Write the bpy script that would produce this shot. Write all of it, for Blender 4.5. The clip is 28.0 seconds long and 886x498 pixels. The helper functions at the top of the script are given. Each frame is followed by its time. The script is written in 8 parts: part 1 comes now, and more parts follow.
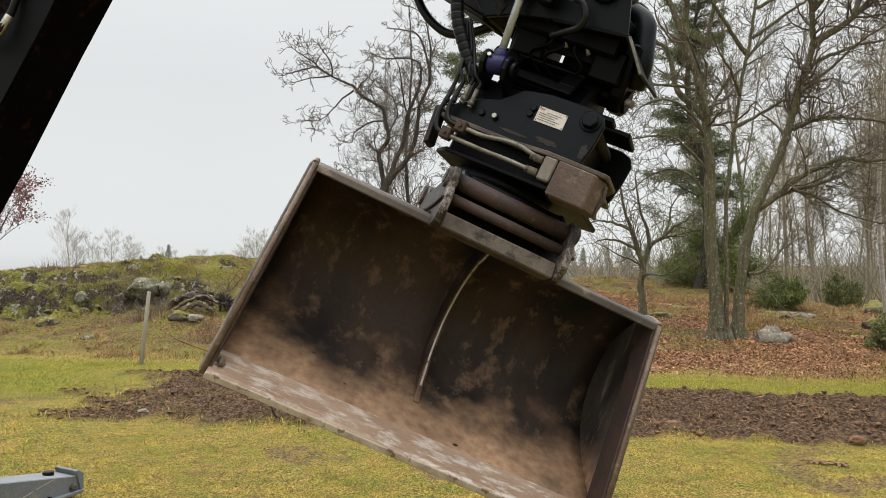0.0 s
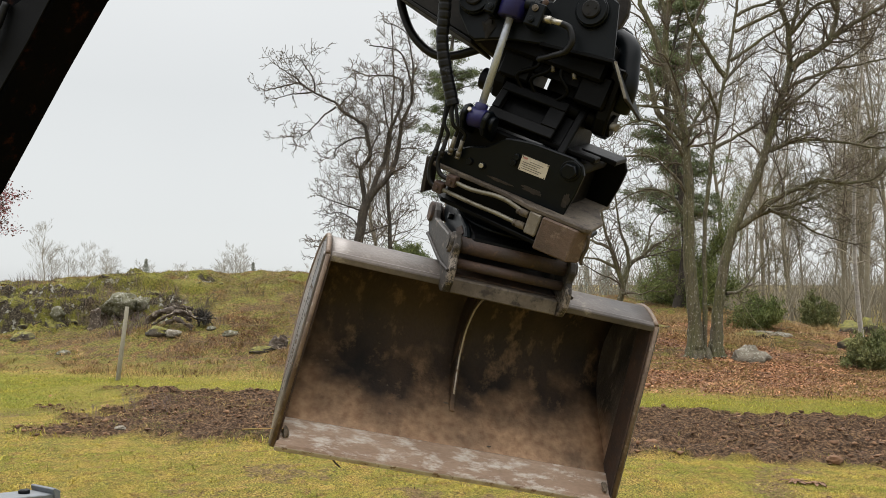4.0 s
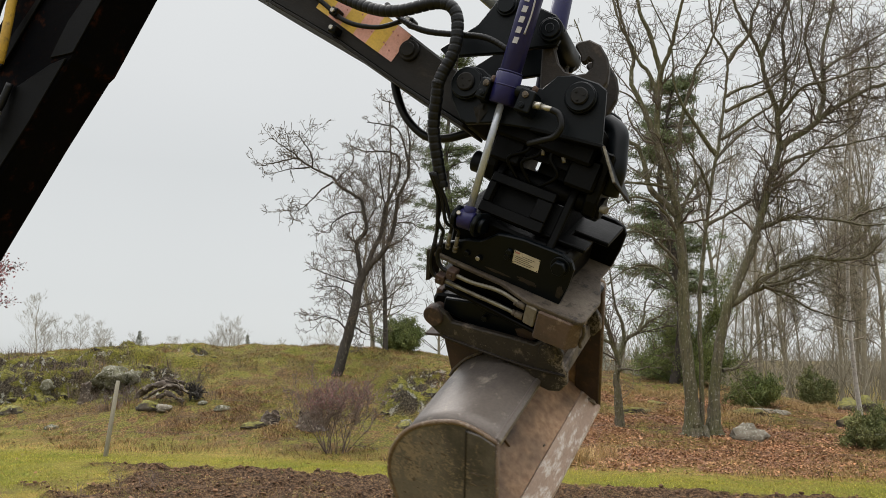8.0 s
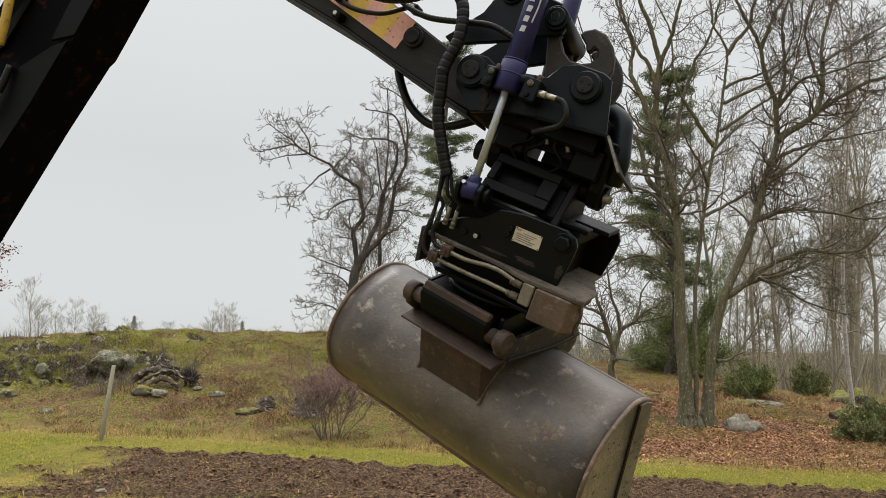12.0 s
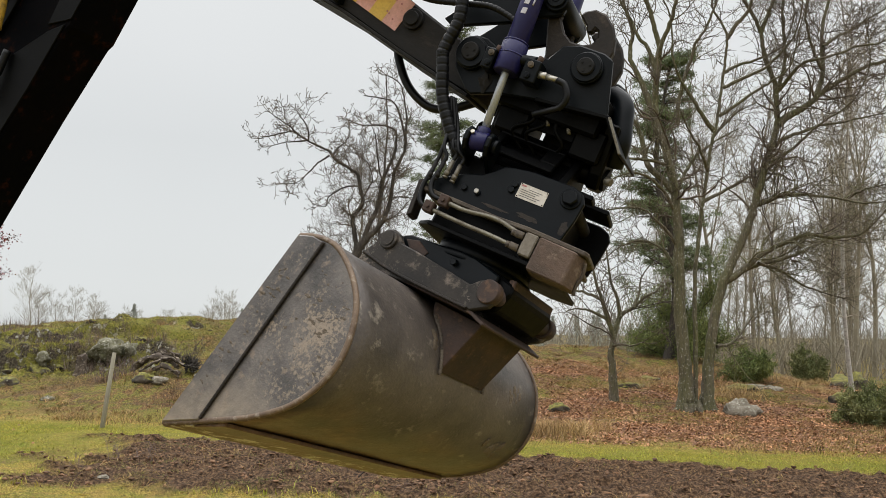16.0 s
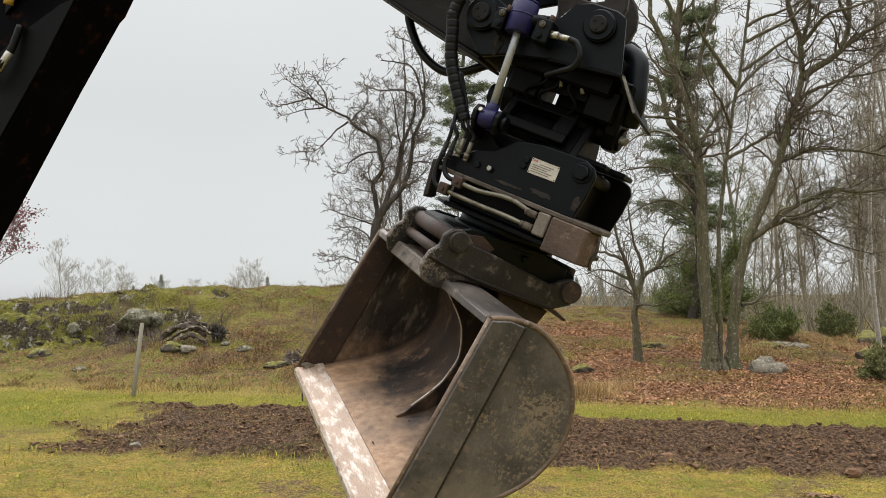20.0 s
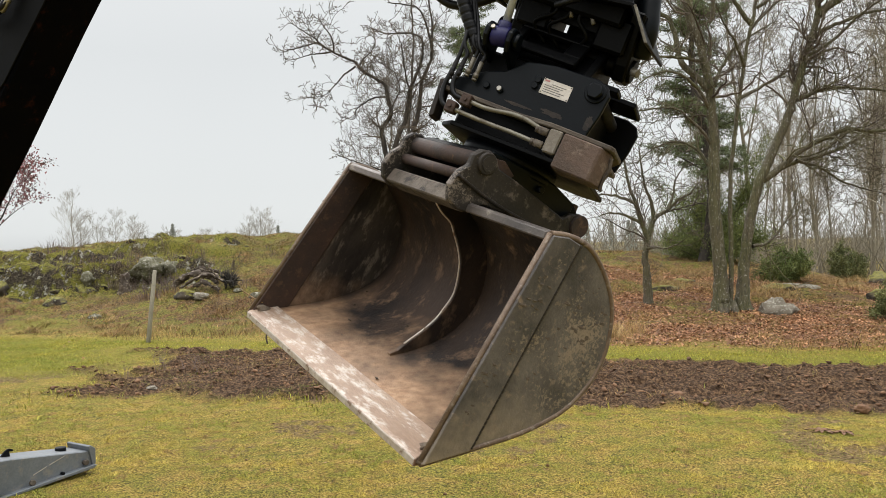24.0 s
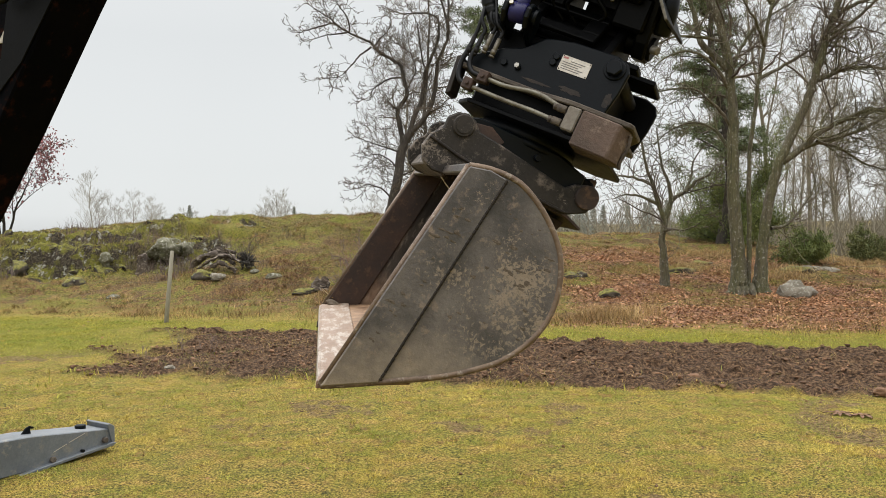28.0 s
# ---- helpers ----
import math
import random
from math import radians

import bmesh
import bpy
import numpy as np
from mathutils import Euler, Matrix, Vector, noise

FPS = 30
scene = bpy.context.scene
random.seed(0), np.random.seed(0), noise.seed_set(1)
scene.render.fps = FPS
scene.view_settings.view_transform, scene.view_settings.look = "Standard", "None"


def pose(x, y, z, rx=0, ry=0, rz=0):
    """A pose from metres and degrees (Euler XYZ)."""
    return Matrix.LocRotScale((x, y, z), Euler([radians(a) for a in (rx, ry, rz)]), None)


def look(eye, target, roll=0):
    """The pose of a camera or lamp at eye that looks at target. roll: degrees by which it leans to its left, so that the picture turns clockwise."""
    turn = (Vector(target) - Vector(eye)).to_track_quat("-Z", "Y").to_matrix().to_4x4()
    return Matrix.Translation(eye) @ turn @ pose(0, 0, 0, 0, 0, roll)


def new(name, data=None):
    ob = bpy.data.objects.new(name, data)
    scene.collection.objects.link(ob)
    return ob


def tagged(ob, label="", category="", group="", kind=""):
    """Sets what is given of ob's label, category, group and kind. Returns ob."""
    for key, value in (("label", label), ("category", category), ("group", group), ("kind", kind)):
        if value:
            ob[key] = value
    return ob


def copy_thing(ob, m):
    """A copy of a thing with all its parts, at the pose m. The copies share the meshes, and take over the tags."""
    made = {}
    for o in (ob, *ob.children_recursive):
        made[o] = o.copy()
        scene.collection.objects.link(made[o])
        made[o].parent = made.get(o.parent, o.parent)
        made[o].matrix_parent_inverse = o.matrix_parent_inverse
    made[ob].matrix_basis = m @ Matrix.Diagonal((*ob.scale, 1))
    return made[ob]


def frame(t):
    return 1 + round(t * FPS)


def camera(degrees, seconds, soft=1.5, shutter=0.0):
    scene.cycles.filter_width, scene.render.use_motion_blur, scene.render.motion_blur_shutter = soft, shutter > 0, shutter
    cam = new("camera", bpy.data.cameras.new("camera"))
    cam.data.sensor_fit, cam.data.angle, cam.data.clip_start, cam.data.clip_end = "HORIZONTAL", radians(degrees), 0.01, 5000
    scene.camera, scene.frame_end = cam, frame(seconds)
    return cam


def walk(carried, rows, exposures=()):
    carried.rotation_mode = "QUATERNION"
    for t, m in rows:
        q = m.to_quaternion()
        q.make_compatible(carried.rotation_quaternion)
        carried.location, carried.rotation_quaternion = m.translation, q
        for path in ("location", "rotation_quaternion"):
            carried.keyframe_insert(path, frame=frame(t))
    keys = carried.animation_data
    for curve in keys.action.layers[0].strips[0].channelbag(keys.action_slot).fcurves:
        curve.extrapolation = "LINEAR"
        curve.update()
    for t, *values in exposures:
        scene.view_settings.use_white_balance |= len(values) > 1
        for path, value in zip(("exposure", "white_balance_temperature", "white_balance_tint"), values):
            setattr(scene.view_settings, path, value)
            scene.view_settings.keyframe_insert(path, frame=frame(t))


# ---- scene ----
cam = camera(56.9, 28.0, soft=0.75, shutter=0.35)

# seconds, eye x y z, heading, pitch and roll in degrees
PATH = [
    (0, 0.021, 0.022, 1.634, -1.38, 1.33, -0.37),
    (0.5, 0.019, 0.018, 1.634, -1.46, 1.69, -0.27),
    (1, 0.005, 0.010, 1.638, -1.51, 2.02, -0.18),
    (1.5, -0.004, 0.010, 1.637, -1.63, 2.12, -0.11),
    (2, -0.006, 0.007, 1.640, -1.83, 2.21, -0.05),
    (2.5, -0.004, 0.001, 1.641, -2.11, 2.26, -0.03),
    (3, -0.001, -0.005, 1.645, -2.45, 2.33, -0.04),
    (3.5, -0.008, 0.000, 1.648, -2.87, 2.42, 0.09),
    (5.5, -0.009, 0.001, 1.643, -2.33, 2.92, -0.02),
    (6, 0.003, -0.001, 1.650, -2.25, 3.36, -0.04),
    (6.5, 0.010, 0.001, 1.655, -2.35, 4.11, -0.01),
    (7, 0.013, -0.001, 1.666, -2.55, 5.07, 0.08),
    (7.5, 0.015, -0.007, 1.669, -2.87, 6.63, 0.28),
    (8, 0.011, -0.018, 1.678, -3.06, 7.59, 0.38),
    (8.5, 0.010, -0.021, 1.679, -3.15, 7.72, 0.57),
    (9, -0.000, -0.022, 1.676, -3.29, 7.65, 0.70),
    (9.5, -0.008, -0.016, 1.677, -3.39, 7.52, 0.82),
    (10, -0.008, -0.018, 1.673, -3.45, 7.40, 0.93),
    (10.5, -0.008, -0.016, 1.674, -3.45, 7.29, 0.94),
    (11, -0.015, -0.020, 1.673, -3.40, 7.16, 0.96),
    (11.5, -0.019, -0.020, 1.676, -3.36, 6.98, 0.97),
    (12, -0.021, -0.016, 1.675, -3.40, 6.79, 1.01),
    (12.5, -0.023, -0.012, 1.675, -3.51, 6.56, 1.09),
    (14.5, -0.034, -0.008, 1.661, -3.87, 5.95, 1.14),
    (15, -0.029, -0.004, 1.658, -3.76, 5.93, 1.03),
    (15.5, -0.029, 0.003, 1.661, -3.62, 5.91, 0.89),
    (16, -0.026, -0.005, 1.659, -3.46, 5.88, 0.75),
    (16.5, -0.020, 0.001, 1.665, -3.31, 5.85, 0.61),
    (17, -0.013, -0.004, 1.667, -3.19, 5.87, 0.41),
    (17.5, -0.012, -0.014, 1.661, -3.05, 5.86, 0.26),
    (18, 0.004, -0.008, 1.670, -2.85, 5.70, 0.13),
    (18.5, 0.008, -0.006, 1.671, -2.64, 5.32, -0.01),
    (19, 0.002, -0.003, 1.667, -2.41, 4.72, -0.21),
    (19.5, 0.004, 0.000, 1.664, -2.15, 4.01, -0.35),
    (20, 0.007, -0.002, 1.662, -1.86, 3.37, -0.44),
    (20.5, 0.005, -0.010, 1.651, -1.57, 2.79, -0.45),
    (21, -0.002, -0.008, 1.648, -1.35, 2.30, -0.49),
    (21.5, -0.002, -0.010, 1.640, -1.22, 1.85, -0.60),
    (23.5, 0.006, 0.003, 1.619, -1.18, -0.01, -1.02),
    (24, 0.008, 0.010, 1.614, -1.11, -0.31, -1.02),
    (24.5, 0.009, 0.020, 1.615, -1.02, -0.55, -1.03),
    (25, 0.012, 0.022, 1.614, -0.94, -0.68, -1.01),
    (25.5, 0.021, 0.023, 1.616, -0.86, -0.78, -1.06),
    (26, 0.031, 0.027, 1.617, -0.76, -0.91, -1.22),
    (26.5, 0.030, 0.022, 1.616, -0.68, -1.06, -1.15),
    (27, 0.026, 0.023, 1.612, -0.53, -1.22, -1.02),
    (27.5, 0.016, 0.024, 1.608, -0.28, -1.36, -0.94),
    (28, 0.004, 0.026, 1.605, 0.00, -1.56, -0.90),
]


def aim(x, y, z, heading, pitch, roll):
    return pose(x, y, z, 90 + pitch, 0, heading) @ pose(0, 0, 0, 0, 0, roll)


walk(cam, [(row[0], aim(*row[1:])) for row in PATH], [(0, -0.04), (6.3, -0.04), (8.3, -0.19), (12.5, -0.18), (15.0, -0.12), (20.0, -0.12), (23.0, -0.04), (28, -0.02)])

# seconds, tilt of the rotator and turn of the rotor in degrees
SWING = [
    (0, -10.4, 29.0), (0.5, -7.0, 31.4), (1, -4.1, 33.8), (1.5, 5.6, 33.8), (2, 15.9, 33.7), (2.5, 26.7, 34.5),
    (3, 25.9, 35.3), (3.5, 22.0, 34.8), (5.5, -10.9, 33.0), (6, -7.4, 32.5), (6.5, 6.3, 33.5), (7, 17.5, 34.4),
    (7.5, 24.4, 59.3), (8, 31.8, 93.5), (8.5, 33.9, 111.0), (9, 35.1, 127.9), (9.5, 34.5, 129.1), (10, 33.9, 130.3),
    (10.5, 34.0, 132.6), (11, 28.0, 134.8), (11.5, 20.9, 149.3), (12, 14.6, 167.0), (12.5, 8.6, 184.3), (14.5, -11.3, 239.4),
    (15, -12.8, 245.1), (15.5, -12.0, 249.4), (16, -9.6, 253.7), (16.5, -2.2, 255.1), (17, 5.6, 256.6), (17.5, 11.4, 263.0),
    (18, 12.0, 300.5), (18.5, 11.8, 312.0), (19, 12.3, 313.4), (19.5, 8.8, 313.5), (20, 1.0, 313.5), (20.5, -3.9, 314.5),
    (21, -8.6, 329.9), (21.5, -7.9, 354.4), (22.3, -8.6, 362.0), (23.5, -8.9, 333.7), (24, -9.1, 325.6), (24.5, -9.5, 314.1), (25, -9.7, 304.3),
    (25.5, -10.0, 299.9), (26, -10.0, 299.9), (26.5, -10.1, 299.9), (27, -10.1, 299.8), (27.5, -9.9, 299.8), (28, -9.8, 300.0),
]

# ---- light ----
world = bpy.data.worlds.new("overcast")
scene.world = world
world.use_nodes = True
SUN_UP, SUN_TURN = 48.0, 205.0


def build_sky():
    nt = world.node_tree
    nt.nodes.clear()
    out = nt.nodes.new("ShaderNodeOutputWorld")
    back = nt.nodes.new("ShaderNodeBackground")
    sky = nt.nodes.new("ShaderNodeTexSky")
    sky.sky_type, sky.sun_disc = "NISHITA", False
    sky.sun_elevation, sky.sun_rotation = radians(SUN_UP), radians(SUN_TURN)
    grey = nt.nodes.new("ShaderNodeHueSaturation")
    grey.inputs["Saturation"].default_value = 0.1
    grey.inputs["Value"].default_value = 0.1
    nt.links.new(sky.outputs[0], grey.inputs["Color"])
    # cloud deck: even near the horizon and brighter overhead
    co = nt.nodes.new("ShaderNodeTexCoord")
    sep = nt.nodes.new("ShaderNodeSeparateXYZ")
    nt.links.new(co.outputs["Generated"], sep.inputs[0])
    ramp = nt.nodes.new("ShaderNodeValToRGB")
    nt.links.new(sep.outputs["Z"], ramp.inputs[0])
    e = ramp.color_ramp.elements
    e[0].position, e[0].color = 0.0, (0.30, 0.31, 0.31, 1)
    e[1].position, e[1].color = 1.0, (1.75, 1.75, 1.75, 1)
    for p, c in ((0.02, (0.328, 0.340, 0.340, 1)), (0.22, (0.318, 0.330, 0.334, 1)), (0.32, (0.352, 0.362, 0.366, 1)), (0.5, (0.39, 0.40, 0.402, 1)), (0.7, (1.35, 1.35, 1.36, 1))):
        k = e.new(p)
        k.color = c
    cloud = nt.nodes.new("ShaderNodeTexNoise")
    cloud.inputs["Scale"].default_value, cloud.inputs["Detail"].default_value = 2.2, 3
    nt.links.new(co.outputs["Generated"], cloud.inputs["Vector"])
    vary = nt.nodes.new("ShaderNodeMapRange")
    vary.inputs["To Min"].default_value, vary.inputs["To Max"].default_value = 0.95, 1.05
    nt.links.new(cloud.outputs["Fac"], vary.inputs[0])
    mul = nt.nodes.new("ShaderNodeMixRGB")
    mul.blend_type = "MULTIPLY"
    mul.inputs[0].default_value = 1.0
    nt.links.new(ramp.outputs[0], mul.inputs[1])
    nt.links.new(vary.outputs[0], mul.inputs[2])
    mix = nt.nodes.new("ShaderNodeMixRGB")
    mix.inputs[0].default_value = 0.9
    nt.links.new(grey.outputs[0], mix.inputs[1])
    nt.links.new(mul.outputs[0], mix.inputs[2])
    nt.links.new(mix.outputs[0], back.inputs[0])
    back.inputs[1].default_value = 2.3
    nt.links.new(back.outputs[0], out.inputs[0])


build_sky()
sun = new("sun", bpy.data.lights.new("sun", "SUN"))
sun.data.energy, sun.data.angle, sun.data.color = 1.4, radians(25), (1.0, 0.97, 0.93)
sun.matrix_world = look((0, 0, 30), (30 * math.sin(radians(SUN_TURN)) * -0.8, -30 * math.cos(radians(SUN_TURN)) * -0.8, 0))


# ---- materials ----
def surface(name, c1, c2, c3, s1=3.0, s2=20.0, rough=(0.55, 0.85), metal=0.0, bump=0.3, fine=80.0, cut=(0.55, 0.68), cut1=(0.38, 0.62), island=0.0, spec=0.5, stretch=(1, 1, 1), space="Object", furrow=0.0):
    """c1 and c2 in large patches, c3 in small stains, with grain and relief."""
    m = bpy.data.materials.new(name)
    m.use_nodes = True
    nt = m.node_tree
    bs = nt.nodes["Principled BSDF"]
    co = nt.nodes.new("ShaderNodeTexCoord")
    vec = nt.nodes.new("ShaderNodeMapping")
    vec.inputs["Scale"].default_value = stretch
    if space == "World":
        geo = nt.nodes.new("ShaderNodeNewGeometry")
        nt.links.new(geo.outputs["Position"], vec.inputs[0])
    else:
        nt.links.new(co.outputs["Object"], vec.inputs[0])

    def grain(scale, detail, rg=0.6):
        k = nt.nodes.new("ShaderNodeTexNoise")
        k.inputs["Scale"].default_value, k.inputs["Detail"].default_value, k.inputs["Roughness"].default_value = scale, detail, rg
        nt.links.new(vec.outputs[0], k.inputs["Vector"])
        return k.outputs["Fac"]

    def step(value, lo, hi):
        k = nt.nodes.new("ShaderNodeMapRange")
        k.inputs["From Min"].default_value, k.inputs["From Max"].default_value = lo, hi
        nt.links.new(value, k.inputs[0])
        return k.outputs[0]

    def blend(fac, a, b, kind="MIX"):
        k = nt.nodes.new("ShaderNodeMixRGB")
        k.blend_type = kind
        for i, v in ((0, fac), (1, a), (2, b)):
            if isinstance(v, (int, float)):
                k.inputs[i].default_value = v
            elif isinstance(v, tuple):
                k.inputs[i].default_value = (*v, 1)
            else:
                nt.links.new(v, k.inputs[i])
        return k.outputs[0]

    big, small, tiny = grain(s1, 5), grain(s2, 6, 0.7), grain(fine, 4)
    col = blend(step(big, *cut1), c1, c2)
    col = blend(step(small, *cut), col, c3)
    k = nt.nodes.new("ShaderNodeMapRange")
    k.inputs["To Min"].default_value, k.inputs["To Max"].default_value = 0.72, 1.28
    nt.links.new(tiny, k.inputs[0])
    col = blend(1.0, col, k.outputs[0], "MULTIPLY")
    if island:
        g = nt.nodes.new("ShaderNodeNewGeometry")
        k = nt.nodes.new("ShaderNodeMapRange")
        k.inputs["To Min"].default_value, k.inputs["To Max"].default_value = 1 - island, 1 + island
        nt.links.new(g.outputs["Random Per Island"], k.inputs[0])
        col = blend(1.0, col, k.outputs[0], "MULTIPLY")
    crack = None
    if furrow:
        # upright cracks of bark
        long_way = nt.nodes.new("ShaderNodeMapping")
        long_way.inputs["Scale"].default_value = (1, 1, 0.16)
        nt.links.new(vec.inputs[0].links[0].from_socket, long_way.inputs[0])
        k = nt.nodes.new("ShaderNodeTexNoise")
        k.inputs["Scale"].default_value, k.inputs["Detail"].default_value, k.inputs["Distortion"].default_value = furrow, 4, 0.8
        nt.links.new(long_way.outputs[0], k.inputs["Vector"])
        crack = step(k.outputs["Fac"], 0.36, 0.54)
        k = nt.nodes.new("ShaderNodeMapRange")
        k.inputs["To Min"].default_value = 0.6
        nt.links.new(crack, k.inputs[0])
        col = blend(1.0, col, k.outputs[0], "MULTIPLY")
    nt.links.new(col, bs.inputs["Base Color"])
    k = nt.nodes.new("ShaderNodeMapRange")
    k.inputs["To Min"].default_value, k.inputs["To Max"].default_value = rough
    nt.links.new(small, k.inputs[0])
    nt.links.new(k.outputs[0], bs.inputs["Roughness"])
    bs.inputs["Metallic"].default_value = metal
    bs.inputs["Specular IOR Level"].default_value = spec
    if bump:
        b = nt.nodes.new("ShaderNodeBump")
        b.inputs["Strength"].default_value, b.inputs["Distance"].default_value = bump, 0.01
        nt.links.new(blend(0.6, tiny, crack) if furrow else blend(0.5, small, tiny), b.inputs["Height"])
        nt.links.new(b.outputs[0], bs.inputs["Normal"])
    return m


BLACK = surface("black machine paint", (0.0011, 0.0022, 0.0034), (0.0020, 0.0036, 0.0050), (0.011, 0.0095, 0.008), s1=4, s2=14, rough=(0.28, 0.5), bump=0.10, cut=(0.64, 0.8), spec=0.16)
# darker copy of BLACK: shade of recessed parts is put into the colour
SHADEBLACK = surface("black steel with recess shade", (0.0005, 0.0006, 0.0008), (0.0010, 0.0011, 0.0012), (0.005, 0.0042, 0.0035), s1=5, s2=16, rough=(0.35, 0.6), bump=0.15, cut=(0.66, 0.8), spec=0.10)
BOOMPAINT = surface("worn dark boom paint", (0.0010, 0.0012, 0.0020), (0.0022, 0.0018, 0.0020), (0.026, 0.0085, 0.0045), s1=2.2, s2=9, rough=(0.55, 0.8), bump=0.15, cut=(0.56, 0.70), spec=0.03)
STICKPAINT = surface("dusty black arm paint", (0.007, 0.007, 0.007), (0.014, 0.012, 0.0105), (0.038, 0.031, 0.025), s1=3, s2=13, rough=(0.5, 0.8), bump=0.15, spec=0.2, cut=(0.58, 0.75), stretch=(0.5, 1, 1.6))
RUBBER = surface("black hose rubber", (0.0028, 0.0030, 0.0036), (0.0046, 0.0048, 0.0054), (0.014, 0.0135, 0.013), s1=8, s2=30, rough=(0.32, 0.5), bump=0.1, cut=(0.66, 0.8), spec=0.22)
PURPLE = surface("dark violet blue paint", (0.008, 0.0075, 0.05), (0.012, 0.011, 0.066), (0.010, 0.009, 0.03), s1=5, s2=20, rough=(0.3, 0.5), bump=0.05, cut=(0.62, 0.8), spec=0.3)
CHROME = surface("chromed rod", (0.40, 0.425, 0.47), (0.33, 0.35, 0.39), (0.21, 0.21, 0.22), s1=6, s2=40, rough=(0.18, 0.32), metal=0.4, bump=0.02, cut=(0.6, 0.8))
ZINC = surface("zinc plated steel", (0.42, 0.40, 0.36), (0.36, 0.34, 0.29), (0.22, 0.19, 0.14), s1=9, s2=40, rough=(0.3, 0.55), metal=0.8, bump=0.06)
PIPE = surface("dusty steel pipe", (0.19, 0.178, 0.142), (0.13, 0.115, 0.088), (0.07, 0.053, 0.037), s1=7, s2=30, rough=(0.35, 0.6), metal=0.5, bump=0.08)
DIRTY = surface("muddy steel", (0.055, 0.041, 0.029), (0.11, 0.088, 0.065), (0.022, 0.016, 0.012), s1=6, s2=22, rough=(0.6, 0.9), bump=0.45, cut=(0.52, 0.66))
RUST = surface("rust brown steel", (0.05, 0.026, 0.017), (0.027, 0.017, 0.013), (0.09, 0.05, 0.03), s1=7, s2=26, rough=(0.6, 0.9), bump=0.35)
LUG = surface("worn dark muddy steel", (0.018, 0.016, 0.014), (0.034, 0.028, 0.023), (0.16, 0.13, 0.105), s1=5, s2=13, rough=(0.45, 0.75), spec=0.3, metal=0.1, bump=0.25, cut=(0.55, 0.70))
STEEL = surface("scuffed bucket steel", (0.134, 0.112, 0.097), (0.056, 0.049, 0.045), (0.27, 0.235, 0.195), s1=2.6, s2=13, rough=(0.28, 0.58), metal=0.18, bump=0.35, cut=(0.575, 0.70), stretch=(0.8, 1, 1), spec=0.35)
SIDE = surface("mud stained side steel", (0.148, 0.130, 0.117), (0.062, 0.057, 0.054), (0.25, 0.188, 0.138), s1=3.6, s2=19, rough=(0.22, 0.5), metal=0.18, bump=0.4, cut=(0.57, 0.74), spec=0.32)
# rust, but near black above the floor: the hollow's shade painted in
INSIDE = surface("rusty bucket inside with hollow's shade", (0.0125, 0.0096, 0.0086), (0.050, 0.032, 0.022), (0.17, 0.108, 0.066), s1=2.6, s2=8, rough=(0.42, 0.8), metal=0.05, bump=0.45, cut=(0.54, 0.68), spec=0.35, stretch=(1, 1, 0.55))
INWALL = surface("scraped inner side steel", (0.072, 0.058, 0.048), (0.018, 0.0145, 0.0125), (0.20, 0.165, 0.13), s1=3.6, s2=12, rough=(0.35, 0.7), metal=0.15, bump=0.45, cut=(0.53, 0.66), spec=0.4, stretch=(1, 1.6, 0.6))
HOOKSTEEL = surface("worn brown hook steel", (0.026, 0.020, 0.016), (0.016, 0.013, 0.011), (0.05, 0.038, 0.029), s1=6, s2=18, rough=(0.45, 0.75), metal=0.2, bump=0.3, spec=0.3)
PALEBLOCK = surface("pale scuffed steel block", (0.20, 0.175, 0.14), (0.13, 0.11, 0.085), (0.27, 0.25, 0.21), s1=7, s2=24, rough=(0.5, 0.8), metal=0.2, bump=0.4)
BLOCKRUST = surface("rusty chipped block", (0.095, 0.06, 0.042), (0.05, 0.033, 0.024), (0.17, 0.125, 0.092), s1=6, s2=18, rough=(0.6, 0.9), bump=0.7, cut=(0.55, 0.66))
EDGE = surface("flaking white on worn edge", (0.15, 0.082, 0.054), (0.22, 0.135, 0.090), (0.60, 0.54, 0.48), s1=5, s2=13, rough=(0.7, 0.22), metal=0.15, bump=0.4, cut=(0.52, 0.57), stretch=(0.8, 1.3, 1.3))
TOPEDGE = surface("rubbed tan edge", (0.31, 0.215, 0.150), (0.22, 0.140, 0.090), (0.46, 0.395, 0.335), s1=4, s2=17, rough=(0.62, 0.25), metal=0.15, bump=0.35, cut=(0.50, 0.62), stretch=(0.5, 1.5, 1.5))
BAREEDGE = surface("bare rubbed steel lip", (0.55, 0.49, 0.43), (0.38, 0.31, 0.25), (0.20, 0.13, 0.09), s1=9, s2=22, rough=(0.25, 0.5), metal=0.4, bump=0.3, cut=(0.56, 0.62))
RIMSTEEL = surface("bare rubbed rim", (0.165, 0.112, 0.072), (0.10, 0.065, 0.043), (0.28, 0.23, 0.18), s1=9, s2=34, rough=(0.4, 0.7), metal=0.2, bump=0.4)
MUD = surface("dried mud", (0.12, 0.092, 0.065), (0.155, 0.12, 0.085), (0.08, 0.06, 0.042), s1=12, s2=50, rough=(0.8, 0.98), bump=0.6)
PLATE = surface("dull silver plate", (0.50, 0.46, 0.40), (0.42, 0.38, 0.32), (0.58, 0.55, 0.5), s1=9, s2=60, rough=(0.35, 0.6), metal=0.35, bump=0.03)
INK = surface("dark ink", (0.10, 0.09, 0.085), (0.13, 0.12, 0.11), (0.16, 0.15, 0.14), rough=(0.5, 0.7), bump=0)
CRUMB = surface("dark mud crumbs", (0.11, 0.085, 0.06), (0.075, 0.058, 0.042), (0.15, 0.118, 0.085), s1=12, s2=50, rough=(0.8, 0.98), bump=0.6)
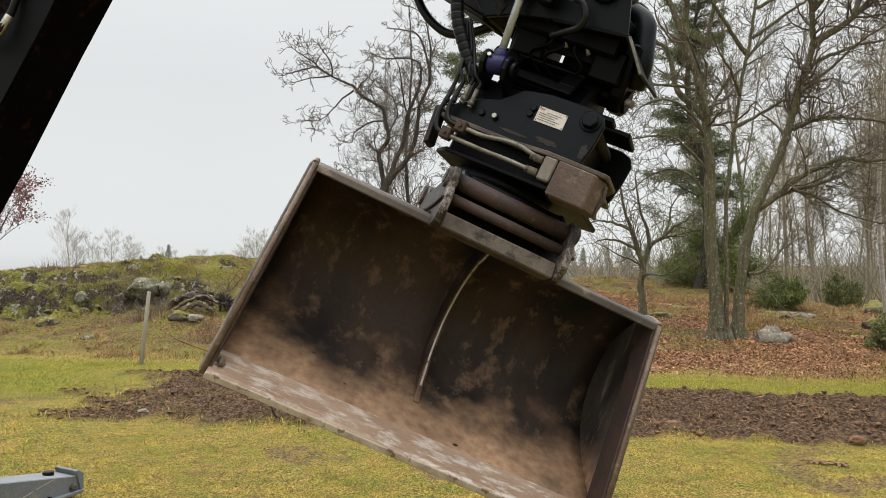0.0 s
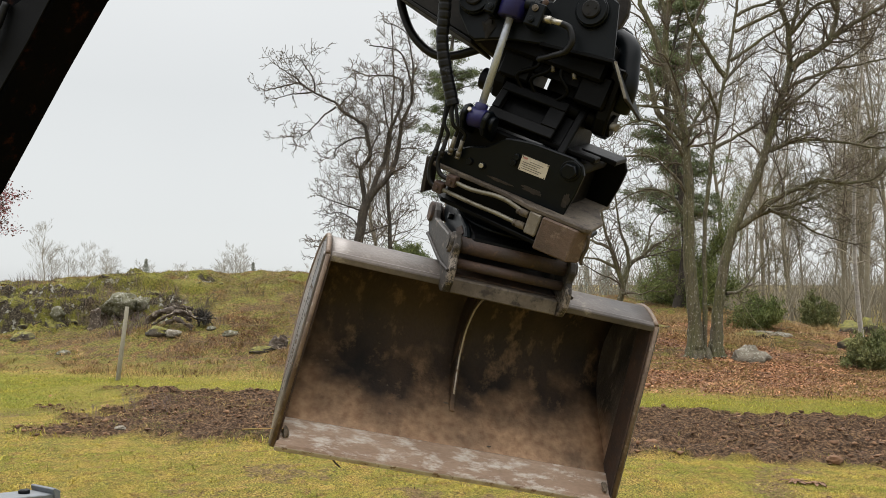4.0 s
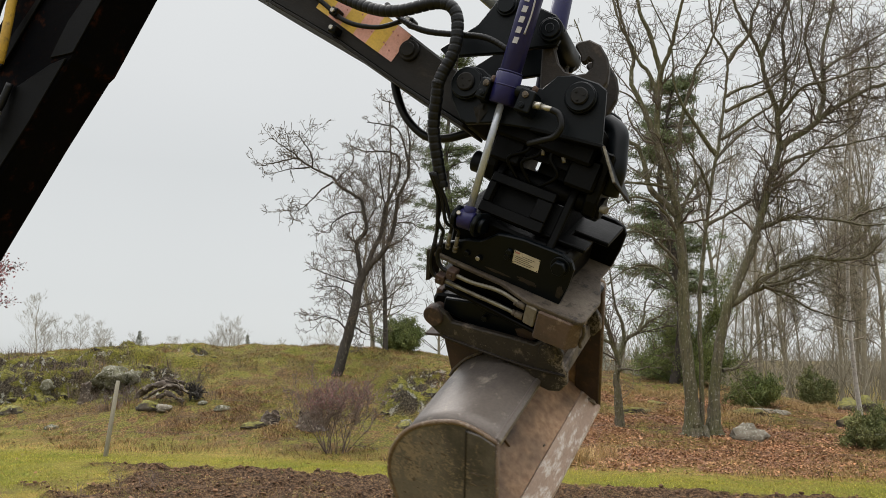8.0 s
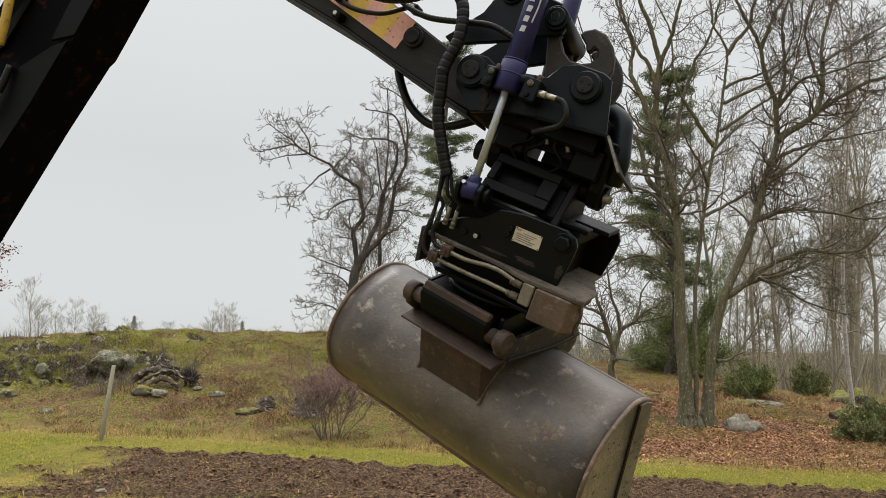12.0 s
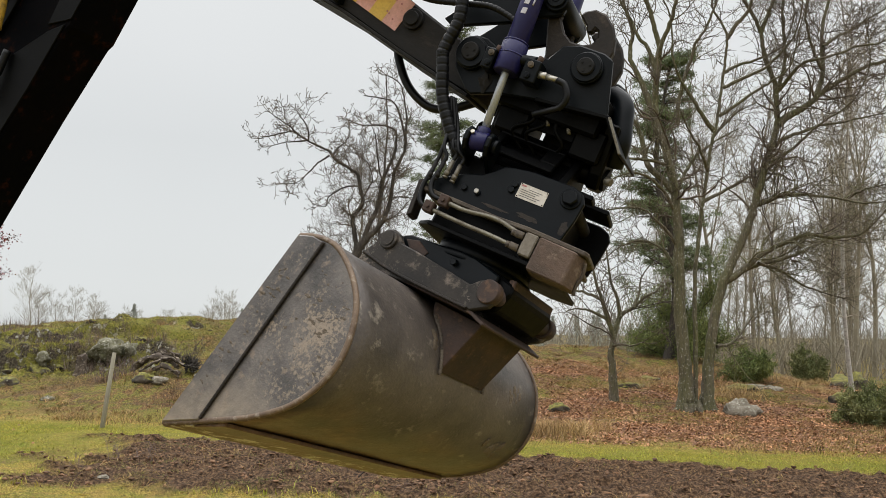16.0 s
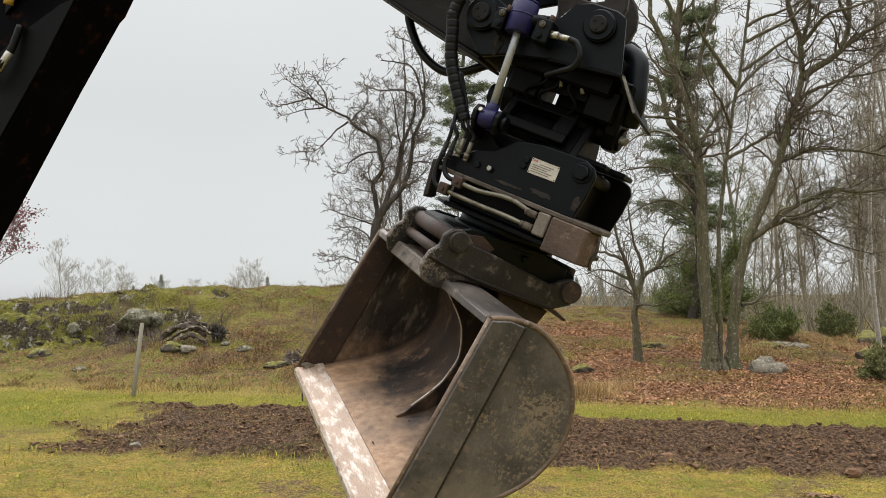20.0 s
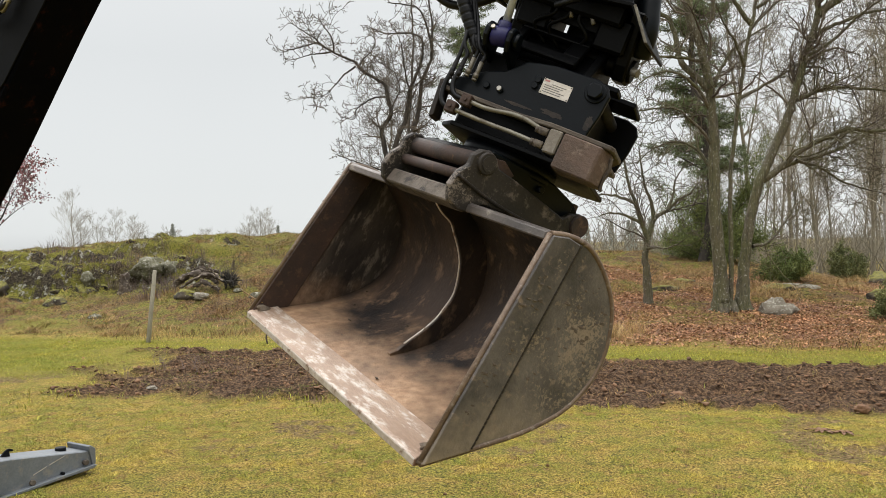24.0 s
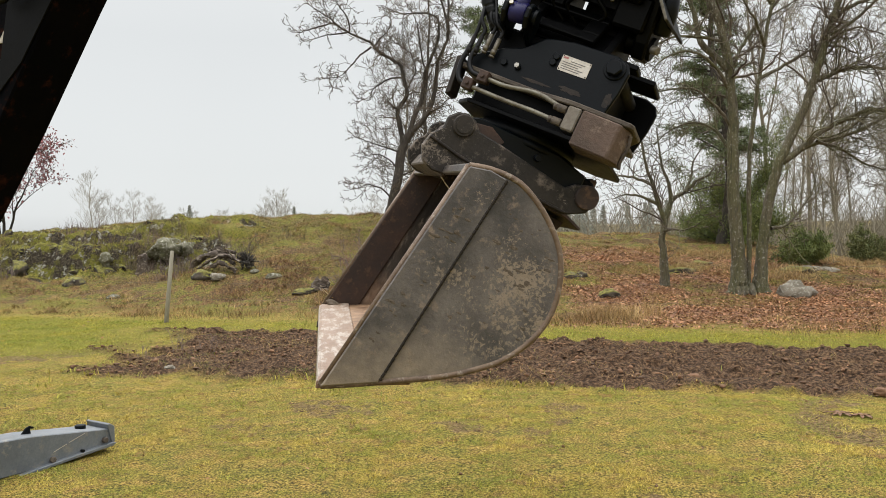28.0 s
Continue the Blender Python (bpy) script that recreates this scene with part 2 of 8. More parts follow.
REDINK = surface("faded red print", (0.35, 0.12, 0.11), (0.3, 0.11, 0.1), (0.4, 0.2, 0.18), rough=(0.5, 0.7), bump=0)
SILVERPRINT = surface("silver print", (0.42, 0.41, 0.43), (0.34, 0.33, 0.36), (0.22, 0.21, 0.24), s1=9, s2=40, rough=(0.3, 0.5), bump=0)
YELLOW = surface("faded yellow film", (0.62, 0.40, 0.06), (0.52, 0.33, 0.05), (0.30, 0.18, 0.05), s1=8, s2=35, rough=(0.4, 0.6), bump=0.05, cut=(0.62, 0.7))
PINK = surface("faded pink film", (0.62, 0.32, 0.27), (0.55, 0.28, 0.22), (0.30, 0.10, 0.08), s1=8, s2=30, rough=(0.4, 0.6), bump=0.05, cut=(0.6, 0.7))
YHOSE = surface("yellow hose cover", (0.45, 0.28, 0.03), (0.36, 0.22, 0.03), (0.15, 0.1, 0.03), s1=9, s2=30, rough=(0.4, 0.6), bump=0.1)
GALV = surface("galvanised blue grey steel", (0.17, 0.185, 0.20), (0.125, 0.137, 0.15), (0.23, 0.22, 0.195), s1=3.5, s2=16, rough=(0.38, 0.65), metal=0.35, bump=0.12)
BARK = surface("lichen grey oak bark", (0.100, 0.084, 0.054), (0.090, 0.086, 0.036), (0.34, 0.32, 0.27), s1=2.2, s2=24, rough=(0.85, 0.97), bump=0.9, fine=60, cut=(0.56, 0.66), stretch=(1.2, 1.2, 0.8), space="World", furrow=26.0)
DARKBARK = surface("dark oak bark", (0.062, 0.050, 0.040), (0.040, 0.034, 0.027), (0.12, 0.108, 0.085), s1=3, s2=18, rough=(0.85, 0.97), bump=0.9, fine=40, stretch=(1, 1, 0.5), space="World", furrow=20.0)
TWIG = surface("grey brown twigs", (0.108, 0.084, 0.061), (0.077, 0.061, 0.044), (0.171, 0.152, 0.077), s1=1.2, s2=9, rough=(0.85, 0.95), bump=0, island=0.3)
LICHENTWIG = surface("olive lichen twigs", (0.125, 0.115, 0.055), (0.085, 0.075, 0.042), (0.19, 0.185, 0.10), s1=1.2, s2=9, rough=(0.85, 0.95), bump=0, island=0.3)
# no mist is built: the far wood's haze is put into these pale colours
HAZETWIG = surface("pale grey far twigs, haze in colour", (0.319, 0.297, 0.248), (0.253, 0.234, 0.195), (0.397, 0.376, 0.321), s1=0.5, s2=4, rough=(0.9, 0.97), bump=0, island=0.2)
MIDTWIG = surface("grey wood twigs paled by haze", (0.244, 0.214, 0.158), (0.185, 0.161, 0.116), (0.303, 0.278, 0.196), s1=0.6, s2=6, rough=(0.9, 0.97), bump=0, island=0.25)
MISTTWIG = surface("grey brush paled by haze", (0.237, 0.209, 0.155), (0.190, 0.167, 0.123), (0.285, 0.254, 0.185), s1=0.4, s2=4, rough=(0.9, 0.97), bump=0, island=0.3)
BIRCH = surface("birch bark", (0.40, 0.38, 0.34), (0.30, 0.28, 0.25), (0.06, 0.055, 0.05), s1=3, s2=8, rough=(0.7, 0.9), bump=0.2, cut=(0.56, 0.64), stretch=(1, 1, 2.5))
NEEDLE = surface("pine needles", (0.085, 0.112, 0.042), (0.12, 0.145, 0.056), (0.06, 0.078, 0.030), s1=0.8, s2=6, rough=(0.6, 0.85), bump=0, island=0.4)
JUNIPER = surface("juniper green", (0.10, 0.135, 0.030), (0.15, 0.175, 0.042), (0.20, 0.18, 0.06), s1=2.2, s2=10, rough=(0.6, 0.85), bump=0, island=0.5)
OLIVE = surface("dull olive juniper", (0.105, 0.122, 0.036), (0.155, 0.155, 0.050), (0.20, 0.165, 0.062), s1=2.2, s2=10, rough=(0.6, 0.85), bump=0, island=0.5)
# stems and spruces of the wood, paled for haze as well
WOODBARK = surface("grey brown wood stems paled by haze", (0.222, 0.193, 0.139), (0.173, 0.148, 0.104), (0.314, 0.295, 0.211), s1=1.5, s2=8, rough=(0.9, 0.97), bump=0.3, stretch=(1, 1, 0.5))
FARGREEN = surface("far spruce paled by haze", (0.27, 0.285, 0.25), (0.33, 0.34, 0.30), (0.22, 0.235, 0.20), s1=0.5, s2=4, rough=(0.8, 0.95), bump=0, island=0.3)
REDLEAF = surface("dull red leaves", (0.26, 0.105, 0.11), (0.18, 0.068, 0.072), (0.33, 0.17, 0.16), s1=2, s2=9, rough=(0.6, 0.85), bump=0, island=0.4)
LITTER = surface("fallen oak leaves", (0.36, 0.175, 0.078), (0.19, 0.085, 0.042), (0.47, 0.30, 0.17), s1=1.6, s2=9, rough=(0.6, 0.9), bump=0, island=0.65, space="World")
GRASS = surface("lawn grass blades", (0.475, 0.362, 0.060), (0.262, 0.268, 0.034), (0.31, 0.185, 0.068), s1=1.5, s2=7, rough=(0.6, 0.85), bump=0, island=0.6, space="World", cut=(0.52, 0.60), cut1=(0.43, 0.56))
GREENGRASS = surface("fresh grass blades", (0.35, 0.315, 0.032), (0.21, 0.25, 0.025), (0.44, 0.335, 0.07), s1=1.2, s2=7, rough=(0.6, 0.85), bump=0, island=0.6, space="World", cut=(0.5, 0.64))
MOUNDGRASS = surface("olive brown mound grass", (0.27, 0.175, 0.06), (0.13, 0.125, 0.026), (0.36, 0.26, 0.12), s1=1.1, s2=6, rough=(0.7, 0.9), bump=0, island=0.6, space="World", cut=(0.54, 0.66), cut1=(0.45, 0.55))
STRAW = surface("dry straw grass", (0.33, 0.20, 0.075), (0.155, 0.085, 0.032), (0.16, 0.142, 0.030), s1=0.9, s2=3.6, rough=(0.7, 0.9), bump=0, island=0.6, space="World", cut1=(0.44, 0.56), cut=(0.5, 0.6))
TAWNY = surface("tawny dead grass", (0.40, 0.27, 0.11), (0.27, 0.165, 0.065), (0.48, 0.36, 0.17), s1=1.1, s2=6, rough=(0.7, 0.9), bump=0, island=0.5, space="World")
BRACKEN = surface("rust brown bracken", (0.19, 0.092, 0.036), (0.105, 0.052, 0.024), (0.28, 0.165, 0.075), s1=1.1, s2=7, rough=(0.75, 0.95), bump=0, island=0.55, space="World")
DOCKLEAF = surface("withered red leaf", (0.17, 0.082, 0.036), (0.11, 0.055, 0.028), (0.24, 0.15, 0.06), s1=12, s2=40, rough=(0.6, 0.85), bump=0.2)
THATCH = surface("dead thatch", (0.20, 0.13, 0.06), (0.11, 0.075, 0.038), (0.28, 0.2, 0.1), s1=0.8, s2=6, rough=(0.8, 0.95), bump=0, island=0.5, space="World")
REDTWIG = surface("reddish brown shoots", (0.16, 0.115, 0.095), (0.12, 0.085, 0.07), (0.21, 0.165, 0.14), s1=1.2, s2=9, rough=(0.85, 0.95), bump=0, island=0.25)
SOIL = surface("dark ploughed soil", (0.112, 0.057, 0.028), (0.180, 0.098, 0.050), (0.034, 0.019, 0.010), s1=3.0, s2=18, rough=(0.88, 0.99), bump=0.9, fine=70, island=0.45, space="World")
ROCK = surface("lichen grey rock", (0.21, 0.182, 0.138), (0.115, 0.096, 0.068), (0.33, 0.31, 0.25), s1=4.5, s2=18, rough=(0.85, 0.97), bump=1.0, cut=(0.50, 0.62), space="World")
LICHENROCK = surface("lichen whitened rock", (0.125, 0.116, 0.080), (0.070, 0.066, 0.026), (0.29, 0.28, 0.225), s1=4.0, s2=15, rough=(0.85, 0.97), bump=1.0, cut=(0.52, 0.60), space="World")
MOSS = surface("green moss", (0.26, 0.235, 0.036), (0.13, 0.115, 0.030), (0.33, 0.26, 0.08), s1=1.6, s2=7, rough=(0.85, 0.97), bump=0, island=0.5, space="World")
DEADWOOD = surface("grey dead wood", (0.10, 0.076, 0.056), (0.030, 0.021, 0.016), (0.27, 0.225, 0.175), s1=5, s2=14, rough=(0.85, 0.97), bump=1.0, stretch=(0.4, 1, 1), cut=(0.53, 0.6))
POSTWOOD = surface("weathered fence post", (0.30, 0.27, 0.20), (0.24, 0.22, 0.17), (0.36, 0.34, 0.27), s1=5, s2=22, rough=(0.85, 0.95), bump=0.4, stretch=(1, 1, 0.2))


def mossy_rock(name, c1, c2, c3, lo, hi):
    """Cleft rock with lichen, moss wherever it lies flat enough."""
    m = surface(name, c1, c2, c3, s1=3.4, s2=11, rough=(0.88, 0.98), bump=1.0, fine=34, cut=(0.585, 0.65), cut1=(0.44, 0.58), space="World")
    nt = m.node_tree
    bs = nt.nodes["Principled BSDF"]
    old = bs.inputs["Base Color"].links[0].from_socket
    geo = nt.nodes.new("ShaderNodeNewGeometry")
    sep = nt.nodes.new("ShaderNodeSeparateXYZ")
    nt.links.new(geo.outputs["Normal"], sep.inputs[0])
    rag, tone = nt.nodes.new("ShaderNodeTexNoise"), nt.nodes.new("ShaderNodeTexNoise")
    rag.inputs["Scale"].default_value, rag.inputs["Detail"].default_value = 2.4, 8
    tone.inputs["Scale"].default_value, tone.inputs["Detail"].default_value = 19.0, 6
    for k in (rag, tone):
        nt.links.new(geo.outputs["Position"], k.inputs["Vector"])
    add = nt.nodes.new("ShaderNodeMath")
    add.operation = "MULTIPLY_ADD"
    add.inputs[1].default_value = 1.7
    nt.links.new(rag.outputs["Fac"], add.inputs[0])
    nt.links.new(sep.outputs["Z"], add.inputs[2])
    step = nt.nodes.new("ShaderNodeMapRange")
    step.inputs["From Min"].default_value, step.inputs["From Max"].default_value = lo, hi
    nt.links.new(add.outputs[0], step.inputs[0])
    ramp = nt.nodes.new("ShaderNodeValToRGB")
    nt.links.new(tone.outputs["Fac"], ramp.inputs[0])
    e = ramp.color_ramp.elements
    e[0].position, e[0].color = 0.34, (0.07, 0.062, 0.014, 1)
    e[1].position, e[1].color = 0.68, (0.20, 0.185, 0.036, 1)
    mix = nt.nodes.new("ShaderNodeMixRGB")
    nt.links.new(step.outputs[0], mix.inputs[0])
    nt.links.new(old, mix.inputs[1])
    nt.links.new(ramp.outputs[0], mix.inputs[2])
    nt.links.new(mix.outputs[0], bs.inputs["Base Color"])
    return m


MOSSROCK = mossy_rock("mossy rock", (0.075, 0.060, 0.042), (0.030, 0.024, 0.018), (0.24, 0.23, 0.185), 1.22, 1.60)
SLABROCK = mossy_rock("grey slab rock", (0.120, 0.104, 0.074), (0.070, 0.060, 0.042), (0.25, 0.235, 0.185), 1.50, 1.80)


def rust_and_reflection(m, lo, hi, c1, c2):
    """Adds a rust orange area with a ragged border below a height of the part's own space; on SIDE it is the lawn's tan
    reflection, put into the colour.
    """
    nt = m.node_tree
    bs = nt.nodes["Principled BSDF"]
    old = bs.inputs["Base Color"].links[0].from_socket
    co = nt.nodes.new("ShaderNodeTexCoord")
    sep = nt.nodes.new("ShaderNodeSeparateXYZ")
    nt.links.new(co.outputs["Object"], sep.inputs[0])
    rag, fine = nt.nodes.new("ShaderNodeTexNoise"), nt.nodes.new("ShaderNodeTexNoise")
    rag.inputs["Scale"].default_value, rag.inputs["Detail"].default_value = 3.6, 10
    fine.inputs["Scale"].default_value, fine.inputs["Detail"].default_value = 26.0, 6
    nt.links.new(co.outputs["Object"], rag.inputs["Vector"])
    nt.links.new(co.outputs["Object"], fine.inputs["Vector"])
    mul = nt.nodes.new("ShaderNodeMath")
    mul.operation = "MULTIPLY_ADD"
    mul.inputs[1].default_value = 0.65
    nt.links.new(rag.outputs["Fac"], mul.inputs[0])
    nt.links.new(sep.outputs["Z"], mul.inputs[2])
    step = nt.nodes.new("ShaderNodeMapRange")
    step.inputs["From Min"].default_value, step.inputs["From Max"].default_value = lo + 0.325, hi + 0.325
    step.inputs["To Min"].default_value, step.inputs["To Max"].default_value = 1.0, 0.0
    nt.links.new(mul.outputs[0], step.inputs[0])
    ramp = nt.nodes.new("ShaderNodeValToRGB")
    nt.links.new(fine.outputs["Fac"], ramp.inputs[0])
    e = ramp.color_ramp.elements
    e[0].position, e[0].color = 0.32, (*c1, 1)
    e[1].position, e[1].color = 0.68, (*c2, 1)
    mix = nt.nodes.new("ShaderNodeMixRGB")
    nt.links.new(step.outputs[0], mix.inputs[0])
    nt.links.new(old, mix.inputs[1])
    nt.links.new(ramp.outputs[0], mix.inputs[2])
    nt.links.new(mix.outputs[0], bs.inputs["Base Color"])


def smeared(m, middle, reach, tone):
    """Adds dried mud flecks that thin out from a place of the part's own y and z."""
    nt = m.node_tree
    bs = nt.nodes["Principled BSDF"]
    old = bs.inputs["Base Color"].links[0].from_socket
    co = nt.nodes.new("ShaderNodeTexCoord")
    sep = nt.nodes.new("ShaderNodeSeparateXYZ")
    nt.links.new(co.outputs["Object"], sep.inputs[0])
    flat = nt.nodes.new("ShaderNodeCombineXYZ")
    nt.links.new(sep.outputs["Y"], flat.inputs[0])
    nt.links.new(sep.outputs["Z"], flat.inputs[1])
    away = nt.nodes.new("ShaderNodeVectorMath")
    away.operation = "DISTANCE"
    away.inputs[1].default_value = (*middle, 0)
    nt.links.new(flat.outputs[0], away.inputs[0])
    fleck, drift = nt.nodes.new("ShaderNodeTexNoise"), nt.nodes.new("ShaderNodeTexNoise")
    fleck.inputs["Scale"].default_value, fleck.inputs["Detail"].default_value, fleck.inputs["Roughness"].default_value = 62.0, 9, 0.8
    drift.inputs["Scale"].default_value, drift.inputs["Detail"].default_value = 7.0, 4
    for k in (fleck, drift):
        k.inputs["Distortion"].default_value = 0.6
        nt.links.new(co.outputs["Object"], k.inputs["Vector"])
    fade = nt.nodes.new("ShaderNodeMapRange")
    fade.inputs["From Max"].default_value = reach
    fade.inputs["To Min"].default_value, fade.inputs["To Max"].default_value = 0.10, -0.05
    nt.links.new(away.outputs["Value"], fade.inputs[0])
    total = nt.nodes.new("ShaderNodeMath")
    total.operation = "MULTIPLY_ADD"
    total.inputs[1].default_value = 0.35
    nt.links.new(drift.outputs["Fac"], total.inputs[0])
    nt.links.new(fade.outputs[0], total.inputs[2])
    both = nt.nodes.new("ShaderNodeMath")
    both.operation = "MULTIPLY_ADD"
    both.inputs[1].default_value = 0.8
    nt.links.new(fleck.outputs["Fac"], both.inputs[0])
    nt.links.new(total.outputs[0], both.inputs[2])
    step = nt.nodes.new("ShaderNodeMapRange")
    step.inputs["From Min"].default_value, step.inputs["From Max"].default_value = 0.64, 0.68
    step.inputs["To Max"].default_value = 0.85
    nt.links.new(both.outputs[0], step.inputs[0])
    mix = nt.nodes.new("ShaderNodeMixRGB")
    nt.links.new(step.outputs[0], mix.inputs[0])
    nt.links.new(old, mix.inputs[1])
    mix.inputs[2].default_value = (*tone, 1)
    nt.links.new(mix.outputs[0], bs.inputs["Base Color"])


# rusty floor; the darker colour above it carries the bucket's inner shade
rust_and_reflection(INSIDE, -1.64, -1.40, (0.245, 0.140, 0.078), (0.41, 0.262, 0.155))
rust_and_reflection(INWALL, -1.66, -1.40, (0.20, 0.115, 0.068), (0.42, 0.27, 0.17))
# tan low on the side plate: the lawn's reflection painted into the colour
rust_and_reflection(SIDE, -1.74, -1.36, (0.18, 0.145, 0.108), (0.29, 0.235, 0.17))
rust_and_reflection(STEEL, -1.70, -1.34, (0.13, 0.072, 0.043), (0.27, 0.165, 0.10))
smeared(LUG, (-0.42, -0.74), 0.16, (0.21, 0.175, 0.145))
smeared(SIDE, (0.04, -1.12), 0.42, (0.27, 0.215, 0.16))


# ---- mesh helpers ----
def link_mesh(name, bm, mats, parent=None, label=""):
    me = bpy.data.meshes.new(name)
    bm.normal_update()
    bm.to_mesh(me)
    bm.free()
    for m in mats if isinstance(mats, (list, tuple)) else (mats,):
        me.materials.append(m)
    ob = new(name, me)
    if parent is not None:
        ob.parent = parent
    if label:
        ob["label"] = label
    return ob


def part(name, bm, material, parent, label=""):
    return link_mesh(name, bm, material, parent, label)


def holder(name, m, label, category, group="", kind=""):
    ob = new(name)
    ob.empty_display_size = 0.2
    ob.matrix_basis = m
    return tagged(ob, label, category, group, kind)


def raw(name, verts, faces, mats, parent=None, smooth=False):
    """One mesh from arrays of vertices and equal-sided faces."""
    verts, faces = np.asarray(verts, dtype=np.float32), np.asarray(faces, dtype=np.int32)
    me = bpy.data.meshes.new(name)
    k = faces.shape[1]
    me.vertices.add(len(verts))
    me.vertices.foreach_set("co", verts.ravel())
    me.loops.add(faces.size)
    me.loops.foreach_set("vertex_index", faces.ravel())
    me.polygons.add(len(faces))
    me.polygons.foreach_set("loop_start", np.arange(0, faces.size, k, dtype=np.int32))
    me.polygons.foreach_set("loop_total", np.full(len(faces), k, dtype=np.int32))
    if smooth:
        me.polygons.foreach_set("use_smooth", np.ones(len(faces), dtype=bool))
    me.update(calc_edges=True)
    for m in mats if isinstance(mats, (list, tuple)) else (mats,):
        me.materials.append(m)
    ob = new(name, me)
    if parent is not None:
        ob.parent = parent
    return ob


def bevelled(bm, w, angle=25):
    if w:
        sharp = [e for e in bm.edges if len(e.link_faces) == 2 and e.calc_face_angle(0) > radians(angle)]
        bmesh.ops.bevel(bm, geom=sharp, offset=w, segments=1, affect="EDGES", clamp_overlap=True)
    return bm


def prism(outline, lo, hi, axis="y", bevel=0.004, bm=None):
    """A plate: the outline drawn in the plane across the axis, from lo to hi along it."""
    own = bm is None
    bm = bmesh.new() if own else bm
    at = {"y": lambda u, v, w: (u, w, v), "x": lambda u, v, w: (w, u, v), "z": lambda u, v, w: (u, v, w)}[axis]
    a = [bm.verts.new(at(u, v, lo)) for u, v in outline]
    b = [bm.verts.new(at(u, v, hi)) for u, v in outline]
    n = len(outline)
    bm.faces.new(a)
    bm.faces.new(b[::-1])
    for i in range(n):
        bm.faces.new((a[i], b[i], b[(i + 1) % n], a[(i + 1) % n]))
    if own:
        bmesh.ops.recalc_face_normals(bm, faces=bm.faces)
        bevelled(bm, bevel, 40)
    return bm


def block(x0, x1, y0, y1, z0, z1, bevel=0.006):
    return prism([(x0, y0), (x1, y0), (x1, y1), (x0, y1)], z0, z1, "z", bevel)


def rod(p, q, r, seg=20, bevel=0.0, r2=None, bm=None):
    own = bm is None
    bm = bmesh.new() if own else bm
    p, q = Vector(p), Vector(q)
    turn = (q - p).to_track_quat("Z", "X").to_matrix().to_4x4()
    before = set(bm.verts)
    bmesh.ops.create_cone(bm, cap_ends=True, segments=seg, radius1=r, radius2=r if r2 is None else r2, depth=(q - p).length)
    fresh = [v for v in bm.verts if v not in before]
    bmesh.ops.transform(bm, matrix=Matrix.Translation((p + q) / 2) @ turn, verts=fresh)
    for f in bm.faces:
        if len(f.verts) == 4:
            f.smooth = True
    if own and bevel:
        bevelled(bm, bevel, 60)
    return bm


def joined(*parts):
    """Several bmeshes made into one."""
    bm = bmesh.new()
    for p in parts:
        me = bpy.data.meshes.new("piece")
        p.to_mesh(me)
        p.free()
        bm.from_mesh(me)
        bpy.data.meshes.remove(me)
    return bm


def curve_points(pts, n=8):
    """A smooth line through the points."""
    p = [Vector(q) for q in pts]
    p = [p[0] * 2 - p[1]] + p + [p[-1] * 2 - p[-2]]
    out = []
    for i in range(1, len(p) - 2):
        for k in range(n):
            t = k / n
            a, b, c, d = p[i - 1:i + 3]
            out.append(0.5 * ((2 * b) + (c - a) * t + (2 * a - 5 * b + 4 * c - d) * t * t + (3 * b - a - 3 * c + d) * t ** 3))
    out.append(p[-2])
    return out


def spaced(pts, step):
    """The same line with points at even steps."""
    out, left = [pts[0]], step
    for a, b in zip(pts, pts[1:]):
        d = (b - a).length
        while d > 0 and left <= d:
            a = a + (b - a) * (left / d)
            d = (b - a).length
            out.append(a)
            left = step
        left -= d
    return out


def tube(pts, r, seg=10, n=8, ribs=0.0, depth=0.1, bm=None):
    """A hose or pipe along the points; ribs: spacing of its rings."""
    line = curve_points(pts, n)
    if ribs:
        line = spaced(line, ribs / 7)
    bm = bmesh.new() if bm is None else bm
    ref = None
    rings = []
    for i, c in enumerate(line):
        d = (line[min(i + 1, len(line) - 1)] - line[max(i - 1, 0)]).normalized()
        if ref is None:
            ref = d.orthogonal().normalized()
        ref = (ref - d * ref.dot(d)).normalized()
        side = d.cross(ref)
        rr = r * (1 - depth * (i % 7 == 0)) if ribs else r
        rings.append([bm.verts.new(c + (ref * math.cos(k * 2 * math.pi / seg) + side * math.sin(k * 2 * math.pi / seg)) * rr) for k in range(seg)])
    for a, b in zip(rings, rings[1:]):
        for k in range(seg):
            f = bm.faces.new((a[k], a[(k + 1) % seg], b[(k + 1) % seg], b[k]))
            f.smooth = True
    bm.faces.new(rings[0][::-1])
    bm.faces.new(rings[-1])
    return bm


def lump(r, seed, squash=(1, 1, 1), level=2, rough=0.35, freq=1.6):
    """An uneven stone or clod."""
    bm = bmesh.new()
    bmesh.ops.create_icosphere(bm, subdivisions=level, radius=1.0)
    for v in bm.verts:
        k = 1 + rough * noise.noise(v.co * freq + Vector((seed * 7.3, seed * 3.1, seed))) + rough * 0.5 * noise.noise(v.co * freq * 2.7 + Vector((seed, 0, seed * 5)))
        v.co = Vector((v.co.x * squash[0], v.co.y * squash[1], v.co.z * squash[2])) * (k * r)
    for f in bm.faces:
        f.smooth = level > 2
    return bm
# ---- the machine ----
# frame of the hitch: x along the tilt axis, y away across the arm, z up
HITCH = Matrix.Translation((0.6045, 3.573, 2.4659)) @ pose(0, 0, 0, 0, 0, -23.24) @ pose(0, 0, 0, 0, 24.236, 0)
LEAN = pose(0, 0, 0, 0, -1.22, 0)


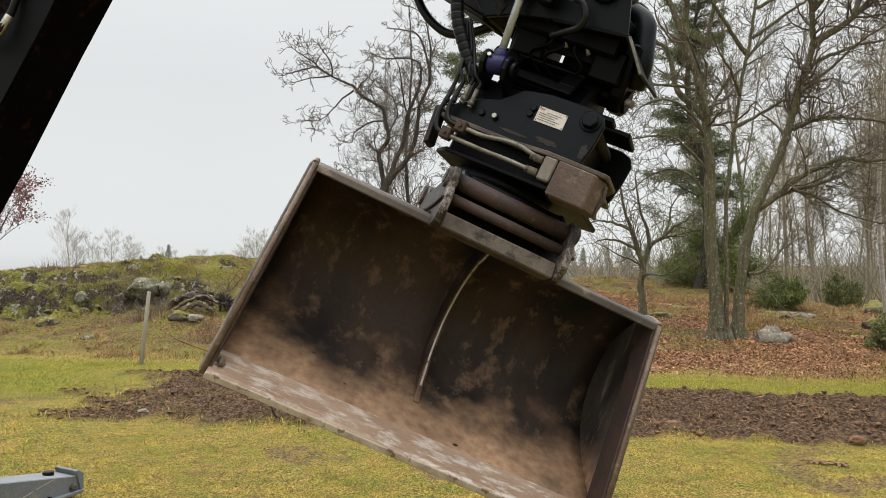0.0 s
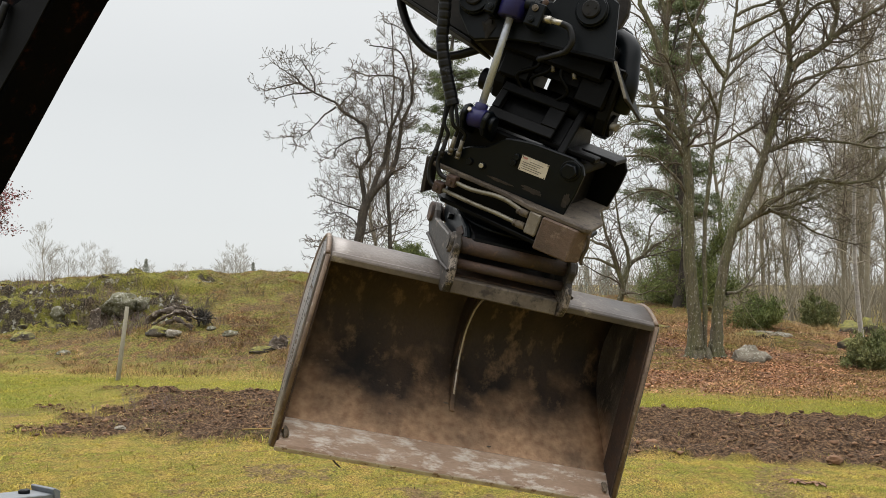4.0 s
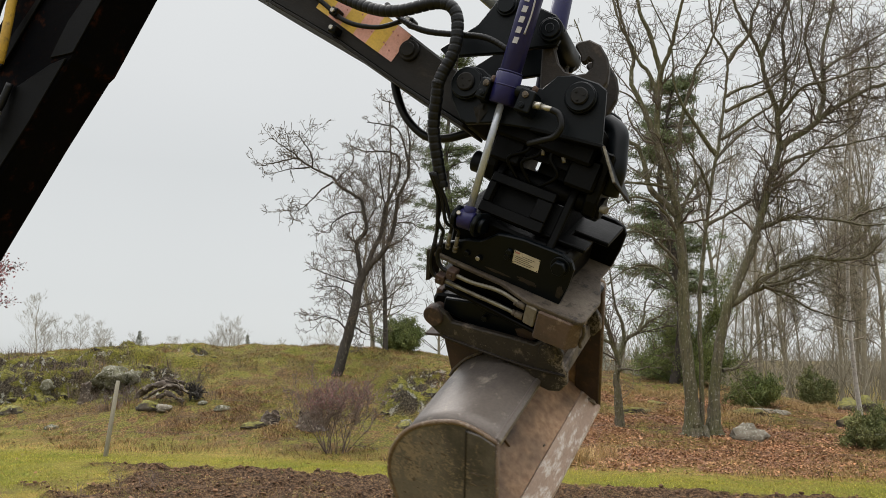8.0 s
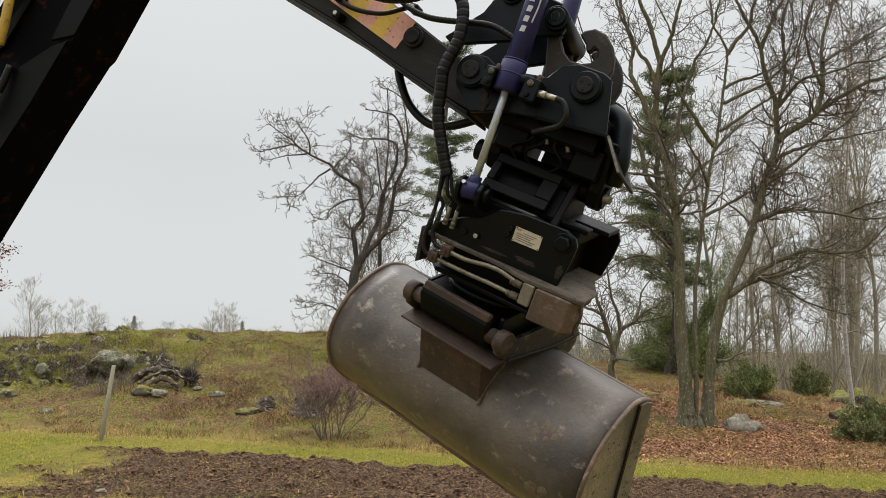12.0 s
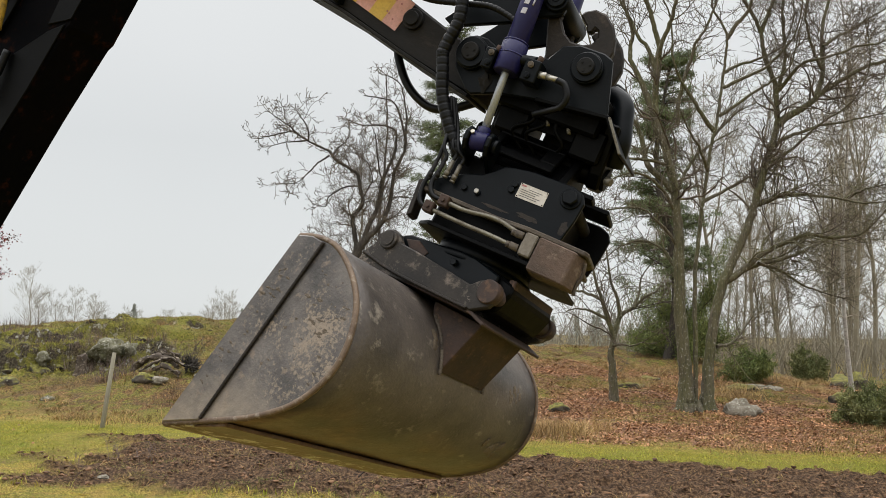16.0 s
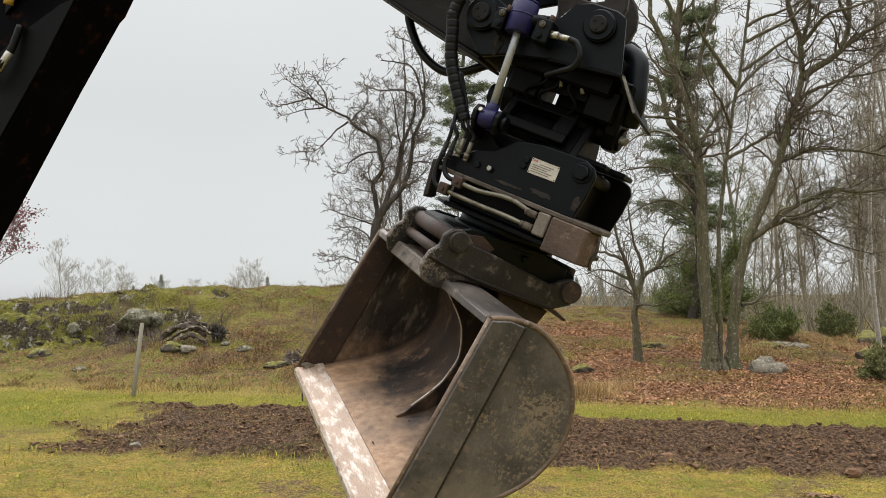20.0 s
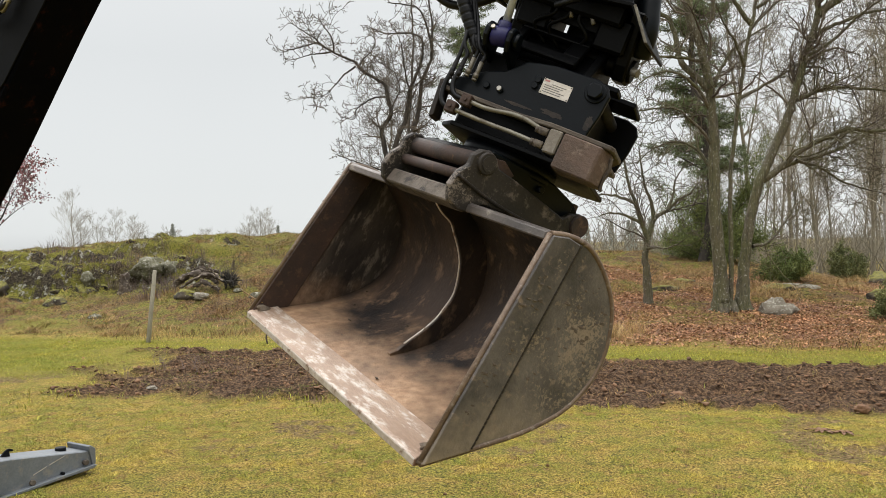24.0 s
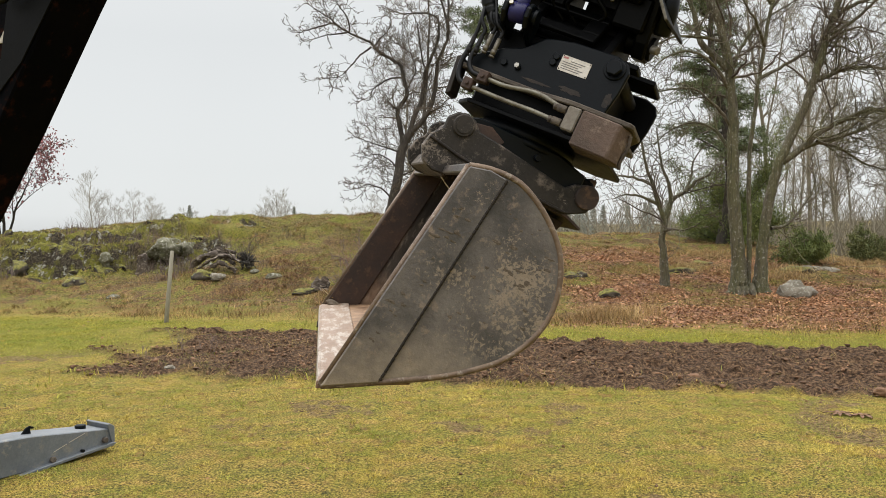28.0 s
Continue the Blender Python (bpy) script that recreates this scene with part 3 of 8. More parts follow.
def disc_stack(x, z, y, sizes):
    """Pin head: discs of given radius and height, one on another, towards the viewer's side."""
    made, at = [], y
    for r, t in sizes:
        made.append(rod((x, at, z), (x, at - t, z), r, 24, 0.003))
        at -= t
    return joined(*made)


def bolts(spots, y, r, h, mat, parent, name="bolt"):
    for x, z in spots:
        part(name, rod((x, y, z), (x, y - h, z), r, 6, 0.002), mat, parent)


def build_arm():
    arm = holder("excavator", HITCH, "black excavator boom and dipper arm with worn paint and hoses", "excavator")
    # boom: lower edge to the right, upper edge to the left
    low = [(-3.72, -4.06), (-3.14, -2.40), (-2.955, -1.60), (-2.80, -0.80), (-2.695, -0.33), (-2.672, -0.29), (-2.60, 0.23), (-2.47, 0.78), (-2.40, 1.02)]
    high = [(-2.75, 1.18), (-3.05, 0.85), (-3.21, 0.30), (-3.31, -0.30), (-3.43, -0.95), (-3.60, -1.9), (-3.95, -2.9), (-4.15, -3.92)]
    boom = part("boom", prism(low + high, -0.17, 0.17, "y", 0.012), BOOMPAINT, arm, "black box boom with rusty scratches")
    part("side_web", prism([(-2.82, -0.33), (-2.705, -0.27), (-2.675, -0.25), (-2.607, 0.20), (-2.55, 0.44), (-2.70, 0.52), (-2.755, 0.05), (-2.80, -0.1), (-2.81, -0.2)], -0.180, -0.172, "y", 0.003), SHADEBLACK, boom, "dull black side plate")
    part("edge_strip", prism([(-3.155, -0.53), (-3.19, -0.45), (-3.08, -0.07), (-3.02, 0.35), (-2.98, 0.35), (-3.04, -0.06), (-3.12, -0.46)], -0.192, -0.172, "y", 0.003), SHADEBLACK, boom, "dark upper edge strip")
    part("stiffener", prism([(-3.16, -0.80), (-2.98, -0.56), (-2.80, -0.36), (-2.705, -0.29), (-2.78, -0.70), (-2.90, -1.20), (-3.02, -1.45)], -0.180, -0.172, "y", 0.004), SHADEBLACK, boom, "dark welded stiffener plate")
    part("pale_mark", prism([(-3.09, -1.02), (-3.05, -1.00), (-3.06, -1.13), (-3.12, -1.16)], -0.176, -0.171, "y", 0), PLATE, boom, "pale worn patch")
    part("pale_mark", prism([(-3.11, -1.26), (-3.075, -1.24), (-3.09, -1.33), (-3.13, -1.34)], -0.176, -0.171, "y", 0), PLATE, boom, "pale worn patch")
    part("boom_hose", tube([(-3.35, -0.22, -0.7), (-3.14, -0.26, -0.92), (-3.03, -0.25, -0.86), (-2.99, -0.22, -0.72), (-3.0, -0.2, -0.55)], 0.021, 12), RUBBER, boom, "black hose bent round")
    part("hose_fitting", rod((-3.01, -0.235, -0.83), (-2.985, -0.22, -0.71), 0.024, 8, 0.003), ZINC, boom, "bright hose fitting")
    part("yellow_hose", tube([(-3.093, -0.24, -0.468), (-3.114, -0.25, -0.32), (-3.145, -0.25, -0.208), (-3.175, -0.25, -0.10), (-3.22, -0.23, 0.10), (-3.2, -0.2, 0.4)], 0.026, 12), YHOSE, boom, "yellow covered hose")
    part("boom_hose", tube([(-3.22, -0.21, -0.45), (-3.25, -0.23, -0.30), (-3.28, -0.23, -0.12), (-3.26, -0.21, 0.3)], 0.022, 12), RUBBER, boom)
    part("elbow_pin", disc_stack(-2.62, 0.72, -0.17, [(0.11, 0.03), (0.07, 0.02)]), BLACK, boom)
    # dipper arm
    stick = part("dipper_arm", prism([(-0.33, 0.115), (-0.30, 0.20), (-0.36, 0.31), (-0.545, 0.357), (-0.958, 0.484), (-1.7, 0.70), (-2.45, 1.0), (-2.8, 1.02), (-2.82, 0.72), (-2.5, 0.55), (-1.63, 0.374), (-1.131, 0.29), (-0.762, 0.20)], -0.13, 0.13, "y", 0.01), STICKPAINT, arm, "dusty black dipper arm")
    part("lower_plate", prism([(-0.36, 0.105), (-0.762, 0.19), (-1.131, 0.278), (-1.63, 0.362), (-2.4, 0.50), (-2.4, 0.515), (-1.63, 0.378), (-1.131, 0.294), (-0.762, 0.206), (-0.36, 0.121)], -0.15, 0.15, "y", 0.003), STICKPAINT, stick, "scuffed bottom plate")
    part("pin_boss", disc_stack(-0.765, 0.357, -0.13, [(0.05, 0.02), (0.034, 0.015)]), STICKPAINT, stick)
    # warning sticker in slanted stripes
    c0, c1 = Vector((-0.835, 0.28)), Vector((-0.79, 0.43))
    for k in range(6):
        a, b = k * 0.085, (k + 1) * 0.085
        q = [(c0.x - a, c0.y + a * 0.26), (c0.x - b, c0.y + b * 0.26), (c1.x - b, c1.y + b * 0.30), (c1.x - a, c1.y + a * 0.30)]
        part("warning_stripe", prism(q, -0.1335, -0.1315, "y", 0), (PINK, YELLOW)[k % 2], stick, ("faded pink stripe", "faded yellow stripe")[k % 2])
    rnd = random.Random(4)
    for _ in range(14):
        x = rnd.uniform(-1.2, -0.83)
        z = 0.30 + (-0.84 - x) * 0.28 + rnd.uniform(0.01, 0.13)
        part("worn_speck", prism([(x, z), (x + 0.008, z + 0.003), (x + 0.011, z - 0.006), (x + 0.003, z - 0.007)], -0.1345, -0.134, "y", 0), REDINK, stick)
    # hoses on the arm
    sheath = [(-1.75, -0.20, 0.60), (-1.30, -0.22, 0.50), (-0.98, -0.28, 0.455), (-0.80, -0.31, 0.475), (-0.62, -0.32, 0.560), (-0.52, -0.32, 0.535), (-0.462, -0.32, 0.39), (-0.470, -0.32, 0.27), (-0.470, -0.32, 0.215)]
    part("sheathed_hose", tube(sheath, 0.028, 14, 8, ribs=0.034, depth=0.13), RUBBER, arm, "hose bundle in ribbed black sheath")
    part("slack_hose", tube([(-0.90, 0.10, 0.28), (-0.893, 0.10, 0.217), (-0.777, 0.10, 0.095), (-0.635, 0.10, 0.036), (-0.52, 0.10, 0.062), (-0.40, 0.10, 0.14)], 0.021, 12), RUBBER, arm, "slack black hose loop")
    part("ribbed_hose", tube([(-0.95, -0.18, 0.52), (-0.791, -0.24, 0.456), (-0.664, -0.26, 0.438), (-0.52, -0.26, 0.463), (-0.383, -0.26, 0.491), (-0.278, -0.26, 0.476), (-0.20, -0.25, 0.445)], 0.014, 10, 8, ribs=0.02, depth=0.15), RUBBER, arm)
    part("thin_hose", tube([(-1.7, -0.16, 0.56), (-1.3, -0.17, 0.44), (-1.12, -0.18, 0.385), (-0.95, -0.19, 0.40), (-0.83, -0.2, 0.46)], 0.012, 8), RUBBER, arm)
    for x, z in ((-1.20, 0.41), (-1.17, 0.33), (-0.80, 0.475)):
        part("hose_clamp", block(x - 0.022, x + 0.022, -0.20, -0.13, z - 0.02, z + 0.02, 0.006), BLACK, arm, "black hose clamp")
        part("clamp_bolt", rod((x, -0.20, z), (x, -0.212, z), 0.011, 6), ZINC, arm)
    # links between arm and hitch
    for s in (-1, 1):
        y0, y1 = (-0.185, -0.155) if s < 0 else (0.155, 0.185)
        part("link_plate", prism([(-0.60, 0.40), (-0.47, 0.56), (-0.43, 0.68), (-0.372, 0.74), (-0.30, 0.72), (-0.14, 0.70), (-0.075, 0.65), (-0.085, 0.57), (-0.17, 0.535), (-0.30, 0.47), (-0.42, 0.425), (-0.55, 0.375)], y0, y1, "y", 0.006), BLACK, arm, "dark steel link plate")
    part("link_pin", joined(rod((-0.372, -0.2, 0.674), (-0.372, 0.2, 0.674), 0.05, 24, 0.003), disc_stack(-0.372, 0.674, -0.2, [(0.04, 0.012)])), BLACK, arm)
    part("link_pin", joined(rod((-0.13, -0.21, 0.625), (-0.13, 0.21, 0.625), 0.055, 24, 0.003), disc_stack(-0.13, 0.625, -0.21, [(0.042, 0.015), (0.02, 0.006)])), BLACK, arm)
    part("cylinder_rod", rod((-0.372, 0, 0.674), (-1.5, 0, 1.12), 0.04, 20), CHROME, arm, "grey rod of the bucket cylinder")
    part("cylinder_eye", rod((-0.372, -0.1, 0.674), (-0.372, 0.1, 0.674), 0.075, 20, 0.006), BLACK, arm)
    part("cylinder_barrel", rod((-1.2, 0, 1.002), (-2.5, 0, 1.516), 0.07, 20, 0.006), BLACK, arm)
    return arm


PIVOT = Vector((-0.185, -0.285, 0.315))       # trunnion of the tilt cylinder
EYE_PIN = Vector((-0.144, -0.314, -0.128))    # its rod eye on the tilting body
HOSE_TOP = Vector((-0.470, -0.32, 0.225))
HOSE_END = Vector((-0.285, -0.285, -0.116))


def build_rotator():
    rot = holder("tiltrotator", HITCH, "black hydraulic tiltrotator hanging from the excavator arm", "tiltrotator")
    # hitch that stays with the arm
    hitch = part("hitch_frame", block(-0.22, 0.26, -0.17, 0.17, 0.13, 0.30, 0.012), SHADEBLACK, rot, "black hitch frame")
    cheek = [(-0.43, 0.20), (-0.455, 0.26), (-0.445, 0.32), (-0.40, 0.362), (-0.34, 0.365), (-0.29, 0.345), (-0.22, 0.34), (-0.05, 0.366), (-0.01, 0.435), (0.06, 0.462), (0.171, 0.460), (0.212, 0.445), (0.226, 0.405), (0.285, 0.222), (0.262, 0.208), (-0.02, 0.187), (-0.20, 0.155), (-0.315, 0.112), (-0.345, 0.122)]
    for s in (-1, 1):
        y = s * 0.22
        part("cheek_plate", prism(cheek, y - 0.015, y + 0.015, "y", 0.006), BLACK, hitch, "worn black cheek plate")
    for x, z, r in ((-0.372, 0.278, 0.074), (0.129, 0.374, 0.068)):
        part("pivot_pin", rod((x, -0.2, z), (x, 0.2, z), 0.05, 20), BLACK, hitch)
        part("pin_collar", disc_stack(x, z, -0.235, [(r, 0.028), (r * 0.92, 0.012)]), BLACK, hitch)
        part("pin_head", disc_stack(x, z, -0.275, [(r * 0.55, 0.012), (r * 0.5, 0.003)]), STICKPAINT, hitch)
        for k in range(3):
            a = k * 2.1 + 0.5
            part("pin_screw", rod((x + 0.02 * math.cos(a), -0.288, z + 0.02 * math.sin(a)), (x + 0.02 * math.cos(a), -0.294, z + 0.02 * math.sin(a)), 0.005, 6), STICKPAINT, hitch)
    # chipped casting edge at the near ear
    part("casting_lump", lump(0.032, 3, (0.9, 0.5, 1.5), 2, 0.6), STICKPAINT, hitch).location = (-0.272, -0.232, 0.19)
    claw = [(-0.085, 0.36), (-0.125, 0.47), (-0.153, 0.549), (-0.185, 0.61), (-0.14, 0.64), (-0.095, 0.62), (-0.098, 0.566), (-0.059, 0.513), (-0.012, 0.484), (0.039, 0.487), (0.074, 0.503), (0.090, 0.535), (0.080, 0.562), (0.062, 0.570), (0.055, 0.548), (0.036, 0.542), (0.022, 0.570), (-0.021, 0.605), (-0.009, 0.626), (0.032, 0.648), (0.087, 0.639), (0.137, 0.598), (0.165, 0.55), (0.179, 0.497), (0.17, 0.43), (0.15, 0.36)]
    for s in (-1, 1):
        part("hook_plate", prism(claw, s * 0.13 - 0.022, s * 0.13 + 0.022, "y", 0.007), HOOKSTEEL, hitch, "worn brown hook plate")
    part("lower_flange", prism([(-0.03, 0.178), (0.285, 0.208), (0.39, 0.088), (0.40, 0.096), (0.292, 0.226), (-0.03, 0.196)], -0.24, 0.24, "y", 0.003), SHADEBLACK, hitch)
    part("flange_edge", prism([(0.292, 0.215), (0.392, 0.088), (0.402, 0.094), (0.302, 0.222)], -0.246, -0.238, "y", 0.002), PIPE, hitch, "rubbed bright plate edge")
    part("hose_guard", tube([(0.20, 0.02, 0.36), (0.27, 0.0, 0.33), (0.305, -0.02, 0.25), (0.335, -0.03, 0.16), (0.335, 0.0, 0.07)], 0.05, 14), BLACK, hitch, "rounded black hose guard")
    for x in (-0.19, 0.30):
        part("tilt_lug", prism([(-0.13, 0.22), (0.13, 0.22), (0.085, 0.0), (0.05, -0.06), (-0.05, -0.06), (-0.085, 0.0)], x - 0.03, x + 0.03, "x", 0.008), SHADEBLACK, hitch)
    part("tilt_shaft", rod((-0.30, 0, 0), (0.345, 0, 0), 0.05, 20, 0.004), SHADEBLACK, hitch)
    part("shaft_bolt", rod((0.355, -0.09, -0.01), (0.385, -0.10, -0.01), 0.02, 6, 0.003), PIPE, hitch, "zinc bolt head")
    for x0, x1, z0, z1 in ((-0.285, -0.237, 0.222, 0.312), (-0.100, -0.030, 0.225, 0.322)):
        part("valve_block", block(x0, x1, -0.335, -0.245, z0, z1, 0.005), BLACK, hitch, "black trunnion block")
    for x, z, m in ((-0.254, 0.290, DIRTY), (-0.255, 0.246, BLACK), (-0.071, 0.296, DIRTY), (-0.071, 0.249, BLACK)):
        part("block_bolt", joined(rod((x, -0.335, z), (x, -0.345, z), 0.014, 12, 0.002), rod((x, -0.345, z), (x, -0.349, z), 0.008, 6)), m, hitch)
    for x, z in ((-0.243, 0.318), (-0.052, 0.330)):
        part("rusty_plug", rod((x, -0.31, z - 0.012), (x + 0.004, -0.31, z + 0.016), 0.014, 8, 0.003), RUST, hitch, "rusty hexagon plug")
    part("hose_coupling", joined(rod((-0.032, -0.31, 0.272), (0.002, -0.31, 0.276), 0.016, 6), rod((0.002, -0.31, 0.276), (0.058, -0.31, 0.277), 0.012, 10)), ZINC, hitch, "bright hose coupling")
    part("short_hose", tube([(0.05, -0.31, 0.277), (0.09, -0.31, 0.268), (0.118, -0.31, 0.225), (0.105, -0.30, 0.178), (0.06, -0.29, 0.148), (0.0, -0.26, 0.12)], 0.014, 10), RUBBER, hitch)
    # filler added so that less sky shows through the gap
    part("gap_block", block(0.0, 0.24, 0.0, 0.10, 0.045, 0.16, 0.008), SHADEBLACK, hitch, "black filler block that closes the gap")
    part("lower_saddle", block(-0.20, -0.05, -0.13, 0.13, 0.03, 0.15, 0.01), SHADEBLACK, hitch)
    part("lower_saddle", block(0.16, 0.30, -0.13, 0.13, 0.03, 0.17, 0.01), SHADEBLACK, hitch)
    part("hose_bracket", block(-0.08, 0.20, -0.11, -0.09, 0.085, 0.15, 0.004), SHADEBLACK, hitch)
    # small hoses in the gap over the tilting body
    rnd = random.Random(7)
    for k in range(3):
        x = -0.04 + 0.07 * k + rnd.uniform(-0.015, 0.015)
        part("gap_hose", tube([(x, -0.10 + rnd.uniform(-0.05, 0.05), 0.18), (x + rnd.uniform(-0.05, 0.05), -0.15, 0.11), (x + rnd.uniform(-0.07, 0.07), -0.13, 0.05), (x + rnd.uniform(-0.04, 0.04), -0.08, -0.02)], 0.009, 8), SHADEBLACK, hitch)
    for x in (0.03, 0.13):
        part("gap_fitting", rod((x, -0.15, 0.135), (x + 0.015, -0.15, 0.11), 0.010, 6, 0.002), PIPE, hitch)

    # tilting body
    body = part("tilt_body", block(-0.26, 0.30, -0.20, 0.20, -0.385, -0.16, 0.012), SHADEBLACK, rot, "black rotator housing")
    side = [(-0.285, -0.385), (-0.275, -0.33), (-0.16, -0.262), (-0.09, -0.24), (-0.05, -0.205), (-0.015, -0.172), (0.03, -0.160), (0.107, -0.147), (0.29, -0.143), (0.338, -0.160), (0.358, -0.195), (0.352, -0.28), (0.333, -0.385)]
    part("side_plate", prism(side, -0.254, -0.228, "y", 0.005), BLACK, body, "scratched black side plate")
    part("side_plate", prism([(u if u < 0.25 else u + 0.07, v) for u, v in side], 0.228, 0.254, "y", 0.005), SHADEBLACK, body)
    for cx, cz, rx, rz in ((0.175, -0.338, 0.05, 0.011), (0.322, -0.322, 0.015, 0.03), (0.02, -0.352, 0.06, 0.006)):
        spots = []
        for k in range(26):
            a = k * 2 * math.pi / 26
            w = 1 + 0.5 * noise.noise(Vector((math.cos(a) * 2.2, math.sin(a) * 2.2, cx * 9)))
            spots.append((cx + rx * w * math.cos(a), cz + rz * w * math.sin(a)))
        part("rust_stain", prism(spots, -0.2552, -0.2538, "y", 0), HOOKSTEEL, body, "rust brown stain")
    part("cross_pin", rod((0.298, -0.25, -0.198), (0.298, 0.26, -0.198), 0.03, 18), STICKPAINT, body)
    part("pin_nut", joined(rod((0.298, -0.254, -0.198), (0.298, -0.262, -0.198), 0.044, 20, 0.003), rod((0.298, -0.262, -0.198), (0.298, -0.292, -0.198), 0.034, 6, 0.004)), BLACK, body, "black hexagon pin nut")
    name_plate = part("name_plate", prism([(0.081, -0.274), (0.207, -0.272), (0.206, -0.209), (0.081, -0.209)], -0.2565, -0.2545, "y", 0), PLATE, body, "dull silver rating plate")
    for k in range(5):
        z = -0.225 - 0.009 * k
        part("print_line", prism([(0.092 + (0.03 if k == 0 else 0), z), (0.185 - 0.012 * (k % 3), z), (0.185 - 0.012 * (k % 3), z - 0.003), (0.092 + (0.03 if k == 0 else 0), z - 0.003)], -0.2572, -0.2566, "y", 0), INK, name_plate)
    part("print_mark", prism([(0.088, -0.214), (0.108, -0.214), (0.108, -0.221), (0.088, -0.221)], -0.2572, -0.2566, "y", 0), REDINK, name_plate)
    bolts(((0.086, -0.213), (0.202, -0.213), (0.202, -0.268), (0.086, -0.268)), -0.2565, 0.003, 0.002, STICKPAINT, name_plate, "rivet")
    bolts(((-0.136, -0.322), (-0.074, -0.320), (0.055, -0.255), (0.06, -0.228)), -0.254, 0.015, 0.014, BLACK, body)
    bolts(((-0.076, -0.318),), -0.268, 0.012, 0.006, ZINC, body)
    # window frame that leans back to the tilt axis
    for x0, x1, z0, z1 in ((-0.15, 0.16, -0.005, 0.04), (-0.15, 0.16, -0.15, -0.10), (-0.15, -0.115, -0.10, -0.005), (0.085, 0.16, -0.10, -0.005)):
        bm = block(x0, x1, -0.012, 0.012, z0, z1, 0.004)
        bmesh.ops.transform(bm, matrix=Matrix.Translation((0, -0.115, 0.0)) @ pose(0, 0, 0, -38, 0, 0), verts=bm.verts)
        part("window_bar", bm, SHADEBLACK, body)
    bm = block(-0.15, 0.20, 0.045, 0.06, -0.15, 0.01, 0.004)
    bmesh.ops.transform(bm, matrix=Matrix.Translation((0, -0.115, 0.0)) @ pose(0, 0, 0, -38, 0, 0), verts=bm.verts)
    part("frame_back", bm, SHADEBLACK, body)
    for x in (-0.135, 0.215):
        part("pivot_cheek", prism([(-0.22, -0.17), (-0.15, -0.08), (-0.07, 0.03), (-0.03, 0.066), (0.03, 0.066), (0.07, 0.03), (0.15, -0.08), (0.2, -0.17)], x - 0.018, x + 0.018, "x", 0.006), SHADEBLACK, body)
    # slotted cover plate
    part("cover_plate", prism([(0.10, -0.17), (0.36, -0.17), (0.36, -0.08), (0.26, -0.08), (0.26, -0.035), (0.42, -0.035), (0.42, 0.17), (0.10, 0.17)], -0.150, -0.128, "z", 0.004), SHADEBLACK, body, "black slotted cover plate")
    # clevis for the tilt cylinders
    for s in (-1, 1):
        for dx in (-0.05, 0.05):
            x = EYE_PIN.x + dx
            part("clevis", prism([(s * 0.20, -0.22), (s * 0.33, -0.185), (s * 0.362, -0.15), (s * 0.365, -0.11), (s * 0.34, -0.085), (s * 0.30, -0.08), (s * 0.2, -0.12)], x - 0.011, x + 0.011, "x", 0.005), BLACK, body)
        part("clevis_pin", joined(rod((EYE_PIN.x - 0.07, s * 0.314, -0.128), (EYE_PIN.x + 0.07, s * 0.314, -0.128), 0.024, 16, 0.003), rod((EYE_PIN.x + 0.065, s * 0.314, -0.128), (EYE_PIN.x + 0.085, s * 0.314, -0.128), 0.033, 16, 0.003)), BLACK, body)
    # flanges and blocks
    part("upper_flange", prism([(-0.30, -0.27), (0.06, -0.275), (0.21, -0.325), (0.46, -0.315), (0.475, -0.29), (0.475, -0.10), (0.40, 0.10), (0.40, 0.30), (0.21, 0.325), (-0.30, 0.27)], -0.402, -0.382, "z", 0.004), DIRTY, body, "muddy worn flange")
    part("lower_flange", prism([(-0.285, -0.17), (-0.20, -0.29), (0.28, -0.325), (0.40, -0.25), (0.40, 0.25), (0.28, 0.325), (-0.20, 0.29), (-0.285, 0.17)], -0.532, -0.512, "z", 0.004), SHADEBLACK, body, "black lower flange")
    part("gear_housing", block(-0.22, 0.36, -0.22, 0.22, -0.515, -0.398, 0.01), SHADEBLACK, body)
    for s in (-1,):
        part("end_block", prism([(0.275, s * 0.335), (0.43, s * 0.325), (0.465, s * 0.27), (0.465, s * 0.20), (0.275, s * 0.20)][::s], -0.545, -0.402, "z", 0.006), BLOCKRUST, body, "rusty chipped end block")
        part("small_block", prism([(0.212, s * 0.325), (0.268, s * 0.33), (0.268, s * 0.22), (0.212, s * 0.22)][::s], -0.50, -0.402, "z", 0.006), PALEBLOCK, body, "pale scuffed spacer block")
    part("block_chain", tube([(0.47, -0.27, -0.42), (0.478, -0.26, -0.47), (0.470, -0.25, -0.52), (0.476, -0.24, -0.55)], 0.008, 6), DIRTY, body)
    # two steel pipes with clamps
    for pts in ([(-0.255, -0.30, -0.30), (-0.258, -0.305, -0.37), (-0.225, -0.31, -0.415), (-0.161, -0.312, -0.420), (-0.066, -0.312, -0.421), (0.04, -0.312, -0.405), (0.10, -0.312, -0.405), (0.138, -0.312, -0.412), (0.20, -0.312, -0.424)],
                [(-0.285, -0.30, -0.31), (-0.288, -0.305, -0.40), (-0.262, -0.31, -0.462), (-0.211, -0.312, -0.473), (-0.045, -0.312, -0.476), (0.078, -0.312, -0.474), (0.20, -0.312, -0.478)]):
        part("hose_bend", tube(pts[:4], 0.0105, 10), RUBBER, body, "black hose bend")
        part("steel_pipe", tube(pts[3:], 0.0098, 10), PIPE, body, "dusty steel hydraulic pipe")
        e = pts[-1]
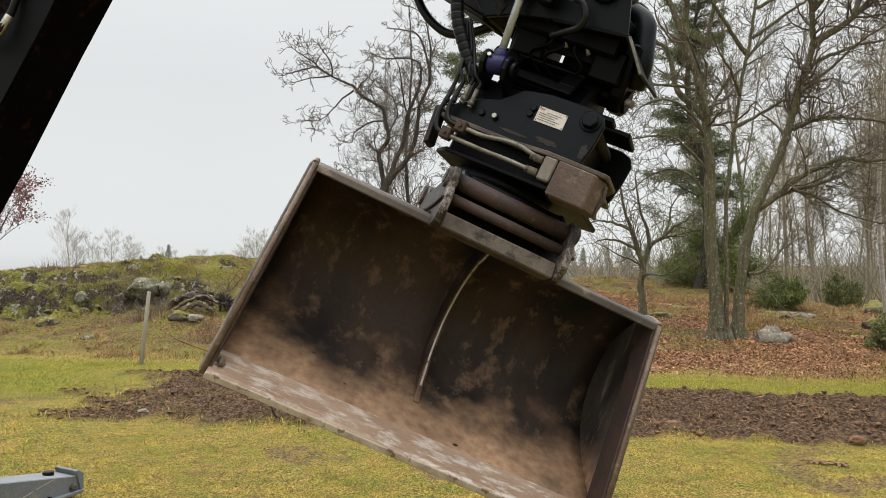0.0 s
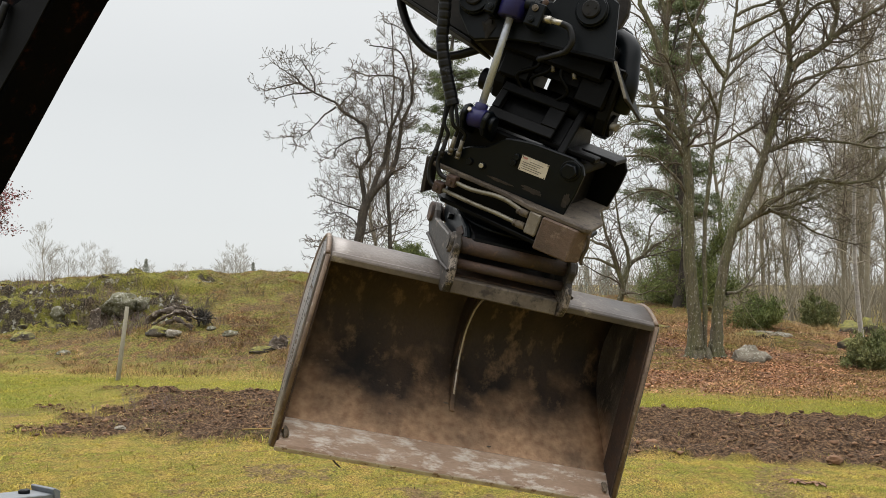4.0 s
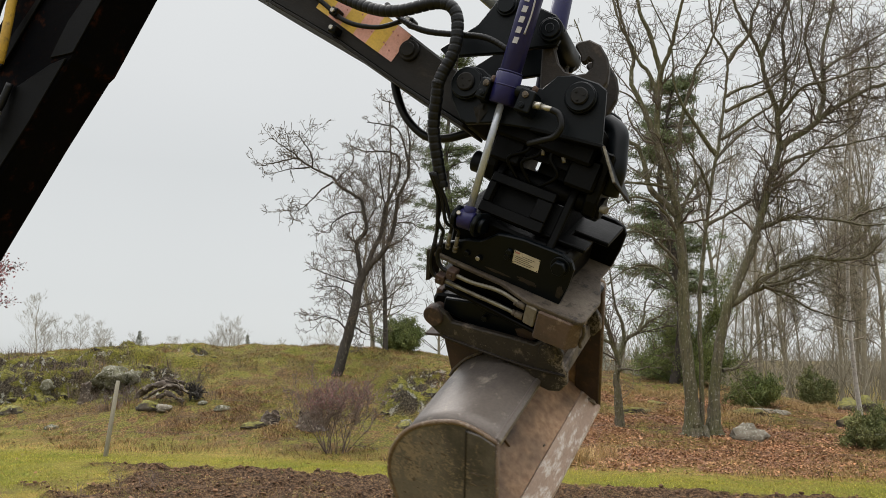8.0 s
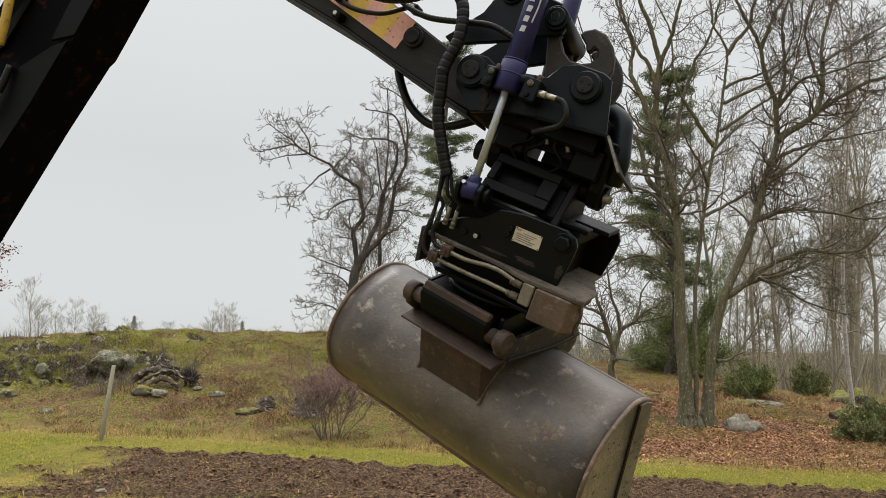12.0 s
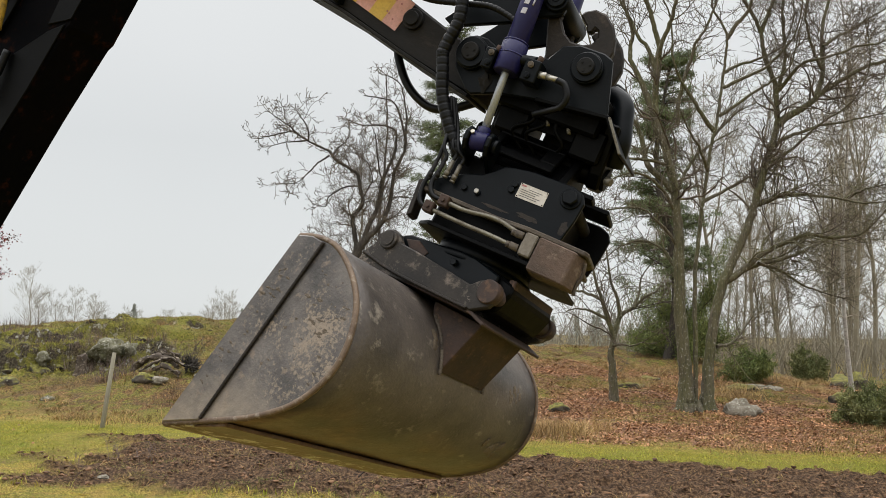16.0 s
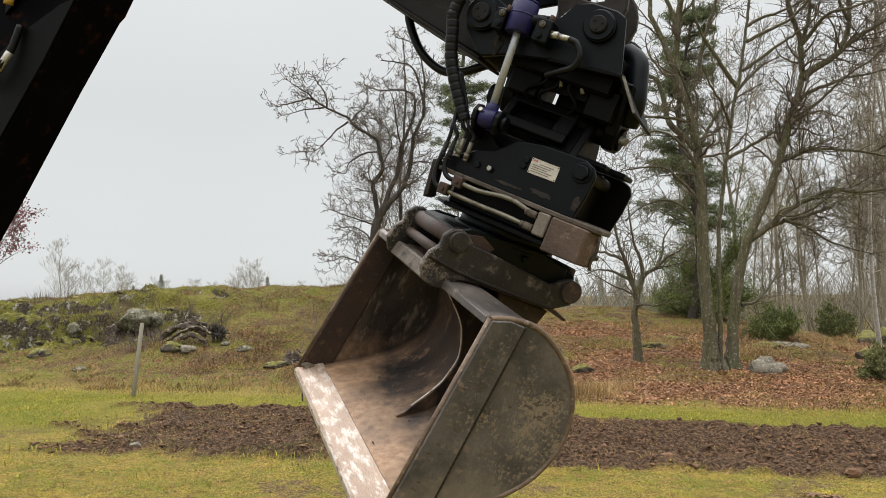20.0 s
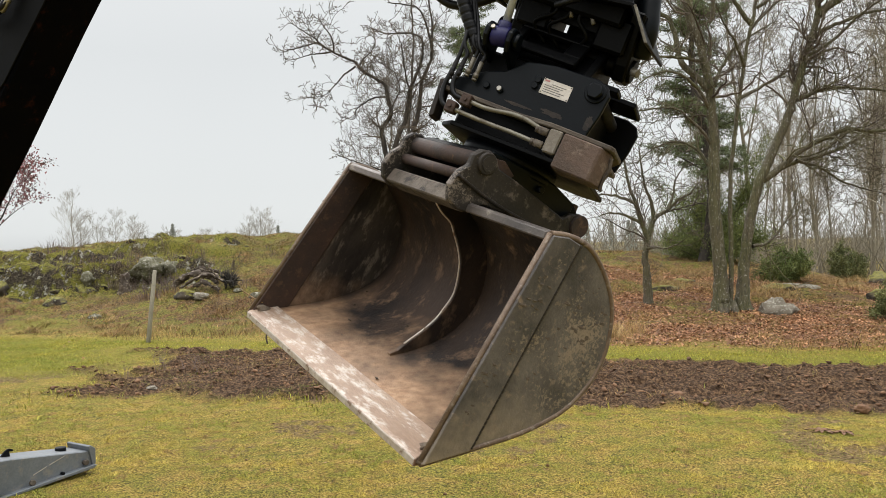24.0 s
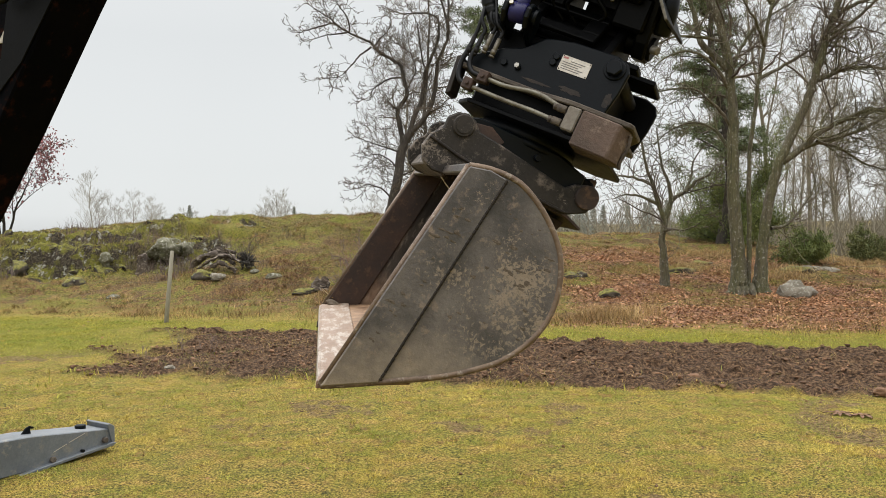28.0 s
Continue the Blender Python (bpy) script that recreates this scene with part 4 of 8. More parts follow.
        part("pipe_nut", joined(rod((e[0] - 0.03, e[1], e[2]), (e[0] + 0.008, e[1], e[2]), 0.017, 6, 0.002), rod((e[0] - 0.045, e[1], e[2]), (e[0] - 0.03, e[1], e[2]), 0.014, 10)), DIRTY, body)
    for x, z in ((-0.165, -0.42), (-0.215, -0.468)):
        part("pipe_clamp", block(x - 0.022, x + 0.022, -0.335, -0.285, z - 0.024, z + 0.024, 0.004), RUST, body, "rusty pipe clamp")
        part("clamp_bolt", rod((x, -0.335, z), (x, -0.346, z), 0.009, 6), RUST, body)
    part("corner_guard", prism([(-0.325, -0.37), (-0.305, -0.36), (-0.285, -0.52), (-0.305, -0.535)], -0.29, -0.20, "y", 0.003), HOOKSTEEL, body, "rusty corner guard")
    # hose tails
    way = (HOSE_END - HOSE_TOP).normalized()
    for k, (x, y, z) in enumerate(((-0.255, -0.30, -0.30), (-0.285, -0.30, -0.31), (-0.225, -0.285, -0.275), (-0.188, -0.28, -0.28))):
        o = 0.011 * (k - 1.5)
        root = HOSE_END + Vector((o, 0.008 * (k % 2), 0))
        end = Vector((x, y, z + 0.03))
        part("hose_tail", tube([root - way * 0.15 - Vector((o * 0.5, 0, 0)), root - way * 0.03, root.lerp(end, 0.45) + Vector((o * 0.4, -0.012, -0.01)), end + Vector((0, 0, 0.035)), end], 0.0085, 8), RUBBER, body)
        part("hose_ferrule", joined(rod((x, y, z - 0.045), (x, y, z + 0.035), 0.0095, 12), rod((x, y, z - 0.036), (x, y, z - 0.016), 0.0125, 6), rod((x, y, z - 0.048), (x, y, z - 0.04), 0.012, 6)), PIPE if k > 1 else STICKPAINT, body, "zinc hose ferrule" if k > 1 else "dark hose ferrule")

    # tilt cylinders: barrel swings on its trunnion, rod follows the eye
    rods, barrels = [], []
    for s in (-1, 1):
        barrel = part("tilt_cylinder_barrel", joined(rod((0, 0, 0.0), (0, 0, 0.62), 0.047, 28, 0.004), rod((0, 0, -0.08), (0, 0, 0.055), 0.057, 28, 0.006)), PURPLE, rot, "dark violet blue cylinder barrel")
        part("gland_ring", rod((0, 0, 0.055), (0, 0, 0.062), 0.0535, 28), PURPLE, barrel)
        part("gland_ring", rod((0, 0, -0.004), (0, 0, 0.002), 0.0585, 28), PURPLE, barrel)
        part("trunnion", rod((-0.11, 0, -0.01), (0.11, 0, -0.01), 0.026, 16, 0.003), BLACK, barrel)
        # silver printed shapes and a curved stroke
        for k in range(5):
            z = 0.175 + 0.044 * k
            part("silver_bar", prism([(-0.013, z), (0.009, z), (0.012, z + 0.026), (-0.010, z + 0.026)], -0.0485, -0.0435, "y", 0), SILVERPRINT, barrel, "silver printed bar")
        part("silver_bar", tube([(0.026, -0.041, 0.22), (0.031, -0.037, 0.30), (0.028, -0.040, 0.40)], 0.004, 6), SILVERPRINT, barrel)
        stem = part("cylinder_rod", rod((0, 0, 0.03), (0, 0, 0.62), 0.0165, 24), CHROME, rot, "chromed cylinder rod")
        part("rod_eye", joined(rod((-0.036, 0, 0), (0.036, 0, 0), 0.042, 24, 0.005), rod((0, 0, 0.01), (0, 0, 0.062), 0.028, 20, 0.004)), PURPLE, stem, "violet blue rod eye")
        part("eye_hole", rod((-0.03, -0.036, 0.02), (-0.03, -0.047, 0.024), 0.009, 10), ZINC, stem)
        rods.append(stem)
        barrels.append(barrel)
    bend = bmesh.new()
    bmesh.ops.create_uvsphere(bend, u_segments=16, v_segments=10, radius=0.0285)
    tail = part("sheath_tail", joined(bend, tube([(0, 0, 0.012), (-0.010, 0, -0.06), (-0.030, 0, -0.19), (-0.018, 0, -0.33), (0, 0, -0.455)], 0.028, 14, 8, ribs=0.034, depth=0.13)), RUBBER, rot, "hose bundle in ribbed black sheath")

    # rotor and the coupler that turn with the bucket
    rotor = part("rotor", joined(rod((0, 0, -0.575), (0, 0, -0.53), 0.215, 40, 0.004), rod((0, 0, -0.60), (0, 0, -0.572), 0.235, 40, 0.004)), BLACK, rot, "black turning ring")
    body_side = [(-0.335, -0.60), (-0.29, -0.585), (0.16, -0.585), (0.30, -0.62), (0.315, -0.66), (0.28, -0.745), (0.22, -0.77), (-0.16, -0.72), (-0.23, -0.70), (-0.31, -0.67)]
    part("coupler_body", prism(body_side, -0.20, 0.20, "x", 0.012), SHADEBLACK, rotor, "dark coupler body")
    for s in (-1, 1):
        part("coupler_cheek", prism([(-0.32, -0.60), (-0.26, -0.575), (0.10, -0.575), (0.24, -0.61), (0.24, -0.68), (0.10, -0.70), (-0.18, -0.68), (-0.26, -0.65)], s * 0.215 - 0.012, s * 0.215 + 0.012, "x", 0.006), BLACK, rotor)
        part("rust_panel", prism([(-0.27, -0.602), (-0.20, -0.590), (-0.13, -0.625), (-0.15, -0.655), (-0.22, -0.652)], s * 0.228 - 0.004, s * 0.228 + 0.004, "x", 0.002), RUST, rotor, "bare rusty panel")
        part("cheek_bolt", rod((s * 0.225, 0.02, -0.625), (s * 0.25, 0.02, -0.625), 0.016, 6, 0.002), BLACK, rotor)
    part("locking_bar", block(-0.19, 0.19, 0.27, 0.305, -0.655, -0.60, 0.006), RUST, rotor, "rusty locking bar")
    return rot, body, rotor, rods, barrels, tail


def half_width(z):
    return float(np.interp(-z, (0.80, 1.676), (0.757, 0.80)))


# side outline of the bucket: opening edge, over the back, along the floor to the tip
PROFILE = [(0.307, -0.815), (0.235, -0.797), (0.125, -0.797), (0.014, -0.851), (-0.075, -0.927), (-0.127, -1.01), (-0.156, -1.124), (-0.142, -1.235), (-0.083, -1.344), (-0.009, -1.417), (0.104, -1.495), (0.24, -1.565), (0.339, -1.615), (0.468, -1.676)]


def build_bucket():
    bucket = holder("excavator_bucket", HITCH, "wide rusty steel ditching bucket, muddy and scratched", "bucket")
    line = [Vector((y, z)) for y, z, _ in curve_points([(y, z, 0) for y, z in PROFILE], 4)]
    inner = []
    for i, p in enumerate(line):
        d = (line[min(i + 1, len(line) - 1)] - line[max(i - 1, 0)]).normalized()
        inner.append(p + Vector((-d.y, d.x)) * 0.016)
    cols = 16
    bm = bmesh.new()

    def grid(pts, wobble):
        rows = []
        for p in pts:
            w = half_width(p.y)
            row = []
            for k in range(cols + 1):
                x = w * (2 * k / cols - 1)
                o = 0.006 * noise.noise(Vector((x * 3, p.x * 3, p.y * 3))) if wobble else 0
                row.append(bm.verts.new((x, -(p.x + o), p.y + o)))
            rows.append(row)
        return rows

    a, b = grid(line, True), grid(inner, True)
    for i in range(len(line) - 1):
        for k in range(cols):
            f = bm.faces.new((a[i][k], a[i][k + 1], a[i + 1][k + 1], a[i + 1][k]))
            f.smooth = True
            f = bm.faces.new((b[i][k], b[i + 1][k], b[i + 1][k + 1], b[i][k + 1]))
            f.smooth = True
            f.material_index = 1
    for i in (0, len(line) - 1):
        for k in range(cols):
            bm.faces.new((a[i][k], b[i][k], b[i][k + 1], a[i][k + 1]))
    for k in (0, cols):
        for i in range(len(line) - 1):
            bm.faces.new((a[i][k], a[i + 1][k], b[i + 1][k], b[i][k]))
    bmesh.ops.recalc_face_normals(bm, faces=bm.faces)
    part("shell", bm, (STEEL, INSIDE), bucket, "scuffed curved steel shell, inside rusty with painted shade")

    def side_face(pts, s, out0, out1):
        """A plate on the side s, between two distances out from it."""
        bm = bmesh.new()
        u = [bm.verts.new((s * (half_width(p[1]) + out0), -p[0], p[1])) for p in pts]
        v = [bm.verts.new((s * (half_width(p[1]) + out1), -p[0], p[1])) for p in pts]
        n = len(pts)
        bm.faces.new(u)
        bm.faces.new(v[::-1])
        for i in range(n):
            bm.faces.new((u[i], v[i], v[(i + 1) % n], u[(i + 1) % n]))
        bmesh.ops.recalc_face_normals(bm, faces=bm.faces)
        return bm

    for s in (-1, 1):
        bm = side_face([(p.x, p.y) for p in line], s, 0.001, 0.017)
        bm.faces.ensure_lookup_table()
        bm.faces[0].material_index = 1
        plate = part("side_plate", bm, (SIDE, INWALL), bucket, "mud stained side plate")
        band = [(0.307, -0.817), (0.468, -1.674), (0.339, -1.612), (0.30, -1.593), (0.172, -0.806), (0.235, -0.80)]
        part("front_band", bevelled(side_face(band, s, 0.017, 0.030), 0.004, 60), SIDE, plate, "thick front edge plate")
        part("inside_band", bevelled(side_face(band, s, -0.010, 0.001), 0.003, 60), RUST, plate)
        w = [(s * (half_width(p.y) + 0.012), -p.x, p.y) for p in line[::2]]
        part("rim", tube(w, 0.0115, 8, 2), RIMSTEEL, plate, "rubbed bare rim")
        # front edge of the side
        t, p = Vector((s * (half_width(-0.815) + 0.01), -0.309, -0.815)), Vector((s * (half_width(-1.676) + 0.01), -0.470, -1.676))
        part("edge_bar", rod(t, p, 0.0105, 10), RIMSTEEL, plate, "rubbed bare front edge")
        weld = [(0.172, -0.806), (0.215, -1.07), (0.258, -1.33), (0.298, -1.585)]
        part("weld_seam", tube([(s * (half_width(z) + 0.024), -y, z) for y, z in weld], 0.008, 6, 8, ribs=0.02, depth=0.3), HOOKSTEEL, plate)
        rnd = random.Random(20 + s)
        for _ in range(46):
            y, z = rnd.gauss(0.0, 0.07), rnd.gauss(-1.10, 0.12)
            if -0.11 < y < 0.17 and -1.36 < z < -0.86:
                c = lump(0.003 + 0.008 * rnd.random() ** 2.5, rnd.random() * 9, (0.16, rnd.uniform(0.7, 2.4), rnd.uniform(0.5, 1.0)), 2, 1.0, 2.6)
                bmesh.ops.transform(c, matrix=Matrix.Translation((s * (half_width(z) + 0.017), -y, z)), verts=c.verts)
                part("mud_crumb", c, CRUMB, plate)
        for _ in range(22):
            q = rnd.random()
            y, z = 0.28 + q * 0.12 + rnd.uniform(-0.05, 0.03), -0.95 - q * 0.55
            c = lump(rnd.uniform(0.003, 0.009), rnd.random() * 9, (0.2, rnd.uniform(0.6, 2.4), 0.7), 2, 1.0, 2.6)
            bmesh.ops.transform(c, matrix=Matrix.Translation((s * (half_width(z) + 0.031), -y, z)), verts=c.verts)
            part("mud_crumb", c, CRUMB, plate)
    # cutting edge, top lip and centre web
    bm = prism([(-0.478, -1.694), (-0.485, -1.668), (-0.475, -1.655), (-0.352, -1.594), (-0.345, -1.604), (-0.338, -1.630)], -0.80, 0.80, "x", 0.003)
    for f in bm.faces:
        f.material_index = 2 if f.normal.y < -0.85 else int(f.normal.z > 0.3)
    part("cutting_edge", bm, (EDGE, TOPEDGE, BAREEDGE), bucket, "worn cutting edge with flaking white paint")
    part("under_edge", prism([(-0.34, -1.632), (-0.33, -1.618), (-0.20, -1.552), (-0.19, -1.566)], -0.79, 0.79, "x", 0.003), STEEL, bucket)
    part("top_lip", prism([(-0.318, -0.842), (-0.318, -0.812), (-0.298, -0.800), (-0.285, -0.812), (-0.292, -0.842)], -0.755, 0.755, "x", 0.004), STEEL, bucket, "scuffed top lip bar")
    web_out = [(p.x, p.y) for p in inner[1:-10]]
    web_in = []
    for i, p in enumerate(inner[1:-10]):
        q = i / (len(inner) - 12)
        d = (inner[min(i + 2, len(inner) - 1)] - inner[max(i, 0)]).normalized()
        web_in.append(p + Vector((-d.y, d.x)) * (0.012 + 0.13 * math.sin(math.pi * min(1, q * 1.02)) ** 0.7))
    outline = [(-y, z) for y, z in web_out] + [(-p.x, p.y) for p in web_in[::-1]]
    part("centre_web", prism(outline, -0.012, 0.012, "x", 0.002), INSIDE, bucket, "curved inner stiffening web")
    part("web_edge", tube([(0, -p.x, p.y) for p in web_in[::3]], 0.0048, 8, 3), BAREEDGE, bucket, "bare web edge")
    # hanger lugs
    lug = [(-0.435, -0.775), (-0.42, -0.715), (-0.385, -0.675), (-0.385, -0.63), (-0.355, -0.598), (-0.315, -0.588), (-0.275, -0.602), (-0.245, -0.635), (-0.145, -0.645), (0.165, -0.690), (0.20, -0.660), (0.255, -0.640), (0.300, -0.660), (0.312, -0.70), (0.285, -0.75), (0.215, -0.787), (-0.10, -0.782), (-0.25, -0.79), (-0.305, -0.845), (-0.36, -0.85), (-0.41, -0.83)]
    for s in (-1, 1):
        p = part("hanger_lug", prism(lug, s * 0.262 - 0.016, s * 0.262 + 0.016, "x", 0.006), LUG, bucket, "worn muddy hanger plate")
        part("pin_boss", joined(rod((s * 0.245, -0.315, -0.640), (s * 0.292, -0.315, -0.640), 0.044, 24, 0.004), rod((s * 0.292, -0.315, -0.640), (s * 0.297, -0.315, -0.640), 0.030, 24)), LUG, p)
        part("pin_boss", rod((s * 0.24, 0.262, -0.692), (s * 0.292, 0.262, -0.692), 0.05, 24, 0.004), RUST, p, "rusty pin boss")
        part("edge_weld", tube([(s * 0.282, -0.42, -0.73), (s * 0.282, -0.2, -0.765), (s * 0.282, 0.20, -0.785)], 0.008, 6, 6, ribs=0.02, depth=0.3), HOOKSTEEL, p)
    part("front_pin", rod((-0.25, -0.315, -0.640), (0.25, -0.315, -0.640), 0.036, 20), RUST, bucket, "rusty front pin")
    part("stop_bar", rod((-0.25, -0.345, -0.715), (0.25, -0.345, -0.715), 0.022, 14), RUST, bucket)
    part("rear_pin", rod((-0.25, 0.262, -0.692), (0.25, 0.262, -0.692), 0.036, 20), RUST, bucket, "rusty rear pin")
    part("base_plate", prism([(-0.33, -0.785), (-0.24, -0.782), (0.215, -0.800), (0.292, -0.826), (0.295, -0.814), (0.22, -0.786), (-0.24, -0.768), (-0.33, -0.771)], -0.272, 0.272, "x", 0.003), RUST, bucket, "muddy hanger base plate")
    part("front_filler", prism([(-0.40, -0.835), (-0.30, -0.85), (-0.28, -0.785), (-0.38, -0.772)], -0.245, 0.245, "x", 0.006), DIRTY, bucket)
    part("gusset_box", prism([(-0.02, -0.80), (0.245, -0.816), (0.150, -1.06), (0.131, -1.01), (0.080, -0.925), (-0.006, -0.848)], -0.188, 0.188, "x", 0.004), RUST, bucket, "rusty box gusset")
    for s in (-1, 1):
        part("gusset_weld", tube([(s * 0.188, 0.014, -0.855), (s * 0.188, 0.086, -0.925), (s * 0.188, 0.138, -1.01), (s * 0.188, 0.160, -1.07)], 0.009, 6, 6, ribs=0.02, depth=0.3), DIRTY, bucket)
    # mud patches and crumbs on the shell and floor
    rnd = random.Random(11)
    for x, q, sz in ((-0.5, 20, 0.045), (0.16, 17, 0.04), (-0.12, 17, 0.035), (-0.62, 30, 0.05)):
        for _ in range(7):
            c = lump(sz * rnd.uniform(0.25, 0.7), rnd.random() * 9, (1.2, 1.0, 0.9), 1, 0.7)
            i = min(len(line) - 1, q + rnd.randint(-1, 1))
            d = (line[min(i + 1, len(line) - 1)] - line[max(i - 1, 0)]).normalized()
            o = Vector((d.y, -d.x))
            bmesh.ops.scale(c, vec=(1, 1, 0.18), verts=c.verts)
            turn = Vector((0, -o.x, o.y)).to_track_quat("Z", "X").to_matrix().to_4x4()
            pos = Vector((x + rnd.gauss(0, sz), -line[i].x, line[i].y))
            bmesh.ops.transform(c, matrix=Matrix.Translation(pos) @ turn, verts=c.verts)
            part("mud_patch", c, MUD, bucket)
    for _ in range(12):
        i = rnd.randint(int(len(inner) * 0.62), len(inner) - 6)
        c = lump(rnd.uniform(0.004, 0.009), rnd.random() * 9, (rnd.uniform(0.8, 2.2), 1, 0.45), 1, 0.9)
        bmesh.ops.transform(c, matrix=Matrix.Translation((rnd.uniform(-0.74, 0.74), -inner[i].x, inner[i].y + 0.004)), verts=c.verts)
        part("soil_crumb", c, CRUMB, bucket)
    for x, l in ((-0.55, 0.025),):
        part("root_strand", tube([(x, -0.46, -1.672), (x + 0.02, -0.475, -1.70), (x + 0.05, -0.47, -1.70 - l)], 0.004, 5), RUST, bucket)
    part("grass_stalk", tube([(-0.78, -0.44, -1.60), (-0.86, -0.46, -1.605), (-0.95, -0.50, -1.60)], 0.003, 5), STRAW, bucket)
    for s in (-1, 1):
        c = lump(0.032, 5 + s, (0.5, 1.2, 0.6), 2, 0.6)
        bmesh.ops.transform(c, matrix=Matrix.Translation((s * 0.765, -0.42, -1.628)), verts=c.verts)
        part("mud_corner", c, MUD, bucket)
    return bucket


arm = build_arm()
rotator, tilt_body, rotor, tilt_rods, tilt_barrels, sheath_tail = build_rotator()
bucket = build_bucket()


def motions():
    tilts = [(t, pose(0, 0, 0, a, 0, 0)) for t, a, r in SWING]
    walk(tilt_body, tilts)
    spins = [(t, pose(0, 0, 0, a, 0, 0) @ LEAN @ pose(0, 0, 0, 0, 0, r)) for t, a, r in SWING]
    walk(rotor, spins)
    walk(bucket, [(t, HITCH @ m) for t, m in spins])
    for s, stem, barrel in zip((1, -1), tilt_rods, tilt_barrels):
        pivot = Vector((PIVOT.x, PIVOT.y * s, PIVOT.z))
        up, down = [], []
        for t, m in tilts:
            eye = m @ Vector((EYE_PIN.x, EYE_PIN.y * s, EYE_PIN.z))
            d = (pivot - eye).normalized()
            side = Vector((0, 1, 0))
            x = side.cross(d).normalized()
            turn = Matrix((x, d.cross(x), d)).transposed().to_4x4()
            up.append((t, Matrix.Translation(pivot) @ turn))
            down.append((t, Matrix.Translation(eye) @ turn))
        walk(barrel, up)
        walk(stem, down)
    rows = []
    for t, m in tilts:
        d = (HOSE_TOP - m @ HOSE_END).normalized()
        x = Vector((0, 1, 0)).cross(d).normalized()
        rows.append((t, Matrix.Translation(HOSE_TOP) @ Matrix((x, d.cross(x), d)).transposed().to_4x4()))
    walk(sheath_tail, rows)
# ---- ground ----
def crest(x):
    return np.interp(x, (-40, -13, -7, -1.6, 0.5, 3.7, 8.5, 11, 15, 40), (1.2, 1.5, 1.95, 1.95, 1.78, 1.3, 1.08, 0.6, 0.1, 0.0))


def lie(x, y):
    """Height of the land without its small bumps."""
    y0 = 13.4 - 0.3 * np.clip(x, -8, 8)
    t = np.clip((y - y0) / (24.5 - y0), 0, 1)
    return crest(x) * t * t * (3 - 2 * t) * (1 - 0.75 * np.clip((y - 27) / 30, 0, 1))


def fbm(x, y, scale, seed=0.0, depth=3):
    """Layered value noise over arrays."""
    out, amp, total = np.zeros(np.shape(x)), 1.0, 0.0
    for k in range(depth):
        u, v = np.asarray(x) * scale * 2 ** k + seed * 17.1 + 37.7 * k, np.asarray(y) * scale * 2 ** k + seed * 9.3 + 11.9 * k
        i, j = np.floor(u), np.floor(v)
        fu, fv = u - i, v - j
        fu, fv = fu * fu * (3 - 2 * fu), fv * fv * (3 - 2 * fv)

        def cell(a, b):
            h = np.sin(a * 127.1 + b * 311.7 + seed * 3.7) * 43758.5453
            return h - np.floor(h)
        w = (cell(i, j) * (1 - fu) + cell(i + 1, j) * fu) * (1 - fv) + (cell(i, j + 1) * (1 - fu) + cell(i + 1, j + 1) * fu) * fv
        out = out + amp * (w - 0.5)
        total += amp
        amp *= 0.5
    return out / total * 2


def soil_share(x, y):
    """1 inside the dug strip, 0 outside, with a ragged border."""
    loose = np.clip((-1.2 - x) / 1.6, 0, 1)
    rag = fbm(x, y, 1.1, 2) * (0.55 + 0.9 * loose) + fbm(x, y, 5.0, 3) * (0.25 + 0.65 * loose)
    near, far = y - (8.32 - 0.25 * x), (11.72 - 0.32 * x) - y
    end = (x + 4.1) * 0.35
    return np.clip(np.minimum(np.minimum(near, far), end) / 0.25 + 0.5 + rag, 0, 1)


def rock_share(x, y):
    """1 on the bare ledges of the mound."""
    low = np.clip((y - 18.7 - 0.12 * np.abs(x + 8)) / 0.8, 0, 1) * np.clip((23.5 - y) / 1.2, 0, 1)
    side = np.clip((-4.3 - x) / 1.2, 0, 1)
    bluff = 1.25 * np.exp(-((x - 1.0) / 1.35) ** 4 - ((y - 17.65) / 0.62) ** 2)
    return np.clip(2.2 * np.maximum(low * np.clip(side, 0, 1), bluff) * np.clip(0.75 + 1.3 * fbm(x, y, 0.55, 41, 3), 0, 1) - 0.25, 0, 1)


def ledges(x, y):
    """Blocky steps and clefts."""
    h = fbm(x * 1.1, y * 1.5, 0.9, 42, 3) * 3.2
    k = np.floor(h)
    f = h - k
    cleft = np.clip(0.10 - np.abs(fbm(x, y, 1.5, 43, 2)), 0, 0.10) / 0.10
    return 0.09 * (k + np.clip((f - 0.72) / 0.28, 0, 1) ** 2) - 0.16 * cleft + 0.10 * fbm(x, y, 3.2, 44, 4) - 0.09 * np.clip(0.16 - np.abs(fbm(x, y, 3.1, 45, 3)), 0, 0.16) / 0.16


